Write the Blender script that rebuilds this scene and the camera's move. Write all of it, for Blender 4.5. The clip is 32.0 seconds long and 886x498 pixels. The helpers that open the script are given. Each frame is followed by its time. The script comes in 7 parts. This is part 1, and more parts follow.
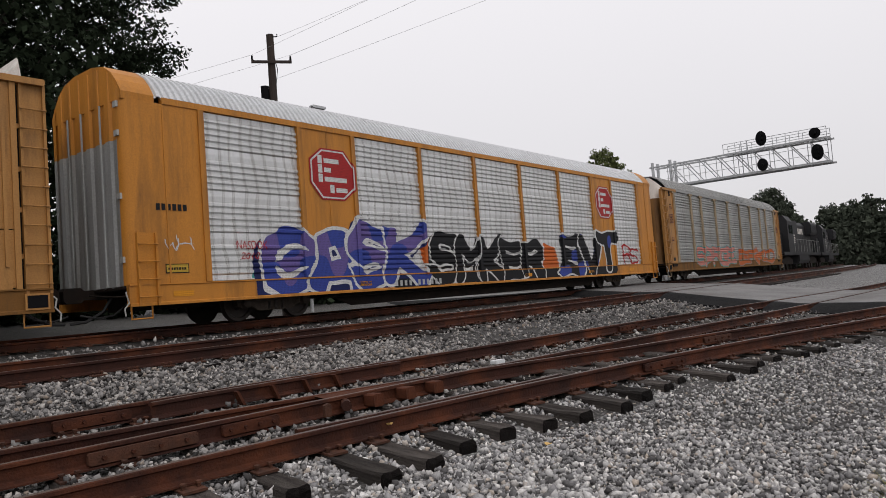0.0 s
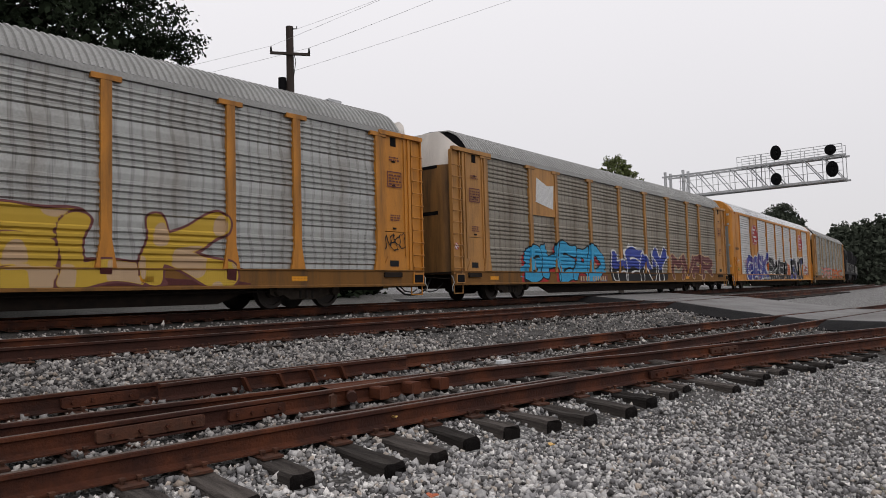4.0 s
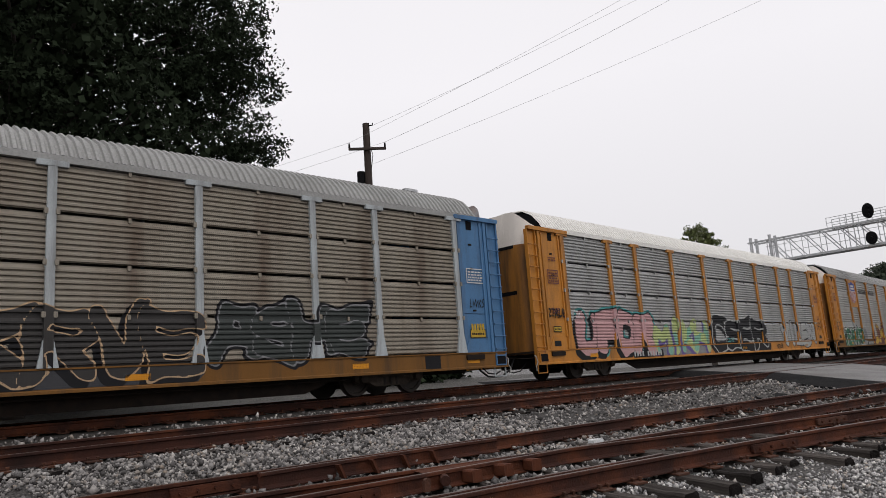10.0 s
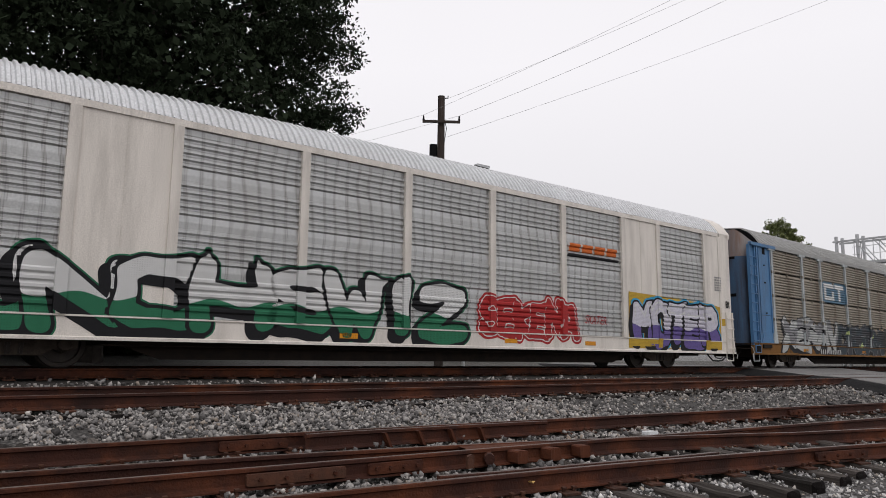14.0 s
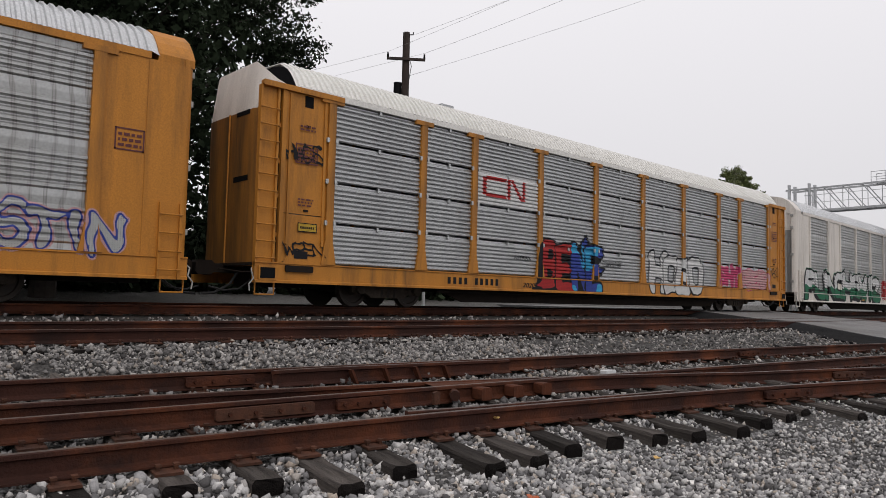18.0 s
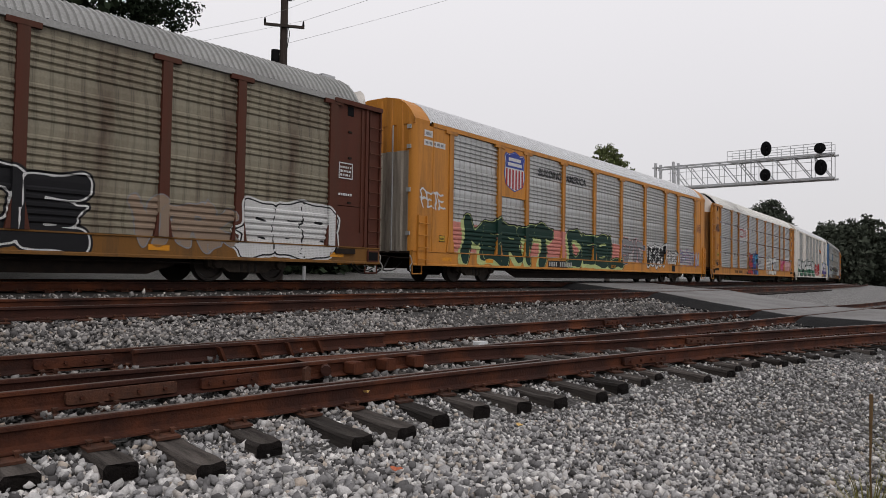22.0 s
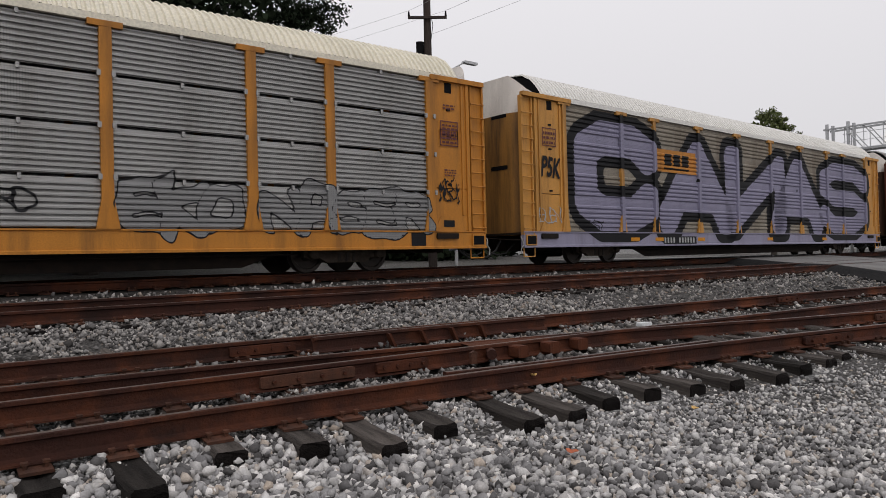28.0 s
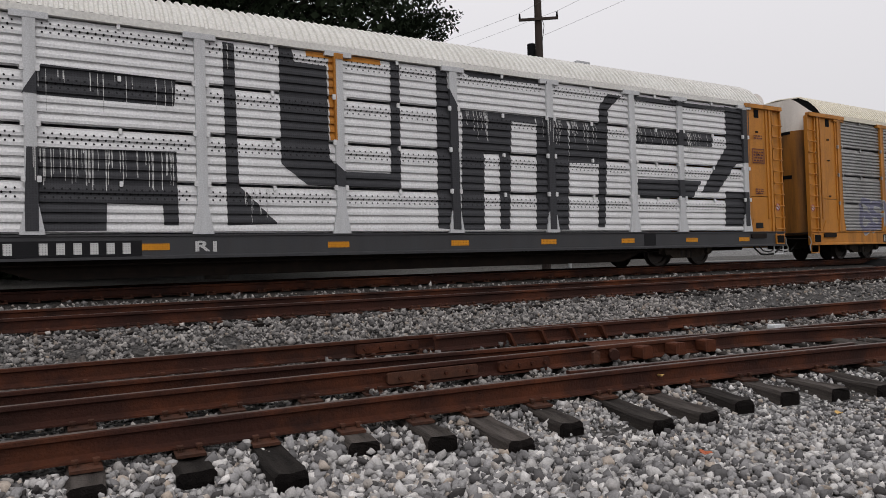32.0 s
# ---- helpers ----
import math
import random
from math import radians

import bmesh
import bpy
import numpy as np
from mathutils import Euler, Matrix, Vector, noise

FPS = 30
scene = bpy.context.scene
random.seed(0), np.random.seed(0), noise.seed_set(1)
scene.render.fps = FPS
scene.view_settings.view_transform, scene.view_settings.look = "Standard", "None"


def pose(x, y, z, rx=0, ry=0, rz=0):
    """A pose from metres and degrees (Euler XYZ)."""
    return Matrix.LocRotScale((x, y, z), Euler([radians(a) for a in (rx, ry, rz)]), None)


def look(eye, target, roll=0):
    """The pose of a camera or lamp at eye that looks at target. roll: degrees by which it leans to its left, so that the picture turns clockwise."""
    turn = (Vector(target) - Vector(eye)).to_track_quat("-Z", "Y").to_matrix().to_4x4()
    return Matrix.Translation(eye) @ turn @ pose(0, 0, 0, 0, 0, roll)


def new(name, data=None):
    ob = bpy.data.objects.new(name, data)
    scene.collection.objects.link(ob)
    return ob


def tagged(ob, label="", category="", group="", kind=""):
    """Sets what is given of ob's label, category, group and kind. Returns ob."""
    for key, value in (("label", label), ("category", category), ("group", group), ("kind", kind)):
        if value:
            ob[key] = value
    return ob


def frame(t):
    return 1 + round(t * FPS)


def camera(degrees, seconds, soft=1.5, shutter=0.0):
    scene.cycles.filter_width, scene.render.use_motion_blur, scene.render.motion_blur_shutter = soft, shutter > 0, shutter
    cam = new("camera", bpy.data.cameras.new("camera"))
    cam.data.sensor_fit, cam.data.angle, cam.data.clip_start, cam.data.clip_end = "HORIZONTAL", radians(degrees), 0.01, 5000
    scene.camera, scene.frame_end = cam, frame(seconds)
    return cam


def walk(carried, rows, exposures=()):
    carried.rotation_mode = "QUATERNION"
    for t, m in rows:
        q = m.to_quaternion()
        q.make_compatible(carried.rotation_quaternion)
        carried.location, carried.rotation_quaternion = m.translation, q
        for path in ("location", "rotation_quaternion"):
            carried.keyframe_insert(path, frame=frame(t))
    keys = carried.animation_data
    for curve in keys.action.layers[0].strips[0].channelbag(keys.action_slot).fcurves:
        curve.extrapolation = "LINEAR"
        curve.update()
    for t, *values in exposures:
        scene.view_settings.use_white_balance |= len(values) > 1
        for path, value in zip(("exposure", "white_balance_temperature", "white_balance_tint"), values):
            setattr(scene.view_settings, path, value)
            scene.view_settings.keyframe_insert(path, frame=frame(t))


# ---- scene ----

# ---------------- camera ----------------
cam = camera(62.8, 32.0, 0.42)
PATH = [
    (0, 0.107, 0.020, 1.085, 93.42, 4.33, -50.12),
    (0.5, 0.089, 0.025, 1.071, 93.78, 2.97, -49.60),
    (1, 0.076, 0.023, 1.068, 93.82, 2.75, -49.12),
    (1.5, 0.070, 0.024, 1.068, 93.50, 2.74, -48.87),
    (2, 0.072, 0.008, 1.063, 93.51, 2.62, -48.97),
    (2.5, 0.068, 0.027, 1.051, 93.41, 2.48, -48.99),
    (3, 0.060, 0.035, 1.052, 93.28, 1.86, -49.19),
    (3.5, 0.058, 0.051, 1.051, 93.11, 1.57, -49.51),
    (5.5, 0.039, -0.019, 1.064, 95.60, 0.56, -50.99),
    (6, 0.046, -0.022, 1.053, 93.88, -1.77, -51.41),
    (6.5, 0.047, -0.029, 1.039, 94.20, -0.62, -49.25),
    (7, 0.068, -0.008, 1.066, 95.25, -0.26, -46.22),
    (7.5, 0.098, -0.007, 1.057, 97.17, 1.58, -42.29),
    (8, 0.070, -0.024, 1.041, 96.46, 0.84, -42.25),
    (8.5, 0.004, -0.027, 1.026, 92.84, 2.24, -41.44),
    (9, -0.050, -0.037, 1.041, 98.85, 1.53, -40.74),
    (9.5, -0.096, -0.065, 1.034, 101.26, 3.62, -40.56),
    (10, -0.103, -0.060, 1.029, 100.21, 4.02, -43.08),
    (10.5, -0.139, -0.059, 1.033, 100.87, 4.73, -42.21),
    (11, -0.150, -0.040, 1.044, 100.99, 4.67, -41.30),
    (11.5, -0.146, -0.021, 1.034, 101.02, 5.45, -38.69),
    (12, -0.109, 0.010, 1.047, 99.37, 2.79, -39.95),
    (12.5, -0.043, 0.001, 1.035, 98.91, 1.41, -35.69),
    (13, 0.028, -0.015, 1.042, 100.11, 0.34, -34.23),
    (13.5, 0.057, -0.040, 1.026, 99.92, -1.50, -36.77),
    (15.5, 0.126, 0.057, 1.014, 93.42, 3.01, -43.15),
    (16, 0.096, 0.050, 0.998, 90.28, 2.84, -35.10),
    (16.5, 0.023, 0.057, 1.004, 90.46, 4.31, -36.79),
    (17, -0.042, 0.031, 0.981, 91.61, 3.97, -38.75),
    (17.5, -0.052, 0.009, 0.975, 94.79, 2.67, -38.42),
    (18, 0.003, 0.039, 1.009, 93.91, -1.30, -41.55),
    (18.5, 0.035, 0.051, 1.019, 95.13, -0.22, -36.04),
    (19, 0.030, 0.051, 1.024, 94.17, 0.67, -31.65),
    (19.5, -0.031, 0.052, 1.011, 92.41, 1.92, -32.91),
    (20, -0.078, 0.038, 0.985, 92.30, 2.90, -35.91),
    (20.5, -0.067, 0.023, 0.993, 93.65, 0.85, -37.14),
    (21, 0.023, 0.011, 1.035, 93.61, -1.16, -43.46),
    (21.5, 0.083, -0.029, 1.038, 93.40, -0.52, -47.72),
    (22, 0.098, -0.057, 1.026, 91.96, -0.91, -50.66),
    (22.5, 0.049, -0.017, 0.979, 90.53, 1.18, -54.58),
    (23, -0.024, -0.007, 0.945, 90.07, -1.59, -52.58),
    (23.5, 0.001, 0.000, 0.942, 88.67, -1.28, -52.57),
    (24, 0.110, 0.002, 1.000, 90.25, 1.36, -52.49),
    (24.5, 0.155, -0.002, 1.022, 92.43, 0.66, -49.47),
    (26.5, -0.001, 0.056, 1.003, 90.72, -0.53, -43.86),
    (27, 0.044, 0.055, 1.020, 92.17, -0.56, -41.25),
    (27.5, 0.039, 0.020, 1.026, 90.94, -0.04, -37.15),
    (28, -0.022, -0.005, 1.038, 90.69, 1.38, -38.92),
    (28.5, -0.092, -0.034, 1.003, 91.55, 1.41, -38.85),
    (29, -0.117, -0.033, 1.002, 92.72, 1.56, -38.14),
    (29.5, -0.100, -0.020, 1.013, 92.31, 1.75, -35.56),
    (30, -0.038, -0.022, 1.032, 91.68, 0.78, -34.75),
    (30.5, -0.008, -0.005, 1.025, 91.11, -1.61, -32.24),
    (31, -0.017, 0.013, 1.020, 90.32, -2.88, -30.29),
    (31.5, -0.068, 0.034, 1.018, 90.05, -1.15, -31.05),
    (32, -0.136, 0.012, 0.990, 91.26, 1.77, -30.20),
]
walk(cam, [(t, pose(x, y, z, rx, ry, rz)) for t, x, y, z, rx, ry, rz in PATH],
     [(t, e, 6500, 13) for t, e in ((0, 0.19), (3.5, 0.18), (6, 0.17), (9, 0.21), (11, 0.26), (13, 0.31), (15.5, 0.16), (19, 0.16), (24, 0.11), (28, 0.10), (32, 0.08))])

# ---------------- sky and light: flat overcast ----------------
world = bpy.data.worlds.new("overcast")
scene.world = world
world.use_nodes = True
wn, wl = world.node_tree.nodes, world.node_tree.links
sky = wn.new("ShaderNodeTexSky")
sky.sky_type, sky.sun_disc = "NISHITA", False
sky.sun_elevation, sky.sun_rotation = radians(52), radians(200)
cloud = wn.new("ShaderNodeTexNoise")
cloud.inputs["Scale"].default_value = 1.3
cloud.inputs["Detail"].default_value = 3
ramp = wn.new("ShaderNodeValToRGB")
ramp.color_ramp.elements[0].color = (7.45, 7.4, 7.5, 1)
ramp.color_ramp.elements[1].color = (8.1, 8.02, 8.05, 1)
mixsky = wn.new("ShaderNodeMixRGB")
mixsky.inputs[0].default_value = 0.94
wl.new(cloud.outputs["Fac"], ramp.inputs[0])
wl.new(sky.outputs[0], mixsky.inputs[1])
wl.new(ramp.outputs[0], mixsky.inputs[2])
# the cloud layer thins upwards: a little darker towards the horizon
geo = wn.new("ShaderNodeTexCoord")
sep = wn.new("ShaderNodeSeparateXYZ")
low = wn.new("ShaderNodeMapRange")
low.inputs["From Min"].default_value, low.inputs["From Max"].default_value = 0.0, 0.38
low.inputs["To Min"].default_value, low.inputs["To Max"].default_value = 0.80, 1.03
dim = wn.new("ShaderNodeMixRGB")
dim.blend_type = "MULTIPLY"
dim.inputs[0].default_value = 1.0
wl.new(geo.outputs["Generated"], sep.inputs[0])
wl.new(sep.outputs["Z"], low.inputs["Value"])
wl.new(mixsky.outputs[0], dim.inputs[1])
wl.new(low.outputs[0], dim.inputs[2])
wl.new(dim.outputs[0], wn["Background"].inputs[0])
wn["Background"].inputs[1].default_value = 0.1
sun = new("sun", bpy.data.lights.new("sun", "SUN"))
sun.data.energy, sun.data.angle, sun.data.color = 0.6, radians(25), (1.0, 0.97, 0.93)
sun.matrix_world = look((0, 0, 60), (18, 42, 0))


# ---------------- mesh and material helpers ----------------
class M:
    """Collects vertices and faces of one mesh."""

    def __init__(self):
        self.v, self.f = [], []

    def add(self, v, f):
        n = len(self.v)
        self.v += [tuple(p) for p in v]
        self.f += [tuple(i + n for i in q) for q in f]
        return self

    def box(self, x0, x1, y0, y1, z0, z1):
        return self.add([(x0, y0, z0), (x1, y0, z0), (x1, y1, z0), (x0, y1, z0), (x0, y0, z1), (x1, y0, z1), (x1, y1, z1), (x0, y1, z1)],
                        [(0, 3, 2, 1), (4, 5, 6, 7), (0, 1, 5, 4), (1, 2, 6, 5), (2, 3, 7, 6), (3, 0, 4, 7)])

    def bevel_box(self, x0, x1, y0, y1, z0, z1, b=0.01):
        """A box whose edges along y and z are chamfered on its outline in x and z."""
        ring = [(x0 + b, z0), (x1 - b, z0), (x1, z0 + b), (x1, z1 - b), (x1 - b, z1), (x0 + b, z1), (x0, z1 - b), (x0, z0 + b)]
        return self.prism(ring, y0, y1)

    def prism(self, ring, y0, y1):
        """A ring of (x, z), extruded from y0 to y1."""
        n = len(ring)
        v = [(x, y0, z) for x, z in ring] + [(x, y1, z) for x, z in ring]
        f = [(i, (i + 1) % n, n + (i + 1) % n, n + i) for i in range(n)]
        return self.add(v, f + [tuple(range(n - 1, -1, -1)), tuple(range(n, 2 * n))])

    def prism_x(self, ring, x0, x1):
        """A ring of (y, z), extruded from x0 to x1."""
        n = len(ring)
        v = [(x0, y, z) for y, z in ring] + [(x1, y, z) for y, z in ring]
        f = [(i, (i + 1) % n, n + (i + 1) % n, n + i) for i in range(n)]
        return self.add(v, f + [tuple(range(n - 1, -1, -1)), tuple(range(n, 2 * n))])

    def tube(self, pts, r, n=6, caps=True):
        """A tube along points; r may be a list."""
        pts = [Vector(p) for p in pts]
        rs = r if isinstance(r, (list, tuple)) else [r] * len(pts)
        v, f = [], []
        side = None
        for i, p in enumerate(pts):
            d = (pts[min(i + 1, len(pts) - 1)] - pts[max(i - 1, 0)]).normalized()
            if side is None or abs(side.dot(d)) > 0.95:
                side = d.orthogonal().normalized()
            a = (side - d * side.dot(d)).normalized()
            b = d.cross(a)
            side = a
            for k in range(n):
                w = 2 * math.pi * k / n
                v.append(p + (a * math.cos(w) + b * math.sin(w)) * rs[i])
        for i in range(len(pts) - 1):
            for k in range(n):
                f.append((i * n + k, i * n + (k + 1) % n, (i + 1) * n + (k + 1) % n, (i + 1) * n + k))
        if caps:
            f += [tuple(range(n - 1, -1, -1)), tuple(range((len(pts) - 1) * n, len(pts) * n))]
        return self.add(v, f)

    def lathe_y(self, prof, cx, cz, n=20):
        """A profile of (y, radius) turned round an axis along y at (cx, cz)."""
        v = [(cx + r * math.cos(2 * math.pi * k / n), y, cz + r * math.sin(2 * math.pi * k / n)) for y, r in prof for k in range(n)]
        f = [(i * n + k, (i + 1) * n + k, (i + 1) * n + (k + 1) % n, i * n + (k + 1) % n) for i in range(len(prof) - 1) for k in range(n)]
        return self.add(v, f + [tuple(range(n)), tuple(range(len(prof) * n - 1, (len(prof) - 1) * n - 1, -1))])

    def mesh(self, name, smooth=False):
        me = bpy.data.meshes.new(name)
        me.from_pydata(self.v, [], self.f)
        if smooth:
            me.polygons.foreach_set("use_smooth", [True] * len(me.polygons))
            me.set_sharp_from_angle(angle=radians(35))
        me.update()
        return me


def part(name, shape, material, parent=None, label="", m=None, smooth=False):
    """Links a mesh as one object, under a thing or a part."""
    me = shape.mesh(name, smooth) if isinstance(shape, M) else shape
    if material is not None and not me.materials:
        me.materials.append(material)
    ob = new(name, me)
    if parent is not None:
        ob.parent = parent
    if m is not None:
        ob.matrix_basis = m
    return tagged(ob, label)


def thing(name, label, category, group="", m=None, kind=""):
    ob = new(name)
    ob.empty_display_size = 0.2
    if m is not None:
        ob.matrix_basis = m
    return tagged(ob, label, category, group, kind)


def mat(name, base, rough=0.6, metal=0.0, second=None, scale=6.0, amount=0.5, fine=60.0, bump=0.15, spec=0.4, coords="Object", streak=False,
        dirt=None, dirt_scale=0.8, dirt_amount=0.0, rnd=0.0):
    """A surface with variation at two scales; streak: drawn out downwards; dirt: a third colour in patches; rnd: value shift from object to object."""
    ma = bpy.data.materials.new(name)
    ma.use_nodes = True
    n, l = ma.node_tree.nodes, ma.node_tree.links
    bs = n["Principled BSDF"]
    bs.inputs["Roughness"].default_value, bs.inputs["Metallic"].default_value = rough, metal
    bs.inputs["Specular IOR Level"].default_value = spec
    tc = n.new("ShaderNodeTexCoord")
    mp = n.new("ShaderNodeMapping")
    l.new(tc.outputs[coords], mp.inputs[0])
    if streak:
        mp.inputs["Scale"].default_value = (1, 0.09, 1) if streak == "y" else (1, 1, 0.12)
    big = n.new("ShaderNodeTexNoise")
    big.inputs["Scale"].default_value, big.inputs["Detail"].default_value, big.inputs["Roughness"].default_value = scale, 5, 0.6
    l.new(mp.outputs[0], big.inputs[0])
    sm = n.new("ShaderNodeTexNoise")
    sm.inputs["Scale"].default_value, sm.inputs["Detail"].default_value = fine, 3
    l.new(tc.outputs[coords], sm.inputs[0])
    if second is None:
        second = tuple(c * 0.6 for c in base)
    r1 = n.new("ShaderNodeValToRGB")
    r1.color_ramp.elements[0].position, r1.color_ramp.elements[1].position = 0.5 - 0.22, 0.5 + 0.22
    r1.color_ramp.elements[0].color = (*[b + (s - b) * amount for b, s in zip(base, second)], 1)
    r1.color_ramp.elements[1].color = (*base, 1)
    l.new(big.outputs["Fac"], r1.inputs[0])
    out = r1.outputs[0]
    mul = n.new("ShaderNodeMixRGB")
    mul.blend_type = "MULTIPLY"
    mul.inputs[0].default_value = 0.45
    r2 = n.new("ShaderNodeValToRGB")
    r2.color_ramp.elements[0].position, r2.color_ramp.elements[1].position = 0.3, 0.7
    r2.color_ramp.elements[0].color, r2.color_ramp.elements[1].color = (0.62, 0.62, 0.62, 1), (1.15, 1.15, 1.15, 1)
    l.new(sm.outputs["Fac"], r2.inputs[0])
    l.new(out, mul.inputs[1])
    l.new(r2.outputs[0], mul.inputs[2])
    out = mul.outputs[0]
    if dirt is not None:
        dn = n.new("ShaderNodeTexNoise")
        dn.inputs["Scale"].default_value, dn.inputs["Detail"].default_value, dn.inputs["Roughness"].default_value = dirt_scale, 6, 0.7
        l.new(mp.outputs[0], dn.inputs[0])
        dr = n.new("ShaderNodeValToRGB")
        dr.color_ramp.elements[0].position, dr.color_ramp.elements[1].position = 0.48, 0.72
        dr.color_ramp.elements[1].color = (dirt_amount, dirt_amount, dirt_amount, 1)
        l.new(dn.outputs["Fac"], dr.inputs[0])
        dm = n.new("ShaderNodeMixRGB")
        l.new(dr.outputs[0], dm.inputs[0])
        l.new(out, dm.inputs[1])
        dm.inputs[2].default_value = (*dirt, 1)
        out = dm.outputs[0]
    if rnd:
        oi = n.new("ShaderNodeObjectInfo")
        mr = n.new("ShaderNodeMapRange")
        mr.inputs["To Min"].default_value, mr.inputs["To Max"].default_value = 1 - rnd, 1 + rnd
        l.new(oi.outputs["Random"], mr.inputs["Value"])
        rm = n.new("ShaderNodeMixRGB")
        rm.blend_type = "MULTIPLY"
        rm.inputs[0].default_value = 1.0
        l.new(out, rm.inputs[1])
        l.new(mr.outputs[0], rm.inputs[2])
        out = rm.outputs[0]
    l.new(out, bs.inputs["Base Color"])
    if bump:
        bp = n.new("ShaderNodeBump")
        bp.inputs["Strength"].default_value, bp.inputs["Distance"].default_value = bump, 0.02
        l.new(sm.outputs["Fac"], bp.inputs["Height"])
        l.new(bp.outputs[0], bs.inputs["Normal"])
    return ma


def paint(name, base, dirt_amount=0.5, rough=0.5):
    """Weathered car-body paint: downward streaks, road grime."""
    return mat(name, base, rough, 0.0, tuple(c * 0.72 for c in base), 3.0, 0.6, 40.0, 0.05, 0.25, streak=True,
               dirt=(0.055, 0.036, 0.022), dirt_scale=1.9, dirt_amount=min(dirt_amount * 1.35, 0.85))


def perforated(name, base, dirt, dirt_amount, metal=0.45, rough=0.42, holes=0.75, banded=True):
    """Corrugated side sheet: galvanised metal with rows of small punched holes, streaked."""
    ma = mat(name, base, rough, metal, tuple(c * 0.7 for c in base), 2.2, 0.7, 25.0, 0.04, 0.5, streak=True, dirt=dirt, dirt_scale=1.1, dirt_amount=dirt_amount)
    n, l = ma.node_tree.nodes, ma.node_tree.links
    bs = n["Principled BSDF"]
    src = bs.inputs["Base Color"].links[0].from_socket
    tc = n.new("ShaderNodeTexCoord")
    sep = n.new("ShaderNodeSeparateXYZ")
    l.new(tc.outputs["Object"], sep.inputs[0])

    def wave(sock, pitch):
        a = n.new("ShaderNodeMath")
        a.operation = "MULTIPLY"
        a.inputs[1].default_value = 2 * math.pi / pitch
        l.new(sock, a.inputs[0])
        b = n.new("ShaderNodeMath")
        b.operation = "SINE"
        l.new(a.outputs[0], b.inputs[0])
        return b.outputs[0]

    add = n.new("ShaderNodeMath")
    l.new(wave(sep.outputs["X"], 0.045), add.inputs[0])
    l.new(wave(sep.outputs["Z"], 0.042), add.inputs[1])
    gt = n.new("ShaderNodeMath")
    gt.operation = "GREATER_THAN"
    gt.inputs[1].default_value = 1.15
    l.new(add.outputs[0], gt.inputs[0])
    band = n.new("ShaderNodeMath")
    band.operation = "GREATER_THAN"
    band.inputs[1].default_value = 0.62
    wob = n.new("ShaderNodeTexNoise")
    wob.inputs["Scale"].default_value = 0.8
    l.new(tc.outputs["Object"], wob.inputs[0])
    wadd = n.new("ShaderNodeMath")
    wadd.operation = "MULTIPLY_ADD"
    wadd.inputs[1].default_value = 0.5
    l.new(wob.outputs["Fac"], wadd.inputs[0])
    l.new(sep.outputs["X"], wadd.inputs[2])
    l.new(wave(wadd.outputs[0], 0.31), band.inputs[0])
    mu = n.new("ShaderNodeMath")
    mu.operation = "MULTIPLY"
    l.new(gt.outputs[0], mu.inputs[0])
    l.new(band.outputs[0], mu.inputs[1])
    amt = n.new("ShaderNodeMath")
    amt.operation = "MULTIPLY"
    amt.inputs[1].default_value = holes
    l.new(mu.outputs[0] if banded else gt.outputs[0], amt.inputs[0])
    if banded:
        # grime that has run down the punched columns
        st = n.new("ShaderNodeMixRGB")
        st.blend_type = "MULTIPLY"
        ns = n.new("ShaderNodeTexNoise")
        ns.inputs["Scale"].default_value = 0.9
        l.new(tc.outputs["Object"], ns.inputs[0])
        sm2 = n.new("ShaderNodeMath")
        sm2.operation = "MULTIPLY"
        l.new(band.outputs[0], sm2.inputs[0])
        l.new(ns.outputs["Fac"], sm2.inputs[1])
        l.new(sm2.outputs[0], st.inputs[0])
        l.new(src, st.inputs[1])
        st.inputs[2].default_value = (0.74, 0.72, 0.69, 1)
        src = st.outputs[0]
    mx = n.new("ShaderNodeMixRGB")
    l.new(amt.outputs[0], mx.inputs[0])
    l.new(src, mx.inputs[1])
    mx.inputs[2].default_value = (0.02, 0.02, 0.02, 1)
    l.new(mx.outputs[0], bs.inputs["Base Color"])
    return ma


# ---------------- materials ----------------
YELLOW = paint("weathered_yellow_paint", (0.52, 0.212, 0.032), 0.55)
YELLOW_B = paint("amber_yellow_paint", (0.54, 0.218, 0.032), 0.45)
YELLOW_L = paint("pale_yellow_paint", (0.60, 0.29, 0.065), 0.5)
YELLOW_D = paint("dull_ochre_paint", (0.42, 0.205, 0.060), 0.55)
WHITE_C = paint("cool_white_paint", (0.66, 0.67, 0.68), 0.15)
WHITE = paint("off_white_paint", (0.74, 0.69, 0.63), 0.22)
GREYP = paint("grey_paint", (0.40, 0.40, 0.38), 0.35)
BLUE = paint("faded_blue_paint", (0.075, 0.19, 0.36), 0.45)
BROWN = paint("red_brown_paint", (0.088, 0.025, 0.0135), 0.35, 0.7)
FADED = paint("faded_tan_paint", (0.40, 0.31, 0.20), 0.5, 0.7)
SILL_D = paint("grimy_ochre_paint", (0.19, 0.088, 0.022), 0.63, 0.85)
GALV = perforated("galvanised_sheet", (0.50, 0.505, 0.50), (0.25, 0.24, 0.22), 0.4, 0.7, 0.36)
GALV_B = perforated("bright_galvanised_sheet", (0.74, 0.745, 0.74), (0.3, 0.29, 0.27), 0.35, 0.5, 0.4)
GALV_C = perforated("clean_galvanised_sheet", (0.54, 0.545, 0.54), (0.28, 0.27, 0.25), 0.4, 0.6, 0.38)
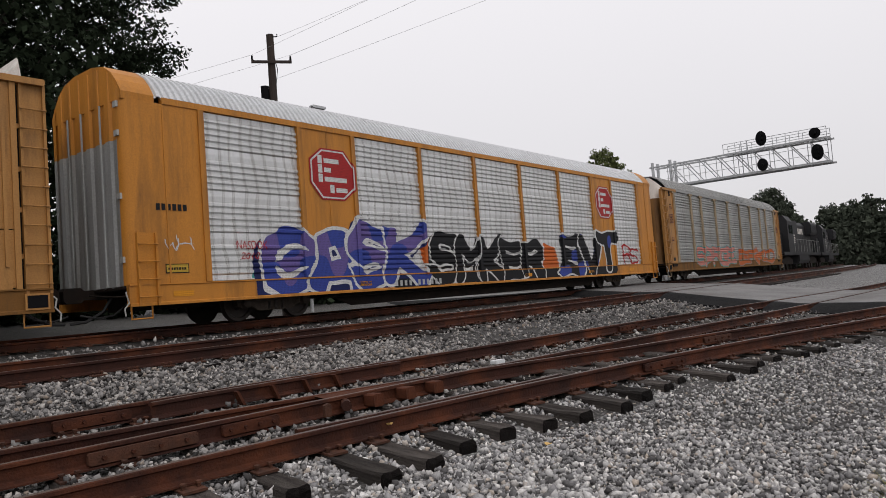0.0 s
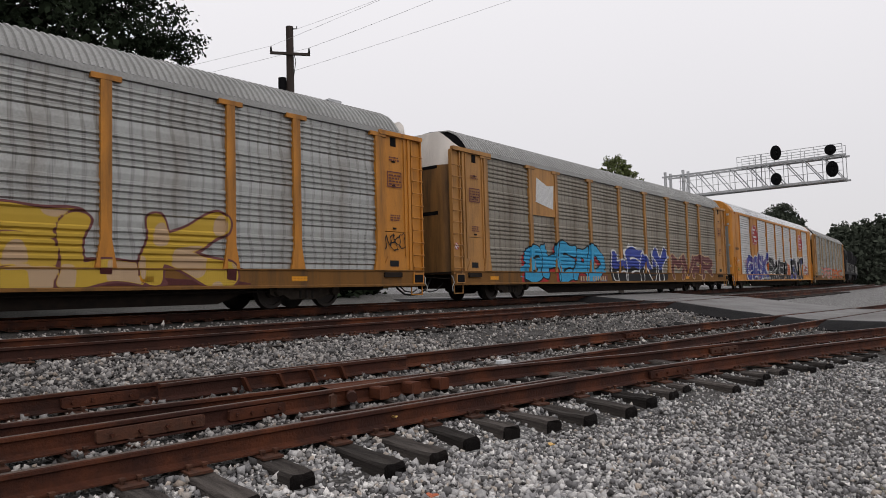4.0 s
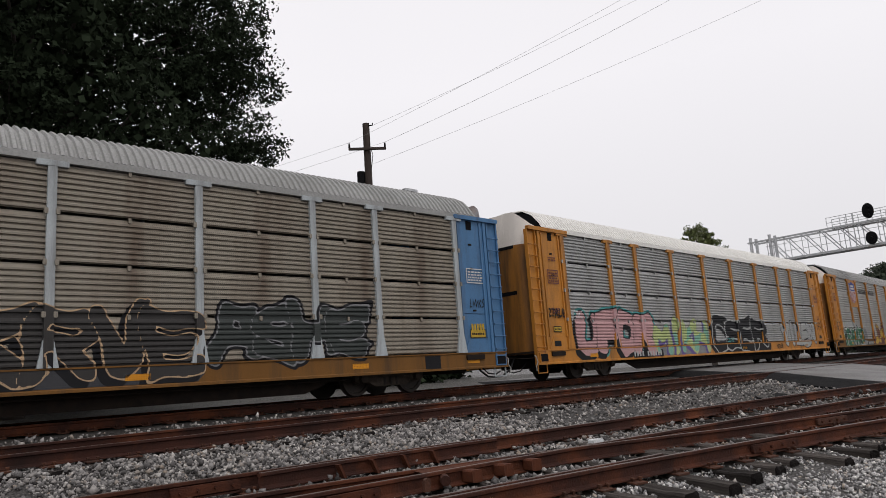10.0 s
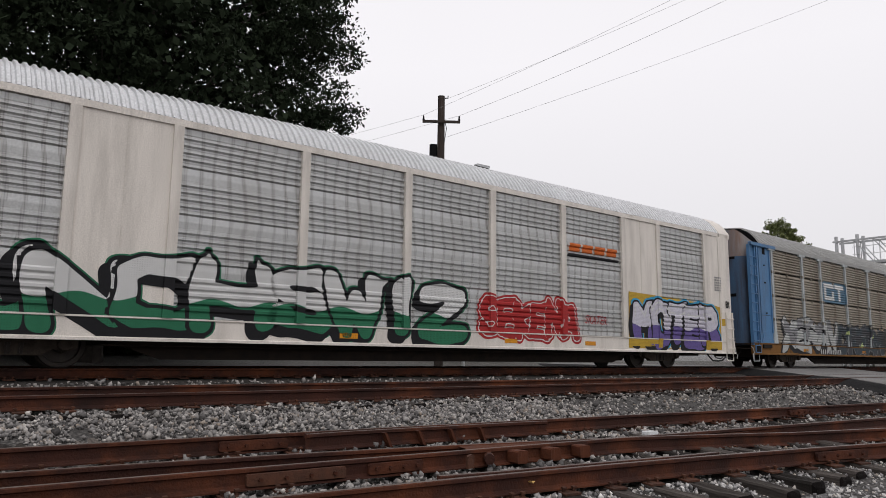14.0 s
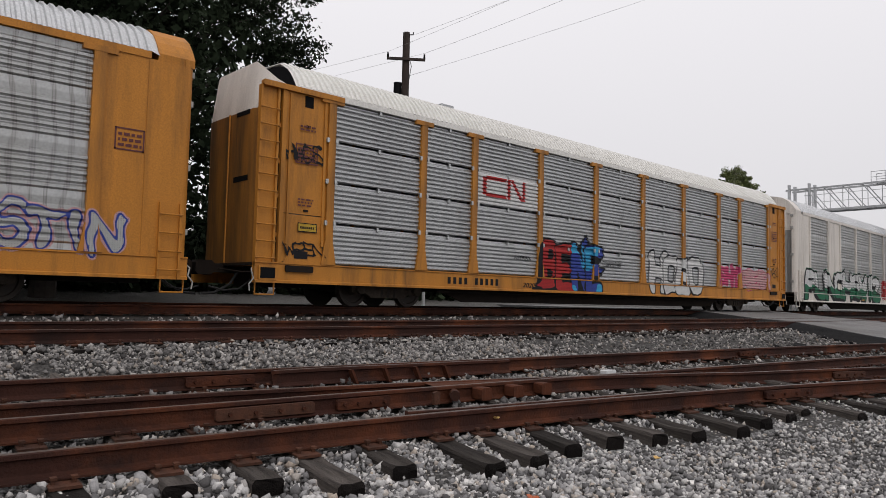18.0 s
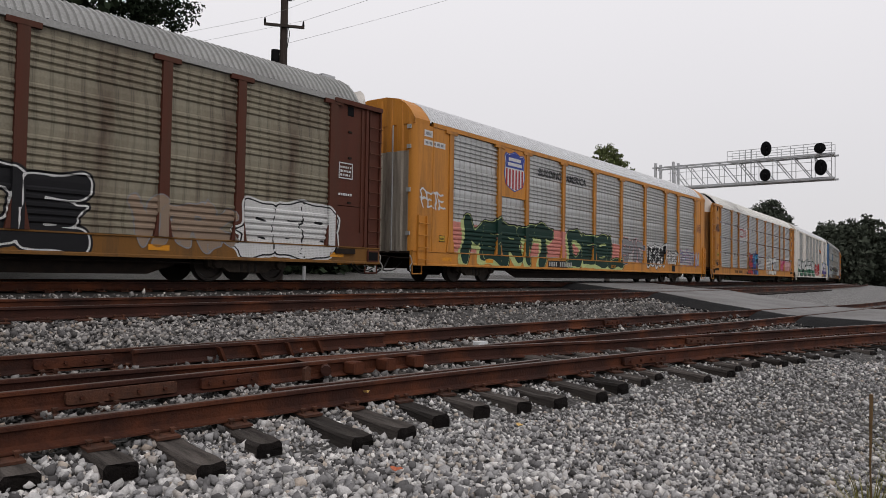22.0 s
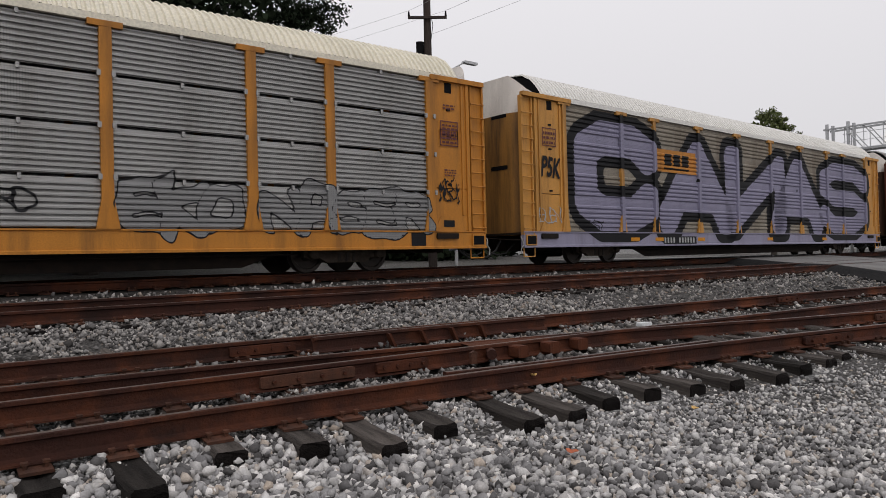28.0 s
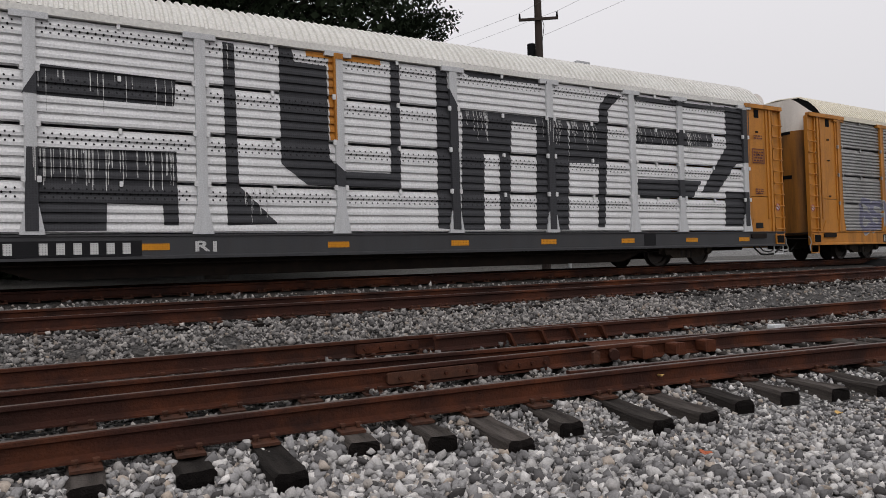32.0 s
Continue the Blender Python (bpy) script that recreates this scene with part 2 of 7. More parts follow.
GALV_S = perforated("beige_soiled_sheet", (0.275, 0.25, 0.205), (0.11, 0.08, 0.055), 0.85, 0.15, 0.6)
GALV_D = perforated("dull_galvanised_sheet", (0.43, 0.435, 0.42), (0.15, 0.12, 0.09), 0.5, 0.55, 0.42)
GALV_R = perforated("rust_brown_sheet", (0.26, 0.232, 0.165), (0.075, 0.046, 0.028), 0.9, 0.15, 0.6)
GALV_T = perforated("brown_soiled_sheet", (0.30, 0.265, 0.21), (0.11, 0.075, 0.05), 0.9, 0.1, 0.65, 0.6, False)
GALV_W = perforated("white_painted_sheet", (0.80, 0.80, 0.80), (0.52, 0.52, 0.53), 0.3, 0.05, 0.4, 0.0, False)
GALV_P = perforated("bright_slatted_sheet", (0.58, 0.59, 0.595), (0.25, 0.25, 0.25), 0.4, 0.7, 0.36, 0.6, False)
GALV_Q = perforated("dull_slatted_sheet", (0.46, 0.46, 0.45), (0.17, 0.16, 0.14), 0.5, 0.55, 0.42, 0.65, False)
GALV_N = perforated("shaded_slatted_sheet", (0.42, 0.415, 0.405), (0.15, 0.14, 0.125), 0.5, 0.5, 0.42, 0.65, False)
ROOF_S = mat("silver_roof_sheet", (0.66, 0.67, 0.68), 0.38, 0.5, (0.5, 0.5, 0.5), 1.2, 0.6, 20, 0.03)
ROOF_G = mat("grey_roof_sheet", (0.33, 0.33, 0.32), 0.6, 0.1, (0.22, 0.22, 0.21), 1.0, 0.7, 20, 0.05)
ROOF_W = mat("white_roof_sheet", (0.78, 0.77, 0.73), 0.5, 0.0, (0.6, 0.58, 0.53), 1.0, 0.5, 20, 0.04)
ROOF_C = mat("cream_roof_sheet", (0.78, 0.73, 0.60), 0.5, 0.0, (0.60, 0.56, 0.45), 1.0, 0.5, 20, 0.04)
GALV_END = mat("dull_grey_end_sheet", (0.42, 0.43, 0.42), 0.6, 0.2, (0.2, 0.2, 0.19), 1.5, 0.8, 30, 0.05, streak=True, dirt=(0.12, 0.09, 0.06), dirt_scale=1.2, dirt_amount=0.7)
CREAM_END = mat("grimy_cream_end_sheet", (0.40, 0.36, 0.30), 0.7, 0.0, (0.22, 0.18, 0.14), 1.5, 0.9, 30, 0.05, streak=True, dirt=(0.07, 0.045, 0.03), dirt_scale=1.3, dirt_amount=0.85)
BLUE_L = paint("pale_blue_grey_paint", (0.46, 0.50, 0.515), 0.45)
BLUE_T = mat("rust_streaked_pale_paint", (0.36, 0.33, 0.30), 0.7, 0, (0.10, 0.12, 0.15), 1.2, 1.0, 30, 0.1, streak=True, dirt=(0.16, 0.06, 0.025), dirt_scale=0.8, dirt_amount=0.9)
LILAC_P = paint("lilac_spray_paint", (0.30, 0.285, 0.385), 0.25)
GREY_DK = paint("dark_grey_rolled_paint", (0.055, 0.056, 0.06), 0.15)
TRUCK = mat("dusty_truck_casting", (0.085, 0.068, 0.055), 0.9, 0, (0.03, 0.024, 0.02), 4, 0.9, 50, 0.3, 0.1)
STEEL_D = mat("dark_greasy_steel", (0.013, 0.011, 0.010), 0.85, 0.0, (0.028, 0.019, 0.014), 5, 0.8, 60, 0.2, 0.12)
WHEEL = mat("rust_dark_wheel", (0.035, 0.024, 0.018), 0.65, 0.1, (0.014, 0.012, 0.011), 6, 0.8, 50, 0.1)
RUBBER = mat("black_rubber", (0.02, 0.02, 0.02), 0.7, 0, None, 8, 0.4, 80, 0.05)
RAIL = mat("rusty_rail_steel", (0.055, 0.018, 0.011), 0.78, 0.0, (0.018, 0.008, 0.006), 1.6, 1.0, 45, 0.5, 0.2, dirt=(0.175, 0.050, 0.016), dirt_scale=0.9, dirt_amount=0.6)
RAILTOP = mat("worn_rail_head", (0.135, 0.105, 0.09), 0.5, 0.3, (0.07, 0.045, 0.034), 3.0, 0.8, 40, 0.15)
RUSTP = mat("orange_rust_plate", (0.095, 0.033, 0.015), 0.85, 0.0, (0.03, 0.014, 0.009), 8, 0.8, 60, 0.5, rnd=0.3)
TIE = mat("creosoted_weathered_wood", (0.145, 0.128, 0.114), 0.9, 0, (0.004, 0.003, 0.003), 18, 1.0, 70, 1.0, 0.15, streak="y", dirt=(0.014, 0.010, 0.009), dirt_scale=2.2, dirt_amount=0.85, rnd=0.6)
TIE_GRAIN = mat("creosote_black_end_grain", (0.012, 0.010, 0.009), 0.95, 0, (0.004, 0.003, 0.003), 20, 0.8, 90, 0.8, 0.1, rnd=0.3)
ASPHALT = mat("grey_worn_asphalt", (0.25, 0.245, 0.24), 0.9, 0, (0.14, 0.137, 0.135), 0.5, 0.9, 40, 0.5, 0.2, dirt=(0.10, 0.09, 0.08), dirt_scale=0.35, dirt_amount=0.6)
ASPHALT_D = mat("dark_asphalt", (0.016, 0.016, 0.017), 1.0, 0, (0.035, 0.034, 0.033), 2.0, 0.6, 50, 0.5, 0.04)
SIGNAL = mat("galvanised_lattice", (0.50, 0.51, 0.52), 0.5, 0.5, (0.4, 0.4, 0.4), 3, 0.5, 30, 0.05)
BLACK = mat("matt_black", (0.008, 0.008, 0.009), 0.8, 0, None, 5, 0.5, 40, 0.05, 0.08)
POLEW = mat("dark_pole_wood", (0.045, 0.030, 0.024), 0.85, 0, (0.02, 0.016, 0.014), 4, 0.8, 40, 0.4, streak=True)
BARK = mat("grey_bark", (0.06, 0.05, 0.042), 0.9, 0, (0.025, 0.02, 0.018), 4, 0.8, 30, 0.6)


# ---------------- plan of the tracks ----------------
BEND_X, BEND_R, MAIN_Y = 0.0, 816.0, 15.75


def main_line(s, off):
    """Point and heading at arc length s along the line, off metres beside its foot line (y at the straight part)."""
    if s <= BEND_X:
        return s, off, 0.0
    a = (s - BEND_X) / BEND_R
    r = BEND_R - (off - MAIN_Y)
    return BEND_X + r * math.sin(a), MAIN_Y + BEND_R - r * math.cos(a), a


def bend(x):
    """How far the main tracks have swung to the left at x."""
    return 0.0 if x <= BEND_X else BEND_R - math.sqrt(max(BEND_R ** 2 - (x - BEND_X) ** 2, 1))


def y_a(x):
    if x < 0:
        return 5.2
    if x < 14:
        return 5.2 - 0.02 * x - 0.0092 * x * x
    return 3.117 - 0.2776 * (x - 14)


def y_c(x):
    if x < 0:
        return 7.45
    if x < 24:
        return 7.45 - 0.02 * x - 0.0008 * x * x
    return 6.51 - 0.058 * (x - 24) + 0.0016 * (x - 24) ** 2


RAIL_Y = [-60, 5.2, 7.7, 10.2, 11.7, 15.0, 16.5, 26, 80]
RAIL_Z = [0, 0, 0.23, 0.51, 0.55, 0.75, 0.78, 0.7, 0.6]


def rail_z(x, y):
    """Height of the plane of the rail heads: the ground climbs from the near siding to the main line."""
    return float(np.interp(y - bend(x), RAIL_Y, RAIL_Z))


def ground_z(x, y):
    v = y - bend(x)
    z = float(np.interp(v, [5.2, 8.0, 9.0, 10.2, 12.4, 13.4, 14.4, 17.3, 19, 24, 30, 45, 60, 300],
                        [-0.25, -0.01, 0.14, 0.28, 0.32, 0.38, 0.50, 0.54, 0.28, 0.22, 0.3, 1.1, 2.3, 4.5]))
    # the bed falls away past the tie ends of the near rail
    w = min(max((y - y_a(x) + 0.64) / 0.52, 0.0), 1.0)
    low = float(np.interp(y, [-200, -20, 0, 6], [-0.75, -0.6, -0.43, -0.405])) + float(np.interp(x, [6, 14], [0, 0.10])) * min(max(y / 2.0, 0.0), 1.0)
    z = low + (z - low) * w
    if v < 5.2:
        z += 0.03 * noise.noise((x * 0.7, y * 0.7, 0))
    return z


# ---------------- ground ----------------
def gravel_ground(name="ballast_ground", base=(0.33, 0.325, 0.315), second=(0.22, 0.215, 0.21)):
    ma = mat(name, base, 0.9, 0, second, 0.7, 0.7, 14, 0.2)
    n, l = ma.node_tree.nodes, ma.node_tree.links
    bs = n["Principled BSDF"]
    src = bs.inputs["Base Color"].links[0].from_socket
    tc = n.new("ShaderNodeTexCoord")
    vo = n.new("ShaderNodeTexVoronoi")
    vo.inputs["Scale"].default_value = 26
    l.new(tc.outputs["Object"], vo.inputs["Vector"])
    # colour falls off between stone centres: shade of the crevices painted in
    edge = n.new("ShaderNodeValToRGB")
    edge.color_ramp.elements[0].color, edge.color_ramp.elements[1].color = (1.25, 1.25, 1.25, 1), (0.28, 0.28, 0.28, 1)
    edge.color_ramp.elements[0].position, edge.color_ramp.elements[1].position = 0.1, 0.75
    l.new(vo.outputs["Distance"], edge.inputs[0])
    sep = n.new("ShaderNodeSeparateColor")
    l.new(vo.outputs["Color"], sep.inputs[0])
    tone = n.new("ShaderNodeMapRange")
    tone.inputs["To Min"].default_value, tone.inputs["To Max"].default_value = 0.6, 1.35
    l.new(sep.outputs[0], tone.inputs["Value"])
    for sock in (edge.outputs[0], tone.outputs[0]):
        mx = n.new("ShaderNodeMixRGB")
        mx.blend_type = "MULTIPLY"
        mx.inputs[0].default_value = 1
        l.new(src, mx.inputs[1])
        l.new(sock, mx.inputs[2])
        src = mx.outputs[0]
    l.new(src, bs.inputs["Base Color"])
    bp = n["Bump"]
    bp.inputs["Strength"].default_value, bp.inputs["Distance"].default_value = 0.9, 0.03
    bp.invert = True
    l.new(vo.outputs["Distance"], bp.inputs["Height"])
    return ma


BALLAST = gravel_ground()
xs = [-3000, -1200, -600, -400, -300, -200, -120, -70, -40, -25] + list(np.arange(-15, 45, 0.5)) + list(np.arange(45, 130, 2.5)) + [140, 170, 220, 300, 420, 700, 1300, 3000]
ys = [-3000, -1000, -300, -100, -40, -20, -10] + list(np.arange(-6, 32, 0.4)) + [34, 38, 44, 52, 64, 90, 140, 220, 400, 900, 3000]
g = M()
g.v = [(x, y, ground_z(x, y) if abs(x) < 500 else 2.0) for y in ys for x in xs]
nx = len(xs)
g.f = [(j * nx + i, j * nx + i + 1, (j + 1) * nx + i + 1, (j + 1) * nx + i) for j in range(len(ys) - 1) for i in range(nx - 1)]
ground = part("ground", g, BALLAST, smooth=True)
tagged(ground, "grey crushed-stone ballast ground", "ground", kind="structure")


def track_bed(y0, y1, x0, x1, material, label, lift=0.02):
    """A strip of darker ballast along the line."""
    me = M()
    xx, k = list(np.arange(x0, x1, 0.5 if x1 - x0 < 40 else 2.0)), max(9, int((y1 - y0) / 0.4))
    for x in xx:
        for j in range(k):
            y = y0 + (y1 - y0) * j / (k - 1) + bend(x)
            me.v.append((x, y, ground_z(x, y) + (lift if 0 < j < k - 1 else -0.03)))
    me.f = [(i * k + j, (i + 1) * k + j, (i + 1) * k + j + 1, i * k + j + 1) for i in range(len(xx) - 1) for j in range(k - 1)]
    return tagged(part("track_bed", me, material, smooth=True), label, "ballast", kind="structure")


# oil stain and the shade under the train, both put into the ballast colour
track_bed(13.75, 18.0, -60, 130, gravel_ground("oily_shaded_ballast", (0.075, 0.066, 0.058), (0.035, 0.030, 0.027)), "oil-stained ballast under the main track, darkened further for the train's shade")
track_bed(18.0, 44.0, -60, 130, gravel_ground("dark_rear_ground", (0.15, 0.143, 0.13), (0.09, 0.085, 0.078)), "dark gravel ground behind the main track", 0.012)
# bed under the loose stones, coloured dark for the shade in their gaps
track_bed(-0.5, 13.75, -0.2, 23, gravel_ground("gap_shade_ballast", (0.110, 0.103, 0.096), (0.065, 0.060, 0.056)), "ballast under the loose stones, shade of the gaps put into its colour", 0.008)

# ---------------- rails and ties ----------------
# half profile of a rail about its centre: head, web, base; z from the top of the head
RAIL_HALF = [(0.0, 0.0), (0.028, -0.002), (0.036, -0.010), (0.037, -0.036), (0.012, -0.050), (0.009, -0.090), (0.012, -0.140), (0.030, -0.158), (0.075, -0.168), (0.076, -0.181), (0.0, -0.181)]
RAIL_RING = RAIL_HALF[:-1] + [(-a, b) for a, b in RAIL_HALF[-2:0:-1]]


def rail(pts, parent, material=None, name="rail", head=True):
    """A rail of real section along points (x, y, z of the top)."""
    k = len(RAIL_RING)
    me = M()
    for i, p in enumerate(pts):
        q0, q1 = pts[max(i - 1, 0)], pts[min(i + 1, len(pts) - 1)]
        dx, dy = q1[0] - q0[0], q1[1] - q0[1]
        d = math.hypot(dx, dy)
        nxx, nyy = -dy / d, dx / d
        me.v += [(p[0] + nxx * a, p[1] + nyy * a, p[2] + b) for a, b in RAIL_RING]
    for i in range(len(pts) - 1):
        for j in range(k):
            me.f.append((i * k + j, (i + 1) * k + j, (i + 1) * k + (j + 1) % k, i * k + (j + 1) % k))
    me.f += [tuple(range(k)), tuple(range(len(pts) * k - 1, (len(pts) - 1) * k - 1, -1))]
    mesh = me.mesh(name, True)
    mesh.materials.append(material or RAIL)
    mesh.materials.append(RAILTOP)
    for p in mesh.polygons:
        c = (p.vertices[0] % k, p.vertices[3] % k if len(p.vertices) == 4 else -1)
        if len(p.vertices) == 4 and set(c) <= {0, 1, k - 1}:
            p.material_index = 1
    return part(name, mesh, None, parent)


def line_points(fn, x0, x1, step=0.75, off=0.0):
    """Points along y = fn(x), shifted sideways by off."""
    out = []
    for x in np.arange(x0, x1 + 0.01, step):
        d = (fn(x + 0.05) - fn(x - 0.05)) / 0.1
        c = math.hypot(1, d)
        px, py = x - off * d / c, fn(x) + off / c
        out.append((px, py, rail_z(px, py)))
    return out


GAUGE = 1.51
NEAR_GAUGE = 1.36
main_track = thing("track_main", "rusty main-line railway track under the train", "track", kind="structure")
side_track = thing("track_middle", "rusty railway track in grey ballast", "track", kind="structure")
near_track = thing("track_siding", "rusty siding with a turnout in grey ballast", "track", kind="structure")
for off in (MAIN_Y - GAUGE / 2, MAIN_Y + GAUGE / 2):
    pts = [(-340, off, rail_z(0, off)), (-100, off, rail_z(0, off)), (-40, off, rail_z(0, off))] + [(*main_line(s, off)[:2], rail_z(0, off)) for s in np.arange(-20, 420, 4.0)]
    rail(pts, main_track)
for off in (10.2, 10.2 + GAUGE):
    pts = [(-340, off, rail_z(0, off)), (-100, off, rail_z(0, off)), (-40, off, rail_z(0, off))] + [(*main_line(s, off)[:2], rail_z(0, off)) for s in np.arange(-20, 420, 4.0)]
    rail(pts, side_track)
FROG = 6.3
rail(line_points(y_a, -60, 60), near_track)
rail(line_points(y_a, -60, 60, off=NEAR_GAUGE), near_track)
rail(line_points(y_c, -60, 80), near_track)
rail(line_points(y_c, -60, 80, off=-NEAR_GAUGE), near_track)


def tie_mesh(seed, length):
    """A weathered sawn tie: split, chamfered ends and an uneven top."""
    rng = random.Random(seed)
    me = M()
    n = 11
    stations = [0, 0.006, 0.03, 0.075, 0.15, 0.3, 0.5, 0.7, 0.85, 0.97, 1.0]
    for i in range(n):
        y = -length / 2 + length * stations[i] + (rng.uniform(-0.012, 0.012) if i else 0)
        e = rng.uniform(0.02, 0.045) if i in (0, n - 1) else rng.uniform(0.0, 0.010)
        w = 0.124 - e * 0.7 + rng.uniform(-0.012, 0.007)
        me.v += [(-w, y, -0.205), (w, y, -0.205), (w + rng.uniform(-0.006, 0.004), y, -0.025 - e), (w - 0.022, y + rng.uniform(-0.012, 0.012), -e + rng.uniform(-0.010, 0.003)),
                 (rng.uniform(-0.04, 0.04), y + rng.uniform(-0.014, 0.014), -e + rng.uniform(-0.026, 0.004)), (-w + 0.022, y + rng.uniform(-0.012, 0.012), -e + rng.uniform(-0.010, 0.003)), (-w, y, -0.025 - e)]
    for i in range(n - 1):
        for j in range(7):
            me.f.append((i * 7 + j, i * 7 + (j + 1) % 7, (i + 1) * 7 + (j + 1) % 7, (i + 1) * 7 + j))
    me.f += [tuple(range(6, -1, -1)), tuple(range((n - 1) * 7, n * 7))]
    mesh = me.mesh("tie")
    mesh.materials.append(TIE)
    mesh.materials.append(TIE_GRAIN)
    for p in mesh.polygons[-2:]:
        p.material_index = 1
    for p in mesh.polygons[:7]:
        p.material_index = 1
    return mesh


def plate_mesh():
    """A tie plate with its spikes."""
    me = M()
    me.bevel_box(-0.095, 0.095, -0.19, 0.19, -0.002, 0.018, 0.004)
    for x in (-0.06, 0.06):
        for y in (-0.115, 0.115, 0.15):
            me.box(x - 0.012, x + 0.012, y - 0.012, y + 0.012, 0.018, 0.05)
            me.box(x - 0.02, x + 0.02, y - 0.02, y + 0.02, 0.045, 0.062)
    mesh = me.mesh("tie_plate")
    mesh.materials.append(RUSTP)
    return mesh


def shared_bolt():
    if "bolt" not in bpy.data.meshes:
        me = M().lathe_y([(-0.03, 0.018), (0.0, 0.018)], 0, 0, 6).mesh("bolt")
        me.materials.append(RAIL)
    return bpy.data.meshes["bolt"]


TIES = [tie_mesh(i, 2.6) for i in range(5)]
TIES_LONG = [tie_mesh(20 + i, 4.4) for i in range(4)]
PLATE = plate_mesh()


def lay(track, x, y, ang, meshes, rng, plates, tilt=0.0, top=0.2):
    z = rail_z(x, y) - top
    TIE_SPOTS.append((x, y, ang, 1.3))
    m = pose(x, y, z, math.degrees(tilt), 0, math.degrees(ang) + rng.uniform(-2.0, 2.0))
    part("tie", meshes[rng.randrange(len(meshes))], None, track, m=m)
    for py in plates:
        zz = rail_z(x, py) - 0.1995
        part("tie_plate", PLATE, None, track, m=pose(x - (py - y) * math.tan(ang), py, zz, math.degrees(tilt), 0, math.degrees(ang)))


TIE_SPOTS = []
rng = random.Random(4)
CROSS0, CROSS1 = 24.2, 32.5


# the nearest ties: where their near ends lie along the line, and how far past the rail they reach
TIE_ENDS = [(0.18, 0.43), (0.79, 0.50), (1.31, 0.74), (1.94, 0.40), (2.49, 0.52), (2.95, 0.82), (3.54, 0.63), (4.22, 0.86), (4.71, 0.84), (5.27, 0.70), (5.86, 0.65), (6.37, 0.74), (6.86, 0.83),
            (7.55, 0.84), (8.2, 0.68), (8.8, 0.58), (9.3, 0.45), (9.75, 0.85), (10.45, 0.78), (11.05, 0.57)]


def siding_ties():
    x = -3.9
    stations = list(TIE_ENDS)
    while x < 34:
        if not -0.25 < x < 11.4:
            stations.append((x, 0.47 + rng.uniform(-0.13, 0.12)))
        x += 0.585 + rng.uniform(-0.06, 0.06)
    for x, reach in stations:
        ya, yc = y_a(x), y_c(x)
        sa = math.atan((y_a(x + .1) - y_a(x - .1)) / .2)
        sc = math.atan((y_c(x + .1) - y_c(x - .1)) / .2)
        tilt = math.atan(0.09)
        if yc - ya < 3.4:
            mid = ya - reach + 2.2
            lean = (sa + sc) / 2 + math.radians(rng.uniform(-2.5, 2.5))
            x -= 2.2 * math.sin(lean)
            me = TIES_LONG[rng.randrange(4)]
            TIE_SPOTS.append((x, mid, lean, 2.2))
            slope = (rail_z(x, yc) - rail_z(x, ya)) / (yc - ya)
            part("tie", me, None, near_track, m=pose(x, mid, rail_z(x, ya) + slope * (mid - ya) - 0.2, math.degrees(math.atan(slope)), 0, math.degrees(lean)))
            for py in (ya, yc) + ((ya + NEAR_GAUGE, yc - NEAR_GAUGE) if abs(x - FROG) > 3 else ()):
                part("tie_plate", PLATE, None, near_track, m=pose(x - (py - mid) * math.tan(lean), py, rail_z(x, py) - 0.1995, 5.1, 0, math.degrees(sa)))
        else:
            lay(near_track, x, ya + 1.3 - reach, sa, TIES, rng, (ya, ya + NEAR_GAUGE), tilt * .2)
            if not CROSS0 - 2.6 < x < CROSS1 - 1.5:
                lay(near_track, x, yc - 0.72 + rng.uniform(-.12, .1), sc, TIES, rng, (yc, yc - NEAR_GAUGE), tilt)


def main_ties(track, centre, tilt, a, b):
    s = a
    while s < b:
        x, y, ang = main_line(s, centre)
        if not CROSS0 - 1.2 + 0.5 * (y - 8.7) < x < CROSS1 + 0.5 * (y - 8.7):
            TIE_SPOTS.append((x, y, ang, 1.3))
            z = (rail_z(0, centre - .75) + rail_z(0, centre + .75)) / 2 - 0.2
            part("tie", TIES[rng.randrange(5)], None, track, m=pose(x, y + rng.uniform(-.06, .06), z, tilt, 0, math.degrees(ang) + rng.uniform(-1, 1)))
            if s < 24:
                for o in (-GAUGE / 2, GAUGE / 2):
                    part("tie_plate", PLATE, None, track, m=pose(x, y + o, rail_z(0, centre + o) - 0.1995, tilt, 0, math.degrees(ang)))
        s += 0.51


# ---------------- road crossing ----------------
def slab(x0, x1, y0f, y1f, lift, material, name, label, n=9):
    """A raised paving slab between two lines across the tracks."""
    me = M()
    for i in range(n):
        x = x0 + (x1 - x0) * i / (n - 1)
        for j in range(n):
            y = y0f(x) + (y1f(x) - y0f(x)) * j / (n - 1)
            xx = x + 0.5 * (y - 8.7)
            me.v.append((xx, y, rail_z(xx, y) + lift - (0.19 * (1 - i / (n - 1)) ** 1.6 if name == "road_edge" else 0.0)))
    k = len(me.v)
    me.v += [(x, y, z - 0.35) for x, y, z in me.v[:k]]
    for i in range(n - 1):
        for j in range(n - 1):
            a = i * n + j
            me.f.append((a, a + n, a + n + 1, a + 1))
    rim = [j for j in range(n)] + [i * n + n - 1 for i in range(1, n)] + [(n - 1) * n + j for j in range(n - 2, -1, -1)] + [i * n for i in range(n - 2, 0, -1)]
    for a, b in zip(rim, rim[1:] + rim[:1]):
        me.f.append((a, b, b + k, a + k))
    return tagged(part(name, me, material, smooth=True), label, "road", kind="structure")


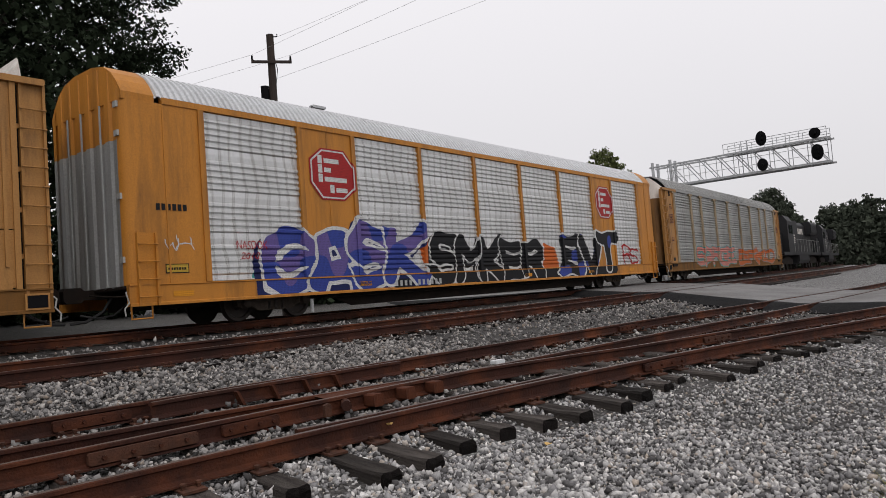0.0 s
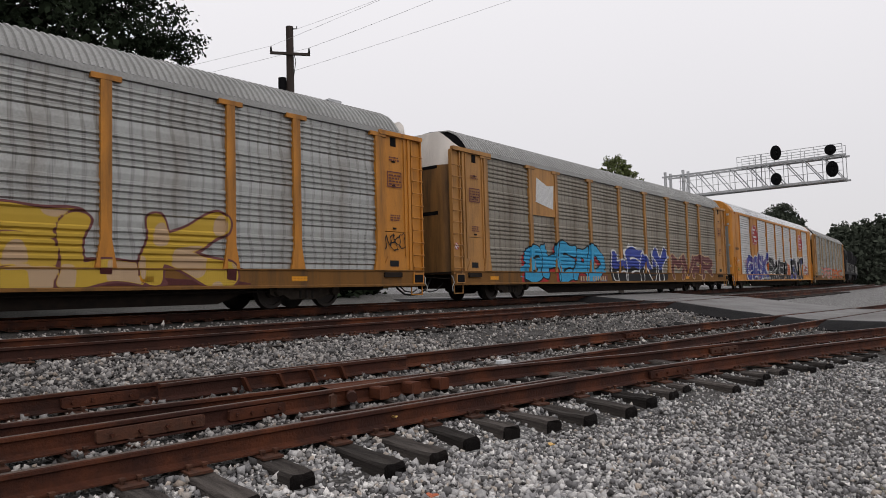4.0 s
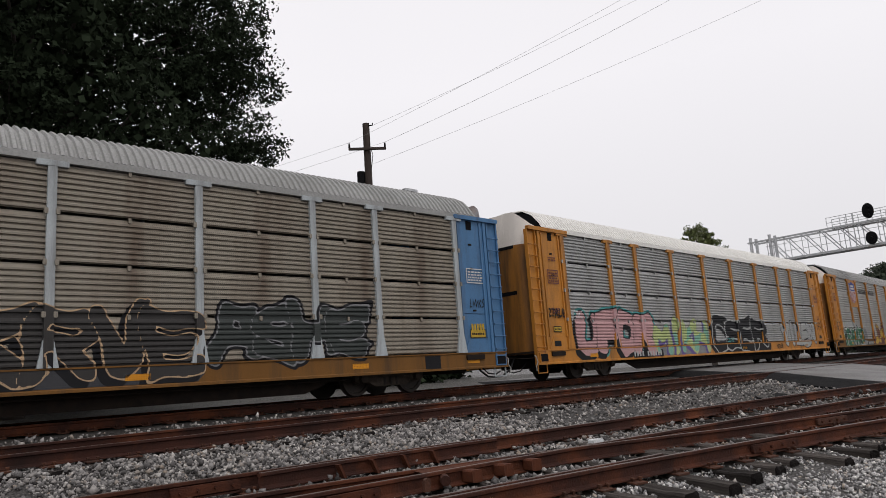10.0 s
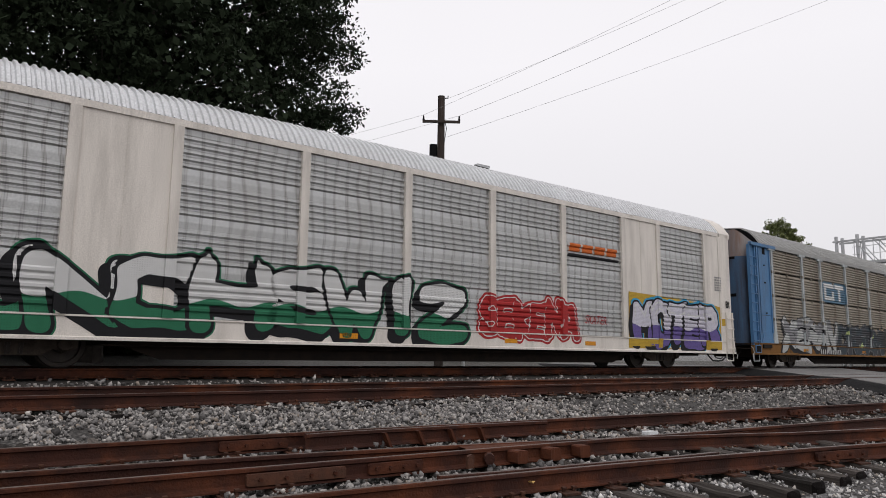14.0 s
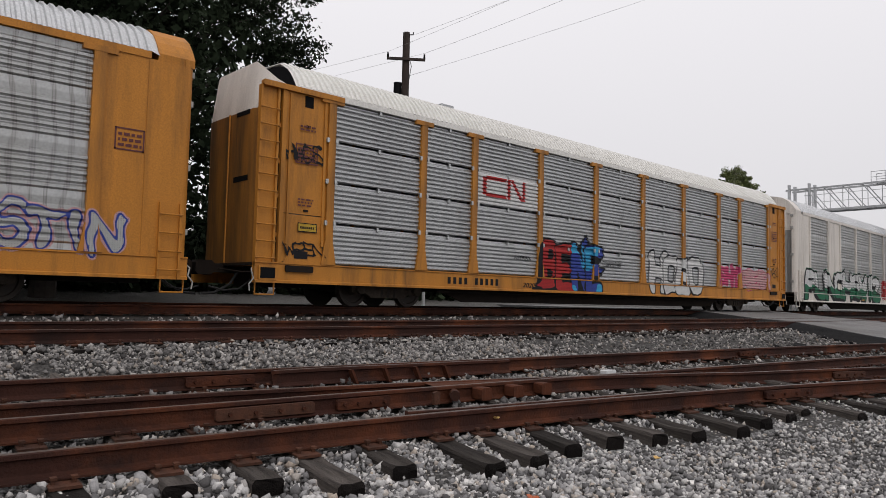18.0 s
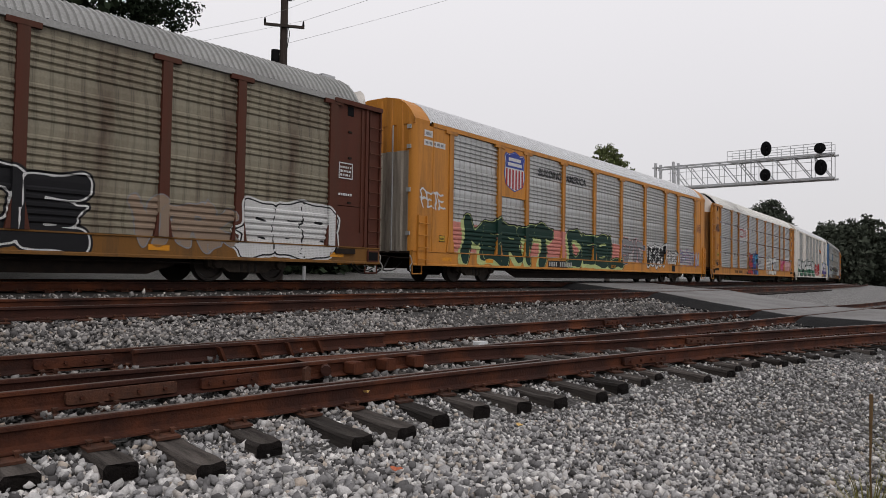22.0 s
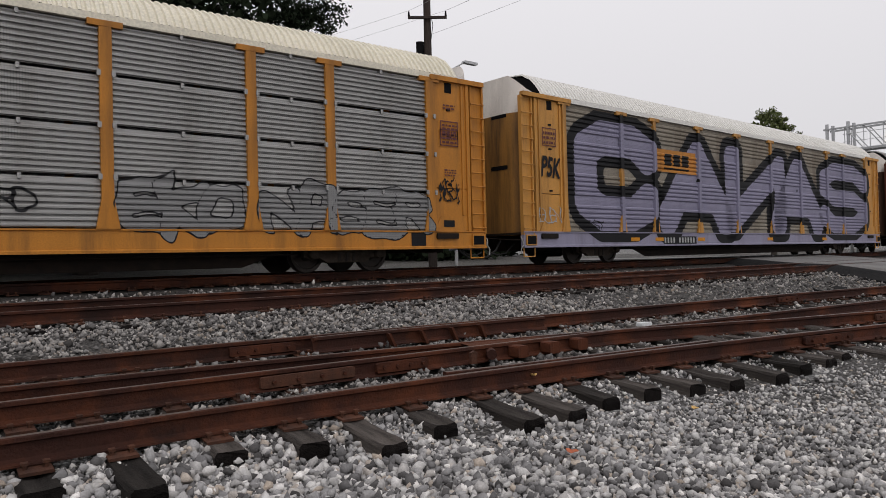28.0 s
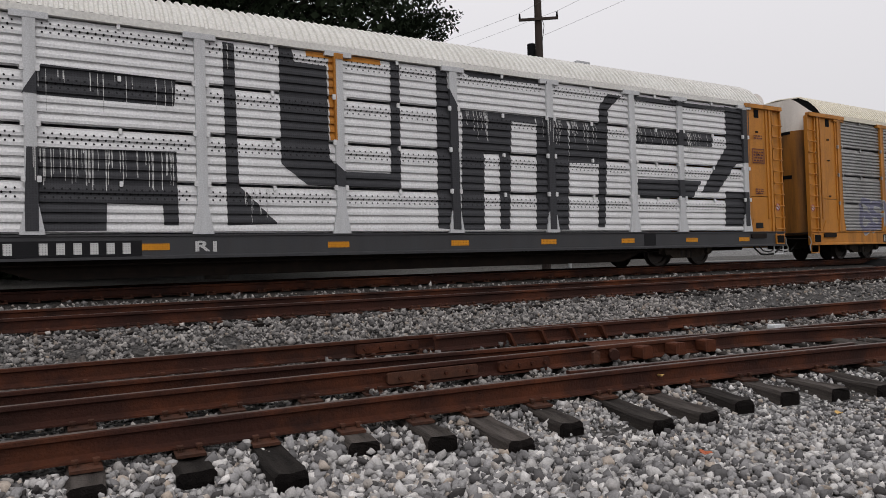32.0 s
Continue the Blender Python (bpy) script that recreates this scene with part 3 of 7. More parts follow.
for a, b in ((lambda x: -25.0, lambda x: y_c(x) - NEAR_GAUGE - 0.1), (lambda x: y_c(x) - NEAR_GAUGE + 0.12, lambda x: y_c(x) - 0.1), (lambda x: y_c(x) + 0.1, lambda x: 10.1 + bend(x)),
             (lambda x: 10.32 + bend(x), lambda x: 11.6 + bend(x)), (lambda x: 11.82 + bend(x), lambda x: 14.9 + bend(x)),
             (lambda x: 15.12 + bend(x), lambda x: 16.4 + bend(x)), (lambda x: 16.62 + bend(x), lambda x: 40.0)):
    slab(CROSS0, CROSS1, a, b, 0.004, ASPHALT, "road", "grey worn asphalt road crossing the tracks")
    slab(CROSS0 - 1.1, CROSS0, a, b, -0.012, ASPHALT_D, "road_edge", "crumbled black asphalt edge of the crossing", 5)


# ---------------- turnout: frog, guard rails, joints ----------------
def local_line(fn, x0, x1, off, flare=0.0, step=0.3):
    pts = line_points(fn, x0, x1, step, off)
    n = len(pts)
    if flare:
        for i in (0, 1, n - 2, n - 1):
            k = flare if i in (0, n - 1) else flare * 0.4
            pts[i] = (pts[i][0], pts[i][1] + k, pts[i][2])
    return [(x, y, z + 0.006) for x, y, z in pts]


rail(local_line(y_a, 4.1, 7.7, 0.115, 0.05), near_track, name="guard_rail")
rail(local_line(y_c, 3.9, 7.6, -0.125, -0.05), near_track, name="guard_rail")


def at_rail(fn, x, off):
    d = (fn(x + 0.05) - fn(x - 0.05)) / 0.1
    c = math.hypot(1, d)
    return x - off * d / c, fn(x) + off / c, math.atan(d)


for i in range(4):
    x, y, a = at_rail(y_c, 4.95 + i * 0.47, -0.17)
    z = rail_z(x, y)
    part("rail_brace", M().prism([(-0.012, -0.185), (0.024, -0.185), (-0.060, -0.02), (-0.092, -0.02)], -0.085, 0.0), RAIL, near_track, m=pose(x, y, z, 0, 0, math.degrees(a)))
for x0, fn, off, w, tone in ((2.75, y_c, -NEAR_GAUGE, 0.95, RUSTP), (3.95, y_c, -NEAR_GAUGE, 0.62, RAIL), (9.1, y_a, 0.0, 0.95, RAIL), (9.6, y_c, -NEAR_GAUGE, 0.8, RAIL), (3.0, y_c, 0.0, 0.75, RAIL), (12.5, y_a, NEAR_GAUGE, 0.8, RUSTP), (14.0, y_c, 0.0, 0.8, RAIL)):
    x, y, a = at_rail(fn, x0 + w / 2, off)
    z = rail_z(x, y)
    me = M().bevel_box(-w / 2, w / 2, -0.072, -0.030, -0.150, -0.050, 0.015)
    jb = part("joint_bar", me, tone, near_track, m=pose(x, y, z, 0, 0, math.degrees(a)))
    for k in range(4):
        part("bolt", shared_bolt(), None, jb, m=pose(-w / 2 + w * (k + 0.5) / 4, -0.072, -0.10))
# cast frog: solid body between the crossing rails, with spacer blocks on its near flank
me = M()
for i, (a0, a1) in enumerate(((5.2, 8.2),)):
    up, dn = [], []
    for k in range(9):
        xx = a0 + (a1 - a0) * k / 8
        p, q = y_a(xx) + NEAR_GAUGE, y_c(xx) - NEAR_GAUGE
        up.append((xx, max(p, q) - 0.02, rail_z(xx, max(p, q)) - 0.012))
        dn.append((xx, min(p, q) + 0.02, rail_z(xx, min(p, q)) - 0.012))
    n = len(up)
    me.add(up + dn + [(x, y, z - 0.16) for x, y, z in up] + [(x, y, z - 0.16) for x, y, z in dn],
           [(n + k, n + k + 1, k + 1, k) for k in range(n - 1)] + [(3 * n + k, 3 * n + k + 1, n + k + 1, n + k) for k in range(n - 1)])
frog = part("frog", me, RAIL, near_track)
for x0 in (5.75, 6.25, 6.75):
    x, y, a = at_rail(y_c if x0 < FROG else y_a, x0, -NEAR_GAUGE if x0 < FROG else NEAR_GAUGE)
    y = min(y_a(x0) + NEAR_GAUGE, y_c(x0) - NEAR_GAUGE)
    part("spacer_block", M().bevel_box(-0.075, 0.075, -0.20, -0.03, -0.165, -0.03, 0.015), RAIL, near_track, m=pose(x0, y, rail_z(x0, y), 0, 0, math.degrees(a)))
part("spacer_sleeve", M().tube([(5.28, y_c(5.3) - NEAR_GAUGE - 0.2, rail_z(5.3, 6) - 0.09), (5.42, y_c(5.3) - NEAR_GAUGE - 0.02, rail_z(5.3, 6) - 0.09)], 0.055, 10), RAIL, near_track)
part("rail_anchor", M().prism([(-0.02, -0.17), (0.06, -0.17), (0.06, -0.05), (0.03, -0.03), (-0.02, -0.05)], -0.16, -0.12), RUSTP, near_track, m=pose(5.05, y_c(5.05) - NEAR_GAUGE, rail_z(5, 6)))


# ---------------- the train ----------------
PITCH = 28.57
HALF = 13.6
BAYS = [2.83, 1.874, 2.83, 2.83, 2.83, 2.83, 2.83, 1.874, 2.83]
EDGES = [sum(BAYS[:i]) - sum(BAYS) / 2 for i in range(10)]
SILL0, SILL1, EAVE, CROWN, WIDE = 0.50, 0.95, 4.86, 5.63, 1.55
FACE = -1.50  # plane of the side sheets; ribs stand proud of it


def rib_profile(h, rows, per, banded):
    """(z, proud) pairs of one full-height side: ribs of per to a row; banded: plain bands between the rows, else dark gaps."""
    prof = []
    rh = h / rows
    for r in range(rows):
        z0 = r * rh
        lo, hi, deep = (0.12, 0.12, 0.042) if banded else (0.035, 0.055, 0.046)
        p = (rh - lo - hi) / per
        prof.append((z0 + (0.012 if banded else 0.028), 0.0 if not banded else 0.012))
        for i in range(per):
            z = z0 + lo + i * p
            if banded:
                prof += [(z + 0.06 * p, 0.004), (z + 0.30 * p, deep), (z + 0.66 * p, deep), (z + 0.92 * p, 0.004)]
            else:  # louvre-like slats: a short overhang below, a long slope above
                prof += [(z + 0.03 * p, 0.002), (z + 0.10 * p, deep), (z + 0.42 * p, deep), (z + 0.97 * p, 0.002)]
        prof.append((z0 + rh - (0.012 if banded else 0.028), 0.0 if not banded else 0.012))
    return prof


def sheet(w, prof):
    """A corrugated sheet in x and z, facing -y, with a closed back."""
    me = M()
    k = len(prof)
    z0, z1 = prof[0][0], prof[-1][0]
    me.v = [(0.0, -d, z) for z, d in prof] + [(w, -d, z) for z, d in prof] + [(0, 0.03, z0), (0, 0.03, z1), (w, 0.03, z0), (w, 0.03, z1)]
    me.f = [(i, k + i, k + i + 1, i + 1) for i in range(k - 1)]
    me.f += [(2 * k, 2 * k + 1) + tuple(range(k - 1, -1, -1)), tuple(range(k, 2 * k)) + (2 * k + 3, 2 * k + 2), (2 * k, 2 * k + 2, 2 * k + 3, 2 * k + 1), (k - 1, 2 * k - 1, 2 * k + 3, 2 * k + 1), (0, 2 * k, 2 * k + 2, k)]
    return me


def arch_z(y):
    """Roof line across the car: steep shoulders, nearly flat crown."""
    u = min(abs(y) / WIDE, 1.0)
    return EAVE + (CROWN - EAVE) * (1 - u ** 3.6)


def roof_mesh(length):
    me = M()
    ysr = [-WIDE, -1.5, -1.36, -1.15, -0.8, 0, 0.8, 1.25, WIDE]
    xr = []
    p = 0.16
    x = -length / 2
    while x < length / 2 - p:
        xr += [(x, 0.0), (x + 0.05, 0.0), (x + 0.07, 0.045), (x + 0.13, 0.045)]
        x += p
    xr.append((length / 2, 0.0))
    for x, d in xr:
        for y in ysr:
            me.v.append((x, y * (1 + d * 0.4), arch_z(y) + d))
    k = len(ysr)
    me.f = [(i * k + j, (i + 1) * k + j, (i + 1) * k + j + 1, i * k + j + 1) for i in range(len(xr) - 1) for j in range(k - 1)]
    b = len(me.v)
    me.v += [(x, y, EAVE - 0.02) for x in (-length / 2, length / 2) for y in (-WIDE, WIDE)]
    return me


CACHE = {}


def shared(key, make, material, smooth=False):
    """One mesh for all alike pieces of a material."""
    k = (key, material.name)
    if k not in CACHE:
        s = make()
        me = s.mesh(key if isinstance(key, str) else key[0], smooth)
        me.materials.append(material)
        CACHE[k] = me
    return CACHE[k]


def bogie(car, x):
    """A three-piece freight truck: side frames, springs, wheelsets."""
    t = part("truck", shared("bolster", lambda: M().box(-0.22, 0.22, -1.05, 1.05, 0.42, 0.66).box(-0.2, 0.2, -0.3, 0.3, 0.66, 0.85), STEEL_D), None, car, m=pose(x, 0, 0))
    for s in (-1, 1):
        def frame_side():
            me = M()
            ring = [(-1.12, 0.36), (-0.98, 0.30), (-0.70, 0.33), (-0.52, 0.22), (0.52, 0.22), (0.70, 0.33), (0.98, 0.30), (1.12, 0.36), (1.12, 0.55), (0.75, 0.64), (0.4, 0.76), (-0.4, 0.76), (-0.75, 0.64), (-1.12, 0.55)]
            me.prism(ring, -0.07, 0.07)
            for cx in (-0.89, 0.89):
                me.lathe_y([(-0.16, 0.07), (-0.16, 0.11), (-0.06, 0.13)], cx, 0.42, 10)
            return me
        part("side_frame", shared("side_frame", frame_side, TRUCK), None, t, m=pose(0, s * 1.0, 0))

        def springs():
            me = M()
            for cx in (-0.2, 0, 0.2):
                for q in range(6):
                    me.lathe_y([(-0.06, 0.02), (0.06, 0.02)], cx, 0.27 + q * 0.03, 6)
                me.tube([(cx, 0, 0.24), (cx, 0, 0.44)], 0.055, 8)
            return me
        part("spring", shared("spring", springs, WHEEL), None, t, m=pose(0, s * 1.04, 0))
    for cx in (-0.89, 0.89):
        def wheelset():
            me = M()
            for s in (-1, 1):
                a = [(0.66, 0.44), (0.69, 0.45), (0.70, 0.43), (0.80, 0.415), (0.80, 0.34), (0.76, 0.32), (0.75, 0.15), (0.82, 0.13), (0.82, 0.06)]
                me.lathe_y([(s * y, r) for y, r in a], 0, 0.418, 24)
            me.tube([(0, -0.9, 0.418), (0, 0.9, 0.418)], 0.08, 10)
            return me
        part("wheelset", shared("wheelset", wheelset, WHEEL, True), None, t, m=pose(cx, 0, 0))


def ladder(car, x0, x1, material, z0=SILL1, z1=EAVE - 0.25, y=-1.62):
    """A ladder of two stiles and round rungs on the car's corner."""
    w = x1 - x0
    lad = part("ladder", shared(("ladder", round(w, 2), round(z1 - z0, 2)), lambda: M().box(0.05, w - 0.05, 0.03, 0.06, 0, z1 - z0), material), None, car, m=pose(x0, y, z0))
    stile = shared(("stile", round(z1 - z0, 2)), lambda: M().bevel_box(0, 0.05, -0.03, 0.09, 0, z1 - z0, 0.008), material)
    part("stile", stile, None, lad)
    part("stile", stile, None, lad, m=pose(w - 0.05, 0, 0))
    n = int((z1 - z0) / 0.36)
    rung = shared(("rung", round(w, 2)), lambda: M().tube([(0.0, -0.055, 0), (w, -0.055, 0)], 0.016, 6).tube([(0.02, -0.055, 0), (0.02, 0.0, 0)], 0.014, 5).tube([(w - 0.02, -0.055, 0), (w - 0.02, 0.0, 0)], 0.014, 5), material)
    for i in range(n):
        part("rung", rung, None, lad, m=pose(0, 0, 0.18 + i * 0.36))
    return lad


def autorack(label, frame_mat, sheet_mat, roof_mat, sill_mat, end_mat, rows=4, per=5, banded=True, post=0.22, style="open", end_top=None, plain=(), top_panel=(), header=True, end_mat_r=None):
    """An enclosed car carrier. rows, per: rows of ribs and ribs to a row; plain: bays closed by flat painted panels;
    top_panel: bays with a flat painted panel in the upper half; style round: smooth closed ends."""
    car = thing("autorack_car", label, "freight car", "autorack cars of the train")
    s0 = SILL0
    for sd in (-1, 1):
        ring = [(sd * 1.44, s0), (sd * 1.585, s0), (sd * 1.585, s0 + 0.05), (sd * 1.55, s0 + 0.07), (sd * 1.55, SILL1 - 0.04), (sd * 1.575, SILL1 - 0.03), (sd * 1.575, SILL1), (sd * 1.44, SILL1)]
        part("side_sill", M().prism_x(ring if sd < 0 else ring[::-1], -HALF, HALF), sill_mat, car)
    part("deck", M().box(-HALF, HALF, -1.44, 1.44, SILL1 - 0.08, SILL1 - 0.02), STEEL_D, car)
    under = M().box(-HALF + 0.5, HALF - 0.5, -0.35, 0.35, 0.42, SILL1 - 0.09)
    under.prism([(-8.3, SILL0 + 0.1), (-7.0, 0.16), (7.0, 0.16), (8.3, SILL0 + 0.1)], -1.1, -1.04)
    part("underframe", under, STEEL_D, car)
    part("brake_rod", M().tube([(-8.2, -1.3, 0.42), (8.2, -1.3, 0.42)], 0.018, 6), STEEL_D, car)
    part("air_reservoir", M().tube([(-1.3, -1.0, 0.55), (-0.2, -1.0, 0.55)], 0.17, 12), STEEL_D, car)
    part("brake_cylinder", M().tube([(2.3, -1.0, 0.56), (3.0, -1.0, 0.56)], 0.14, 12), STEEL_D, car)
    length = 2 * HALF - (1.7 if style == "open" else 1.46)
    part("roof", shared(("roof", style), lambda: roof_mesh(length), roof_mat), None, car)
    top = EAVE - 0.10
    for sd in (-1, 1):
        part("roof_rail", M().box(-HALF + 0.9, HALF - 0.9, min(sd * 1.585, sd * 1.44), max(sd * 1.585, sd * 1.44), top, EAVE + 0.035), roof_mat if style == "open" else frame_mat, car)
    H = top - SILL1
    prof = rib_profile(H, rows, per, banded)
    for i, w in enumerate(BAYS):
        a, b = EDGES[i] + post / 2 - 0.02, EDGES[i + 1] - post / 2 + 0.02
        if i in plain:
            part("side_panel", M().box(a, b, -1.55, -1.50, SILL1, top).box((a + b) / 2 - 0.012, (a + b) / 2 + 0.012, -1.56, -1.55, SILL1, top - 0.05), frame_mat, car)
        elif banded:
            part("side_sheet", shared(("side_sheet", round(b - a, 2), rows, per, banded), lambda: sheet(b - a, prof), sheet_mat), None, car, m=pose(a, FACE, SILL1))
        else:
            n = len(prof) // rows
            for r in range(rows):
                me = shared(("side_sheet", round(b - a, 2), rows, per, r), lambda: sheet(b - a, prof[r * n:(r + 1) * n]), sheet_mat)
                part("side_sheet", me, None, car, m=pose(a, FACE, SILL1))
        if i in top_panel:
            part("side_panel", M().box(a, b, -1.565, -1.548, top - 1.75, top), frame_mat, car)
        far = shared(("far_sheet", round(b - a, 2)), lambda: sheet(b - a, rib_profile(H, 1, 18, True)), sheet_mat)
        part("side_sheet", far, None, car, m=pose(b, -FACE, SILL1, 0, 0, 180))

    def post_mesh():
        me = M()
        me.prism([(-post / 2, 0), (post / 2, 0), (post / 2, H), (-post / 2, H)], -1.60, -1.49)
        if header:
            me.prism([(-post / 2 - 0.10, 0), (post / 2 + 0.10, 0), (post / 2, 0.55), (-post / 2, 0.55)], -1.597, -1.52)
            me.prism([(-post / 2 - 0.20, H - 0.09), (post / 2 + 0.20, H - 0.09), (post / 2 + 0.20, H + 0.02), (-post / 2 - 0.20, H + 0.02)], -1.607, -1.52)
        return me
    pm = shared(("post", post, header), post_mesh, frame_mat)
    for e in EDGES:
        part("post", pm, None, car, m=pose(e, 0, SILL1))
        part("post", pm, None, car, m=pose(e, 0, SILL1, 0, 0, 180))
    if not banded:
        hinge = shared("hinge", lambda: M().bevel_box(-0.035, 0.035, -1.625, -1.58, -0.055, 0.055, 0.012), sheet_mat)
        clip = shared("clip", lambda: M().bevel_box(-0.03, 0.03, -1.565, -1.52, -0.05, 0.05, 0.01), sheet_mat)
        for i, e in enumerate(EDGES):
            for r in range(1, rows):
                for o in (-post / 2 - 0.02, post / 2 + 0.02):
                    part("hinge", hinge, None, car, m=pose(e + o, 0, SILL1 + r * H / rows))
        for i, w in enumerate(BAYS):
            for r in range(1, rows + 1):
                part("clip", clip, None, car, m=pose(EDGES[i] + w / 2, 0, SILL1 + r * H / rows - 0.04))
    x0 = EDGES[-1]
    for s in (-1, 1):
        em = end_mat if s < 0 or end_mat_r is None else end_mat_r
        a, b = (x0, HALF) if s > 0 else (-HALF, -x0)
        lo, hi = (a, b - 0.575) if s > 0 else (a + 0.575, b)
        if style == "open":
            for side in (-1, 1):
                for z0, z1 in ((SILL1 + 0.03, 2.02), (2.04, top)):
                    part("end_panel", M().box(lo, hi, min(side * 1.54, side * 1.50), max(side * 1.54, side * 1.50), z0, z1), em, car)
            # added black strip in place of the shade between door panel and ladder
            part("door_gap", M().box(*((hi - 0.1, b - 0.44) if s > 0 else (a + 0.44, lo + 0.1)), -1.475, -1.455, SILL1, top), BLACK, car)
            for rx in (lo + 0.16, hi - 0.18):
                part("door_rib", M().bevel_box(rx - 0.03, rx + 0.03, -1.575, -1.54, SILL1 + 0.4, top - 0.05, 0.012), em, car)
            gx = b - 0.56 if s > 0 else a + 0.50
            for z in (1.5, 2.35, 3.1, 3.9):
                part("gap_catch", M().bevel_box(gx - 0.02, gx + 0.10, -1.52, -1.47, z, z + 0.09, 0.015), em, car)
            px = b - 0.5 if s > 0 else a + 0.08
            part("step_pocket", M().box(px, px + 0.42, -1.60, -1.56, 0.56, 0.86), em, car)
            # black plate on the pocket's face, painted for the shade inside it
            part("pocket_opening", M().box(px + 0.035, px + 0.385, -1.606, -1.60, 0.595, 0.825), BLACK, car)
            part("sill_plate", M().bevel_box(min(lo, hi) + 0.15, min(lo, hi) + 0.85, -1.60, -1.55, SILL1 - 0.20, SILL1 - 0.06, 0.02), STEEL_D, car)
            q = hi if s > 0 else lo
            part("corner_post", M().prism([(q - 0.05, SILL1), (q + 0.05, SILL1), (q + 0.05, top), (q - 0.05, top)], -1.58, -1.46), em, car)
            part("brace", M().prism([(lo + 0.1, SILL1), (hi - 0.1, SILL1), (hi - 0.32, SILL1 + 0.38), (lo + 0.32, SILL1 + 0.38)], -1.56, -1.54), em, car)
            part("head_beam", M().bevel_box(min(a, b) + 0.02, max(a, b) + (0.3 if s < 0 else -0.02), -1.625, -1.5, top - 0.02, top + 0.10, 0.02), em, car)
            # flat black plate in place of the vent's dark recess
            part("vent", M().box((lo + hi) / 2 - 0.10, (lo + hi) / 2 + 0.12, -1.548, -1.53, top - 0.30, top - 0.04), BLACK, car)
            for z in (2.1, 3.3, 4.0):
                part("latch", M().bevel_box((lo + hi) / 2 - 0.06, (lo + hi) / 2 + 0.06, -1.565, -1.54, z, z + 0.05, 0.01), STEEL_D, car)
            ladder(car, *((b - 0.46, b) if s > 0 else (a, a + 0.46)), em, SILL1 - 0.1, top, -1.53)
            # radial end doors with rounded corners; the cap stands above the split
            split = top - 0.42
            xi, xo = s * (HALF - 0.85), s * (HALF - 0.1)

            def outline(z):
                pts = []
                for k in range(9):
                    w = math.pi / 2 * k / 8
                    pts.append((xi + (xo - xi) * math.sin(w) ** 0.8, -1.46 + 0.55 * (1 - math.cos(w))))
                return [(x, y, z) for x, y in pts] + [(x, -y, z) for x, y in reversed(pts)]
            me = M()
            lo_r, hi_r = outline(SILL1 - 0.1), outline(split)
            k = len(lo_r)
            me.add(lo_r + hi_r, [(j, j + 1, k + j + 1, k + j) for j in range(k - 1)] + [(k - 1, 0, k, 2 * k - 1), tuple(range(k, 2 * k))])
            door = part("end_door", me, grimy_shaded(em), car, smooth=True)
            me = M()
            crown = []
            for x, y, z in hi_r:
                yy = y
                crown.append((x - s * 0.12, y * 0.97, min(arch_z(min(abs(y) / 1.46 * 1.5, 1.5)) - 0.06, CROWN - 0.08)))
            me.add(hi_r + crown, [(j, j + 1, k + j + 1, k + j) for j in range(k - 1)] + [(k - 1, 0, k, 2 * k - 1), tuple(range(k, 2 * k))])
            part("end_cap", me, end_top or em, car, smooth=True)
            # slots are black plates on the door, their inner shade put into the colour
            part("door_slot", M().box(min(xo, xo + s * 0.012), max(xo, xo + s * 0.012), -0.9, -0.25, 2.75, 2.87), BLACK, door)
            part("door_slot", M().box(min(xo, xo + s * 0.012), max(xo, xo + s * 0.012), -0.9, -0.3, split - 0.1, split), BLACK, door)
            part("door_rod", M().tube([(xo + s * 0.03, 0.0, SILL1), (xo + s * 0.03, 0.0, split)], 0.02, 6), em, door)
            inner = [(y, arch_z(y) - 0.05) for y in (-1.48, -1.36, -1.18, -0.9, -0.4, 0.4, 0.9, 1.18, 1.36, 1.48)]
            # black closing plate stands for the shade inside the open roof end
            part("roof_end", M().prism_x([(-1.48, top)] + inner + [(1.48, top)], *sorted((s * (length / 2 - 0.06), s * (length / 2 - 0.03)))), BLACK, car)
        else:
            for side in (-1, 1):
                part("end_panel", M().box(min(a, b), max(a, b) - (0.22 if s > 0 else 0) if s > 0 else max(a, b), min(side * 1.56, side * 1.50), max(side * 1.56, side * 1.50), SILL1, top) if s > 0 else
                     M().box(a + 0.22, b, min(side * 1.56, side * 1.50), max(side * 1.56, side * 1.50), SILL1, top), em, car)
            part("panel_seam", M().box((a + b) / 2 - 0.02, (a + b) / 2 + 0.02, -1.575, -1.56, SILL1, top - 0.05), em, car)
            # rounded corner and end wall with upright flutes
            ring = []
            for k in range(7):
                w = math.pi / 2 * k / 6
                ring.append((s * (HALF - 0.22 + 0.22 * math.sin(w)), -1.56 + 0.22 * (1 - math.cos(w))))
            flutes = []
            y = -1.30
            while y < 1.25:
                flutes += [(s * HALF, y), (s * (HALF - 0.05), y + 0.05), (s * (HALF - 0.05), y + 0.2), (s * HALF, y + 0.25)]
                y += 0.42
            def lid(y):
                return top + 0.02 + max(0.0, min(arch_z(min(abs(y), 1.5)) - 0.05, CROWN - 0.1) - top)
            seam = 3.95
            for sd in (-1, 1):
                cor = [(x, -sd * y) for x, y in ring]
                kk = len(cor)
                part("end_corner", M().add([(x, y, SILL1 - 0.05) for x, y in cor] + [(x, y, lid(y)) for x, y in cor], [(j, j + 1, kk + j + 1, kk + j) for j in range(kk - 1)]), em, car, smooth=True)
            loop = ring[-1:] + flutes + [(ring[-1][0], -ring[-1][1])]
            k = len(loop)
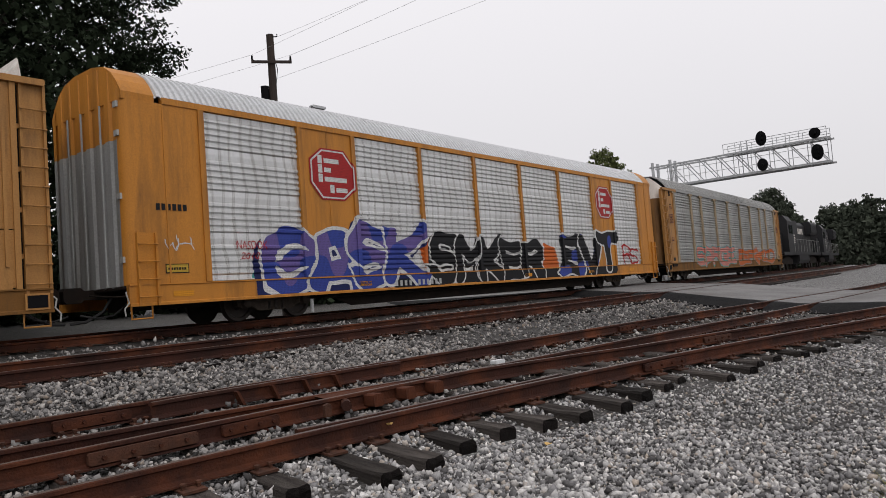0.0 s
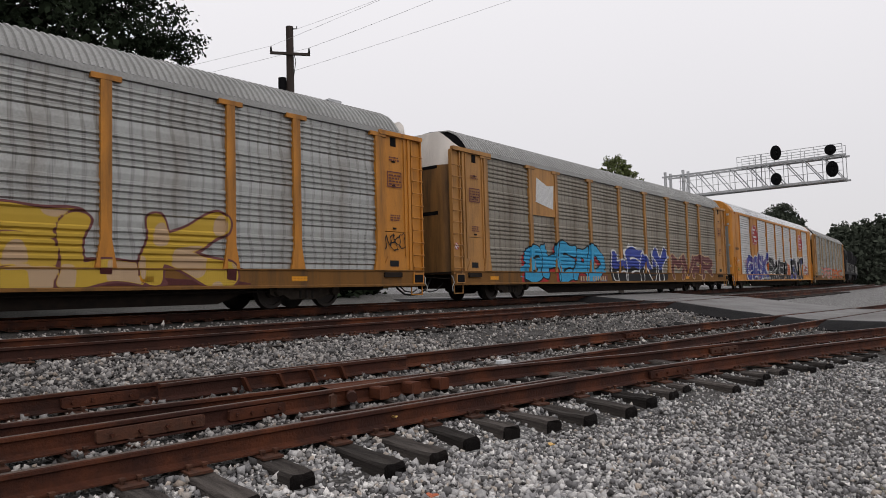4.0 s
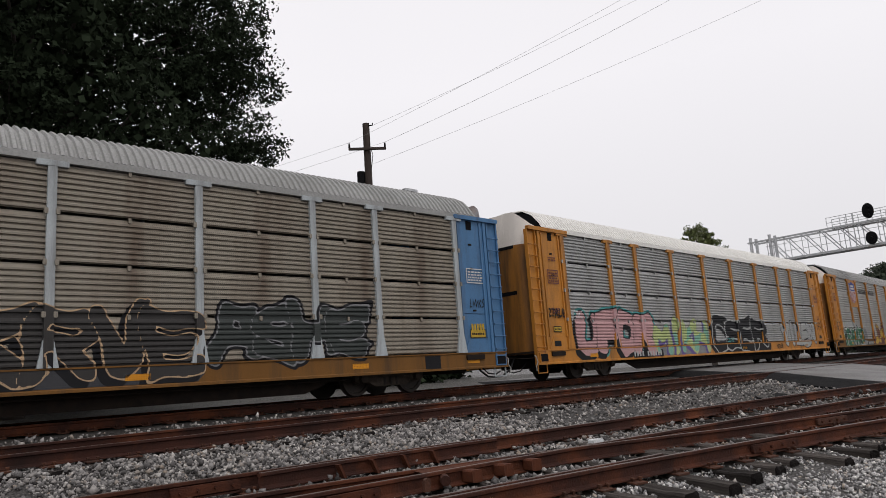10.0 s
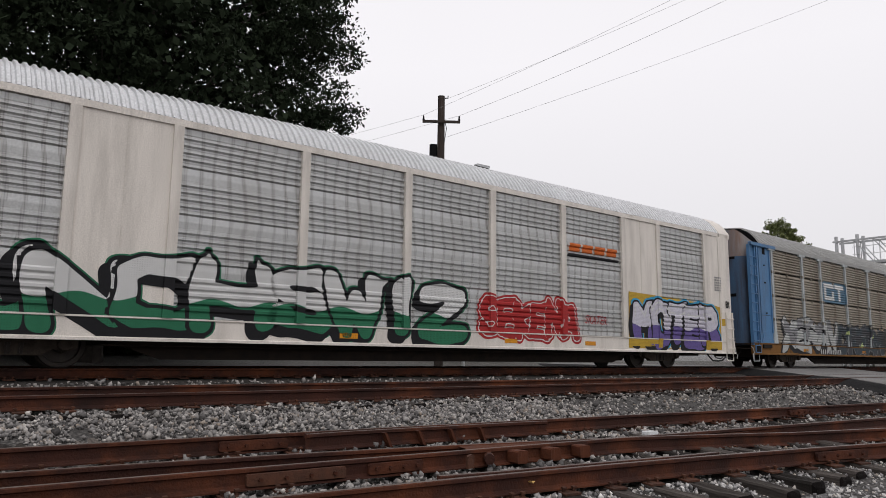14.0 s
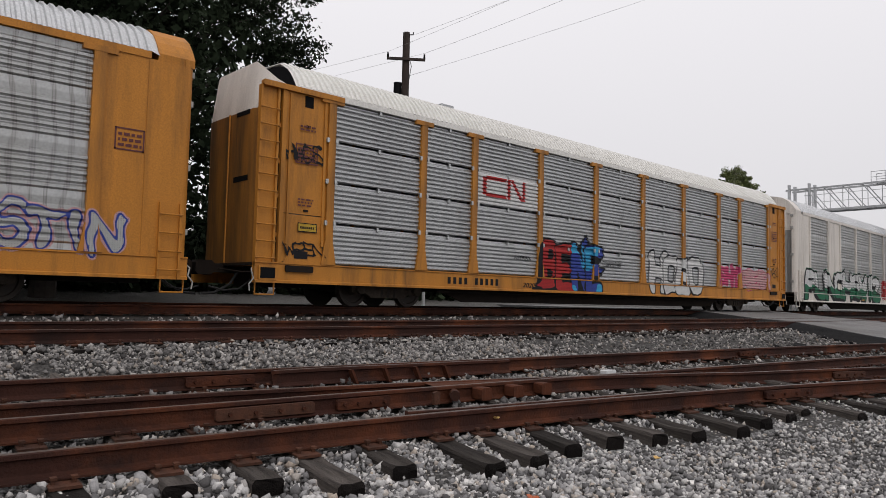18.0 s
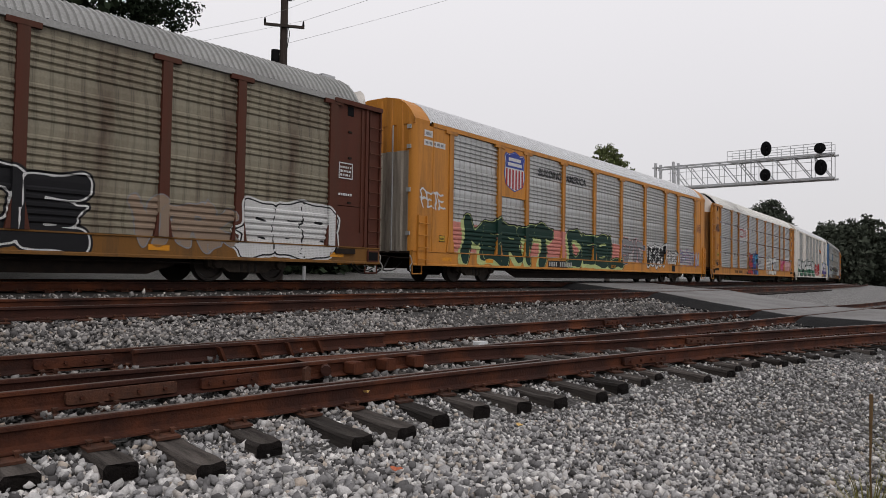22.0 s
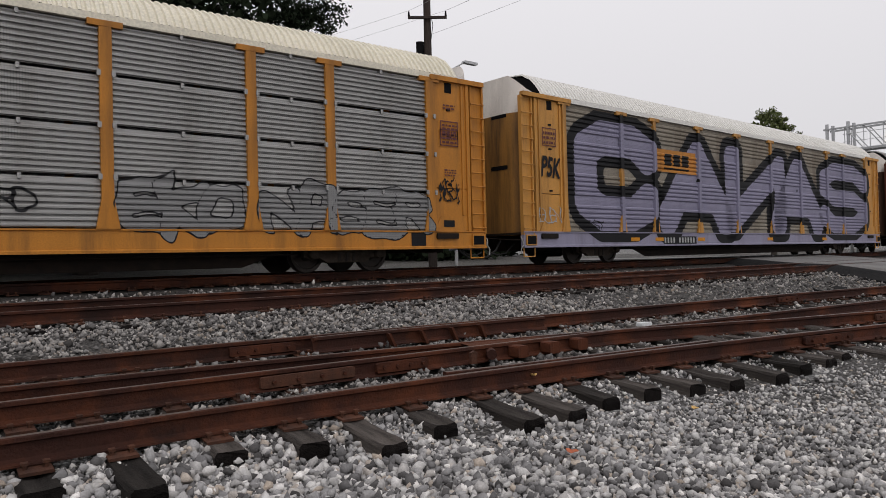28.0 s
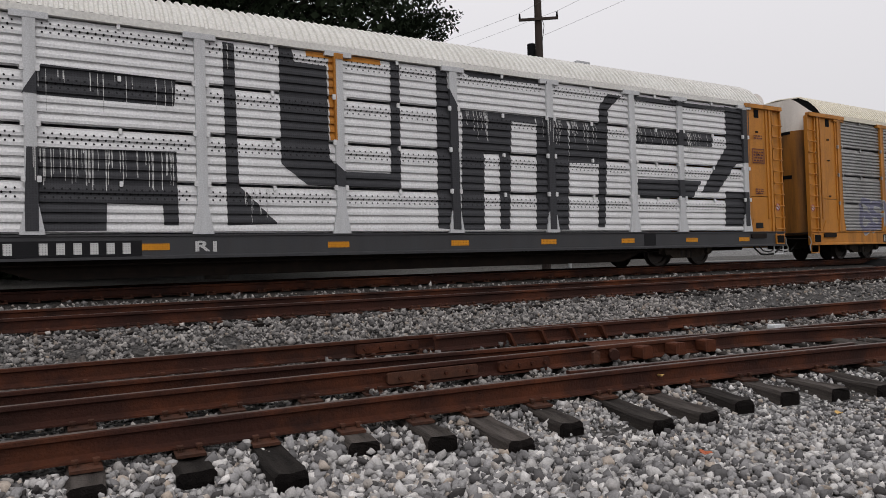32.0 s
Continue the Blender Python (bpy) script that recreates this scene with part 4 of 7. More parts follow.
            part("end_wall", M().add([(x, y, SILL1 - 0.05) for x, y in loop] + [(x, y, seam) for x, y in loop], [(j, j + 1, k + j + 1, k + j) for j in range(k - 1)]), end_top or em, car, "soiled fluted lower end wall")
            part("end_wall", M().add([(x, y, seam + 0.002) for x, y in loop] + [(x, y, lid(y)) for x, y in loop], [(j, j + 1, k + j + 1, k + j) for j in range(k - 1)]), em, car)
            for yy in (-0.72, 0.1, 0.72):
                part("end_door_bar", M().tube([(s * (HALF + 0.02), yy, SILL1), (s * (HALF + 0.02), yy, 4.75)], 0.022, 6), GALV_END, car)
            arcp = [(-WIDE + 0.02, top)] + [(y, arch_z(y) + 0.035) for y in (-1.54, -1.47, -1.36, -1.18, -0.9, -0.4, 0.4, 0.9, 1.18, 1.36, 1.47, 1.54)] + [(WIDE - 0.02, top)]
            part("end_arch", M().prism_x(arcp, *sorted((s * (HALF - 0.75), s * (HALF - 0.02)))), em, car)
            for z in (1.4, 2.7, 4.0, 4.6):
                part("door_hinge", M().box(*sorted((s * (HALF - 0.05), s * (HALF + 0.03))), -1.42, -1.28, z, z + 0.12), GREYP, car)
            ladder(car, *((b - 0.62, b - 0.17) if s > 0 else (a + 0.17, a + 0.62)), em, SILL0, SILL0 + 1.5, -1.60)
        c = M().box(*sorted((s * 12.7, s * 14.0)), -0.09, 0.09, 0.72, 0.92).bevel_box(*sorted((s * 13.85, s * 14.27)), -0.18, 0.14, 0.66, 0.98, 0.06)
        part("coupler", c, STEEL_D, car)
        part("air_hose", M().tube([(s * 13.4, -0.45, 0.75), (s * 13.6, -0.45, 0.45), (s * 13.95, -0.42, 0.26), (s * 14.26, -0.40, 0.24)], 0.03, 6), RUBBER, car)
        part("brake_hose", M().tube([(s * 13.2, -0.8, 0.62), (s * 13.55, -0.8, 0.36), (s * 13.9, -0.8, 0.32), (s * 14.2, -0.7, 0.40)], 0.02, 6), RUBBER, car)
        part("uncoupling_lever", M().tube([(s * 13.55, -1.45, 0.72), (s * 13.72, -1.2, 0.72), (s * 13.8, -0.3, 0.8)], 0.018, 5), STEEL_D, car)
        part("lever_handle", M().tube([(s * 13.62, -1.46, 0.80), (s * 13.66, -1.54, 0.74), (s * 13.62, -1.56, 0.58), (s * 13.72, -1.56, 0.46), (s * 13.70, -1.56, 0.32)], 0.016, 6), GREYP, car, "pale bent uncoupling lever handle")
        part("step", M().tube([(s * 13.55, -1.5, SILL0 + .05), (s * 13.55, -1.5, 0.25), (s * 13.1, -1.5, 0.25), (s * 13.1, -1.5, SILL0 + .05)], 0.022, 5), frame_mat, car)
    for bx in (-9.6, 9.6):
        bogie(car, bx)
    car_face[car.name] = (prof, post, plain, top_panel, top)
    return car


car_face = {}
GRIMY_SHADED = {}


def grimy_shaded(base):
    """The same paint under road film, with the shade between the cars painted in, for their ends."""
    if base.name not in GRIMY_SHADED:
        ma = base.copy()
        n = ma.node_tree.nodes
        ramps = [q for q in n if q.type == "VALTORGB"]
        ramps[-1].color_ramp.elements[0].position, ramps[-1].color_ramp.elements[1].position = 0.30, 0.62
        ramps[-1].color_ramp.elements[0].color = (0.25, 0.25, 0.25, 1)
        ramps[-1].color_ramp.elements[1].color = (0.9, 0.9, 0.9, 1)
        GRIMY_SHADED[base.name] = ma
    return GRIMY_SHADED[base.name]


CARS = [
    autorack("grey corrugated autorack with amber posts and graffiti along its sill", FADED, GALV_D, ROOF_G, SILL_D, YELLOW_D, end_top=WHITE),
    autorack("amber autorack with bright ribbed sheets and a red octagon emblem", YELLOW_B, GALV_B, ROOF_S, YELLOW_B, YELLOW_B, style="round", post=0.14, plain=(1, 7), header=False, end_top=GALV_END),
    autorack("soiled grey autorack with amber posts and blue graffiti", YELLOW_D, GALV_S, ROOF_G, SILL_D, YELLOW_D, end_top=WHITE, top_panel=(1,)),
    autorack("grey autorack with amber posts and a blue and red shield emblem", YELLOW, GALV_D, ROOF_G, SILL_D, YELLOW, end_top=WHITE, top_panel=(1,)),
    autorack("amber autorack with grey sheets, white roof and pink graffiti", YELLOW, GALV_Q, ROOF_W, YELLOW, YELLOW, 4, 8, False, 0.2, end_top=WHITE),
    autorack("brown-soiled autorack with faded blue ends", BLUE_L, GALV_T, ROOF_G, SILL_D, BLUE, 4, 8, False, 0.16, end_top=BLUE_T),
    autorack("white autorack with bright ribbed sheets and purple graffiti", WHITE, GALV_C, ROOF_S, WHITE, WHITE, style="round", post=0.2, plain=(1, 7), header=False, end_top=GALV_END),
    autorack("amber autorack with bright ribbed sheets and a white roof", YELLOW, GALV_P, ROOF_W, YELLOW, YELLOW, 4, 8, False, 0.2, end_top=WHITE),
    autorack("amber autorack with grey sheets and large green graffiti", YELLOW_B, GALV, ROOF_S, YELLOW_B, YELLOW_B, style="round", end_top=CREAM_END, top_panel=(1,)),
    autorack("red-brown autorack with soiled perforated sheets", BROWN, GALV_R, ROOF_G, SILL_D, BROWN, end_top=WHITE),
    autorack("amber autorack covered by huge lilac graffiti letters", YELLOW_L, GALV_T, ROOF_W, LILAC_P, YELLOW_L, post=0.16, end_top=WHITE),
    autorack("amber autorack with grey sheets and a cream roof", YELLOW_B, GALV_N, ROOF_C, YELLOW_B, YELLOW_B, 4, 8, False, 0.22, end_top=WHITE),
    autorack("white autorack painted over with huge dark grey letters", WHITE_C, GALV_W, ROOF_W, GREY_DK, YELLOW_B, 4, 5, False, 0.2, end_top=WHITE),
]


# ---------------- painted letters, emblems and tags on the cars ----------------
def spray(name, rgb, rough=0.55):
    ma = perforated(name, rgb, tuple(c * 0.55 for c in rgb), 0.35, 0.0, rough, 0.45, False)
    ma.node_tree.nodes["Principled BSDF"].inputs["Specular IOR Level"].default_value = 0.12
    return ma


S_WHITE, S_BLACK, S_RED = spray("white_spray", (0.68, 0.68, 0.67)), spray("black_spray", (0.016, 0.016, 0.018)), spray("red_spray", (0.42, 0.035, 0.035))
S_BLUE, S_SKY, S_TEAL = spray("blue_spray", (0.045, 0.07, 0.32)), spray("sky_spray", (0.05, 0.36, 0.62)), spray("teal_spray", (0.08, 0.33, 0.32))
S_GREEN, S_DKG, S_LIME = spray("green_spray", (0.03, 0.17, 0.09)), spray("bottle_green_spray", (0.012, 0.04, 0.03)), spray("pale_lime_spray", (0.50, 0.58, 0.25))
S_PINK, S_ROSE, S_SALMON = spray("pink_spray", (0.60, 0.36, 0.36)), spray("rose_spray", (0.55, 0.07, 0.17)), spray("salmon_spray", (0.62, 0.24, 0.20))
S_LILAC, S_PURPLE, S_YEL = spray("lilac_spray", (0.295, 0.28, 0.385)), spray("violet_spray", (0.15, 0.11, 0.32)), spray("yellow_spray", (0.55, 0.36, 0.05))
S_GREY, S_DGREY, S_SILVER = spray("grey_spray", (0.25, 0.25, 0.26)), spray("dark_grey_spray", (0.062, 0.063, 0.069)), spray("silver_spray", (0.46, 0.47, 0.46))
S_ORANGE, S_TAN, S_BROWNR = spray("orange_spray", (0.60, 0.14, 0.03)), spray("tan_spray", (0.52, 0.36, 0.22)), spray("brown_red_spray", (0.16, 0.06, 0.06))
S_PALE_L = spray("pale_lilac_spray", (0.62, 0.60, 0.68))
S_AMBER = spray("amber_reflector", (0.72, 0.30, 0.025), 0.35)
S_NAVY, S_MINT = spray("navy_spray", (0.018, 0.025, 0.10)), spray("mint_spray", (0.24, 0.50, 0.38))


def surface_y(face, x, z):
    """How far out the car's side stands at x, z."""
    prof, post, plain, top_panel, top = face
    if z < SILL1:
        return -1.552 if z > SILL0 + 0.07 else -1.588
    for i, e in enumerate(EDGES):
        if abs(x - e) < post / 2 + 0.004:
            return -1.603
    if abs(x) > EDGES[-1]:
        return -1.565
    for i in range(9):
        if EDGES[i] < x < EDGES[i + 1]:
            if i in plain:
                return -1.563
            if i in top_panel and z > top - 1.75:
                return -1.569
    zz = z - SILL1
    return FACE - float(np.interp(zz, [p[0] for p in prof], [p[1] for p in prof])) - 0.003


def drape(bm, car, lift):
    """Cuts a flat shape where the side folds, lays it on the side and gives it a little lift."""
    face = car_face[car.name]
    zs = [v.co.z for v in bm.verts]
    xs_ = [v.co.x for v in bm.verts]
    if not zs:
        return
    z0, z1, x0, x1 = min(zs), max(zs), min(xs_), max(xs_)
    cuts = [SILL1 + 0.001, SILL0 + 0.071] + [SILL1 + p[0] for p in face[0]]
    for z in cuts:
        if z0 < z < z1:
            bmesh.ops.bisect_plane(bm, geom=bm.verts[:] + bm.edges[:] + bm.faces[:], plane_co=(0, 0, z), plane_no=(0, 0, 1), dist=1e-5)
    for e in EDGES:
        for o in (-face[1] / 2 - 0.012, -face[1] / 2 - 0.002, face[1] / 2 + 0.002, face[1] / 2 + 0.012):
            if x0 < e + o < x1:
                bmesh.ops.bisect_plane(bm, geom=bm.verts[:] + bm.edges[:] + bm.faces[:], plane_co=(e + o, 0, 0), plane_no=(1, 0, 0), dist=1e-5)
    for v in bm.verts:
        v.co.y = surface_y(face, v.co.x, v.co.z) - lift


def decal(car, name, bm, material, lift, label="", extra=None):
    """extra: a second flat shape of the same paint, laid just under the first."""
    drape(bm, car, lift)
    me = bpy.data.meshes.new(name)
    if extra is not None:
        drape(extra, car, lift - 0.0008)
        extra.to_mesh(me)
        extra.free()
        bm.from_mesh(me)
    bm.to_mesh(me)
    bm.free()
    return part(name, me, material, car, label)


def text_bm(text, x0, x1, z0, z1, bold=0.0, shear=0.0, wave=0.0, spacing=1.0, seed=0, ref=None):
    """Letters of the built-in font, filled flat, fitted to a box in x and z."""
    cu = bpy.data.curves.new("letters", "FONT")
    cu.body, cu.size, cu.offset, cu.shear, cu.space_character, cu.resolution_u = text, 1.0, bold, shear, spacing, 3
    ob = bpy.data.objects.new("letters", cu)
    scene.collection.objects.link(ob)
    me = ob.to_mesh()
    bm = bmesh.new()
    bm.from_mesh(me)
    ob.to_mesh_clear()
    bpy.data.objects.remove(ob)
    bpy.data.curves.remove(cu)
    xs_, ys_ = [v.co.x for v in bm.verts], [v.co.y for v in bm.verts]
    ax, bx, ay, by = ref if ref else (min(xs_), max(xs_), min(ys_), max(ys_))
    if isinstance(ref, list):
        ref[:] = [ax, bx, ay, by]
    for v in bm.verts:
        u, w = (v.co.x - ax) / (bx - ax), (v.co.y - ay) / (by - ay)
        lift = wave * math.sin(u * len(text) * 2.1 + seed) * (z1 - z0)
        v.co = (x0 + (x1 - x0) * u, 0, z0 + (z1 - z0) * w + lift)
    return bm


def poly_bm(*polys):
    bm = bmesh.new()
    for p in polys:
        bm.faces.new([bm.verts.new((x, 0, z)) for x, z in p])
    bm.normal_update()
    bmesh.ops.triangulate(bm, faces=bm.faces[:])
    return bm


def rect(x0, x1, z0, z1):
    return [(x0, z0), (x1, z0), (x1, z1), (x0, z1)]


# letter skeletons on a 4 x 6 raster; strokes parted by blanks
STROKES = {"a": "00-26-40 12-32", "A": "00-16-36-40 12-32", "B": "00-06-36-45-44-33-03 33-42-41-30-00", "C": "45-36-16-05-01-10-30-41", "D": "00-06-26-44-42-20-00",
           "E": "46-06-00-40 03-33", "F": "46-06-00 03-33", "G": "45-36-16-05-01-10-30-41-43-23", "H": "00-06 40-46 03-43", "I": "20-26",
           "J": "46-41-30-10-01-02", "K": "00-06 46-03-40", "L": "06-00-40", "M": "00-06-23-46-40", "N": "00-06-40-46", "O": "10-30-41-45-36-16-05-01-10",
           "P": "00-06-36-45-44-33-03", "R": "00-06-36-45-44-33-03 23-40", "S": "45-36-16-05-04-13-33-42-41-30-10-01", "T": "06-46 26-20",
           "U": "06-01-10-30-41-46", "V": "06-20-46", "W": "06-10-24-30-46", "X": "00-46 06-40", "Y": "06-23-46 23-20", "Z": "06-46-00-40"}


def letter_fields(text, X, Z, x0, x1, z0, z1, w, wild, power, seed):
    """For every letter: how deep each point (X, Z) lies inside its fat strokes, in metres."""
    n, h = len(text), z1 - z0
    rg = random.Random(seed * 31 + n * 7 + ord(text[0]))
    pitch = (x1 - x0) / n
    U = (X - x0) / (x1 - x0)
    W = (Z - z0) / h
    ph = math.pi * U * n
    XX = X - wild * h * (0.16 * np.sin(ph * 0.5 + 1.7 * seed + 0.6) * (W - 0.5) + 0.05 * np.sin(7.0 * W + ph + seed))
    ZZ = Z - wild * h * (0.06 * np.sin(ph * 0.9 + 2.1 * seed) * (W - 0.5) * 2 + 0.03 * np.sin(ph * 2.3 + 3 * W + seed))
    out = []
    for i, ch in enumerate(text):
        xa, xb = x0 + pitch * i, x0 + pitch * (i + 1)
        lo, hi = min(xa, xb), max(xa, xb)
        over = 0.10 * (hi - lo) if n > 1 else 0.0
        px, sx = xa + (w - over if xb > xa else over - w), (abs(pitch) + 2 * over - 2 * w) / 4 * (1 if xb > xa else -1)
        pz, sz = z0 + w, (h - 2 * w) / 6
        if wild:
            pz += rg.uniform(-0.05, 0.05) * h
            sz *= rg.uniform(0.92, 1.08)
        segs = []
        for st in STROKES[ch].split():
            pts = [(px + sx * int(q[0]), pz + sz * int(q[1])) for q in st.split("-")]
            for k in range(len(pts) - 1):
                a = 1.15 if k == 0 else 1.0
                b = 1.2 if k == len(pts) - 2 else 1.0
                segs.append((pts[k], pts[k + 1], a, b))
            if wild and len(pts) > 1 and rg.random() < 0.75:
                (ax, az), (bx, bz) = pts[-2], pts[-1]
                d = math.hypot(bx - ax, bz - az) + 1e-6
                e = rg.uniform(0.16, 0.34) * h
                a = rg.uniform(-0.7, 0.7)
                dx, dz = (bx - ax) / d, (bz - az) / d
                segs.append(((bx, bz), (bx + e * (dx * math.cos(a) - dz * math.sin(a)), bz + e * (dx * math.sin(a) + dz * math.cos(a)) * 0.7), 0.95, 0.05))
        F = np.full(X.shape, -9.0)
        for (ax, az), (bx, bz), ra, rb in segs:
            dx, dz = bx - ax, bz - az
            t = np.clip(((XX - ax) * dx + (ZZ - az) * dz) / (dx * dx + dz * dz + 1e-9), 0, 1)
            ex, ez = np.abs(XX - ax - t * dx), np.abs(ZZ - az - t * dz)
            dist = (ex ** power + ez ** power) ** (1.0 / power)
            F = np.maximum(F, w * (ra + (rb - ra) * t) - dist)
        out.append(F)
    return out


def field_mesh(name, F, gx, gz, Y, lift):
    """The region where F is above zero, as faces laid on the side; runs of whole cells are joined."""
    v, f = [], []
    pos = F > 0
    whole = pos[:-1, :-1] & pos[1:, :-1] & pos[:-1, 1:] & pos[1:, 1:]
    some = (pos[:-1, :-1] | pos[1:, :-1] | pos[:-1, 1:] | pos[1:, 1:]) & ~whole
    nx_, nz_ = len(gx), len(gz)
    for j in range(nz_ - 1):
        i = 0
        row = whole[:, j]
        while i < nx_ - 1:
            if not row[i]:
                i += 1
                continue
            k = i
            while k < nx_ - 1 and row[k] and Y[k + 1, j] == Y[i, j] and Y[k + 1, j + 1] == Y[i, j + 1]:
                k += 1
            k = max(k, i + 1)
            b = len(v)
            v += [(gx[i], Y[i, j] - lift, gz[j]), (gx[k], Y[k, j] - lift, gz[j]), (gx[k], Y[k, j + 1] - lift, gz[j + 1]), (gx[i], Y[i, j + 1] - lift, gz[j + 1])]
            f.append((b, b + 1, b + 2, b + 3))
            i = k
    for i, j in zip(*np.nonzero(some)):
        c = [(i, j), (i + 1, j), (i + 1, j + 1), (i, j + 1)]
        b = len(v)
        for q in range(4):
            a0, a1 = c[q], c[(q + 1) % 4]
            f0, f1 = F[a0], F[a1]
            if f0 > 0:
                v.append((gx[a0[0]], Y[a0] - lift, gz[a0[1]]))
            if (f0 > 0) != (f1 > 0):
                t = f0 / (f0 - f1)
                v.append((gx[a0[0]] + t * (gx[a1[0]] - gx[a0[0]]), Y[a0] + t * (Y[a1] - Y[a0]) - lift, gz[a0[1]] + t * (gz[a1[1]] - gz[a0[1]])))
        if len(v) - b >= 3:
            f.append(tuple(range(b, len(v))))
        else:
            del v[b:]
    me = bpy.data.meshes.new(name)
    me.from_pydata(v, [], f)
    return me


def side_grid(car, lo_x, hi_x, lo_z, hi_z, step):
    """Raster lines on the car's side, with lines where it folds, and how far out the side stands at each crossing."""
    face = car_face[car.name]
    gx = set(np.round(np.arange(lo_x, hi_x, step), 4))
    for e in EDGES:
        for o in (-face[1] / 2 - 0.012, -face[1] / 2 - 0.002, face[1] / 2 + 0.002, face[1] / 2 + 0.012):
            if lo_x < e + o < hi_x:
                gx.add(round(e + o, 4))
    gz = set(np.round(np.arange(lo_z, hi_z, step), 4))
    for z in [SILL1 - 0.002, SILL1 + 0.002] + [SILL1 + q[0] for q in face[0]]:
        if lo_z < z < hi_z:
            gz.add(round(z, 4))
    gx, gz = sorted(gx), sorted(gz)
    rib = FACE - np.interp(np.array(gz) - SILL1, [q[0] for q in face[0]], [q[1] for q in face[0]]) - 0.003
    Y = np.array([[surface_y(face, x, z) if z < SILL1 else 0.0 for z in gz] for x in gx])
    for i, x in enumerate(gx):
        probe = surface_y(face, x, SILL1 + 0.3)
        tall = surface_y(face, x, face[4] - 0.3)
        flat = any(abs(x - e) < face[1] / 2 + 0.004 for e in EDGES) or abs(x) > EDGES[-1]
        bay = max([k for k in range(9) if EDGES[k] <= x] + [0])
        for j, z in enumerate(gz):
            if z >= SILL1:
                Y[i, j] = probe if flat or bay in face[2] else (tall if bay in face[3] and z > face[4] - 1.75 else rib[j])
    X, Z = np.meshgrid(np.array(gx), np.array(gz), indexing="ij")
    return gx, gz, X, Z, Y


def graffiti(car, text, x0, x1, z0, z1, fill, line, halo=None, bold=0.045, line_w=0.035, halo_w=0.05, shear=0.0, wave=0.03, spacing=0.95, seed=0, label="", low=None, power=2.5, shine=None, mix=None, drop=None):
    """Fat sprayed letters, each laid over the one before: fill over outline over halo; low: colour of their lower half."""
    h = z1 - z0
    w = h * (0.070 + bold * 0.85)
    w = min(w * 1.12, abs(x1 - x0) / len(text) * (0.20 if len(text) > 1 else 0.22)) if wave else min(w, abs(x1 - x0) / len(text) * 0.22)
    lw, hw = max(h * line_w * 1.45, 0.024), max(h * halo_w, 0.03)
    m = lw + hw + 0.30 * h * (1 if wave else 0.1) + 0.05
    gx, gz, X, Z, Y = side_grid(car, max(min(x0, x1) - m, -13.4), min(max(x0, x1) + m, 13.4), max(z0 - m, SILL0 + 0.075), min(z1 + m, car_face[car.name][4] - 0.02), 0.045 if h < 2 else 0.07)
    G = letter_fields(text, X, Z, x0, x1, z0, z1, w, min(wave / 0.03, 1.2), power, seed)
    top = np.full(X.shape, -9.0)
    for g in G:
        top = np.where(g > -lw, g, top)
    union = np.max(G, axis=0)
    if halo is not None:
        part("graffiti_halo", field_mesh("graffiti_halo", union + lw + hw, gx, gz, Y, 0.002), halo, car)
    if drop is not None:
        # block shadow of the letters, down and to one side
        D = np.max(letter_fields(text, X + 0.10 * h, Z + 0.10 * h, x0, x1, z0, z1, w, min(wave / 0.03, 1.2), power, seed), axis=0)
        part("graffiti_shadow", field_mesh("graffiti_shadow", D + lw, gx, gz, Y, 0.003), drop, car)
    part("graffiti_outline", field_mesh("graffiti_outline", union + lw, gx, gz, Y, 0.004), line, car)
    if low is not None:
        cut = z0 + h * (0.42 + 0.05 * np.sin(X * 5.0 + seed)) - Z
        part("graffiti_letters", field_mesh("graffiti_letters", np.minimum(top, cut), gx, gz, Y, 0.006), low, car)
        top = np.minimum(top, -cut)
    if mix is not None:
        # clouds of a second colour sprayed into the letters
        blot = np.sin(X * 3.1 / h + 1.3 * seed) * np.sin(Z * 5.2 / h + X * 1.7 + seed) + 0.45 * np.sin(X * 7.3 / h - Z * 6.1 / h + 2 * seed) - 0.25
        part("graffiti_fade", field_mesh("graffiti_fade", np.minimum(top - 0.012, blot * 0.2), gx, gz, Y, 0.0068), mix, car)["kind"] = "stuff"
    part("graffiti_letters", field_mesh("graffiti_letters", top, gx, gz, Y, 0.006), fill, car, label)
    if shine is not None:
        # a thin light stroke inside the upper rim of every letter
        band = np.minimum(np.minimum(union - 0.35 * w, 0.62 * w - union), Z - z0 - 0.62 * h)
        part("graffiti_shine", field_mesh("graffiti_shine", band, gx, gz, Y, 0.0075), shine, car)


def tag_line(car, text, x0, x1, z0, z1, ink, bold=0.0, shear=0.25, wave=0.04, name="graffiti_tag"):
    """A quick scrawl in thin strokes; very small ones in plain type."""
    h = z1 - z0
    if h < 0.27 or any(c not in STROKES for c in text.upper()):
        decal(car, name, text_bm(text, x0, x1, z0, z1, bold, shear, wave), ink, 0.007)
        return
    gx, gz, X, Z, Y = side_grid(car, x0 - 0.3 * h, x1 + 0.3 * h, max(z0 - 0.3 * h, SILL0 + 0.075), z1 + 0.3 * h, min(0.03, h / 20))
    G = letter_fields(text.upper(), X + 0.15 * (Z - z0), Z, x0, x1, z0, z1, h * (0.035 + bold), 1.1, 2.0, len(text) + ord(text[0]))
    part(name, field_mesh(name, np.max(G, axis=0), gx, gz, Y, 0.007), ink, car)


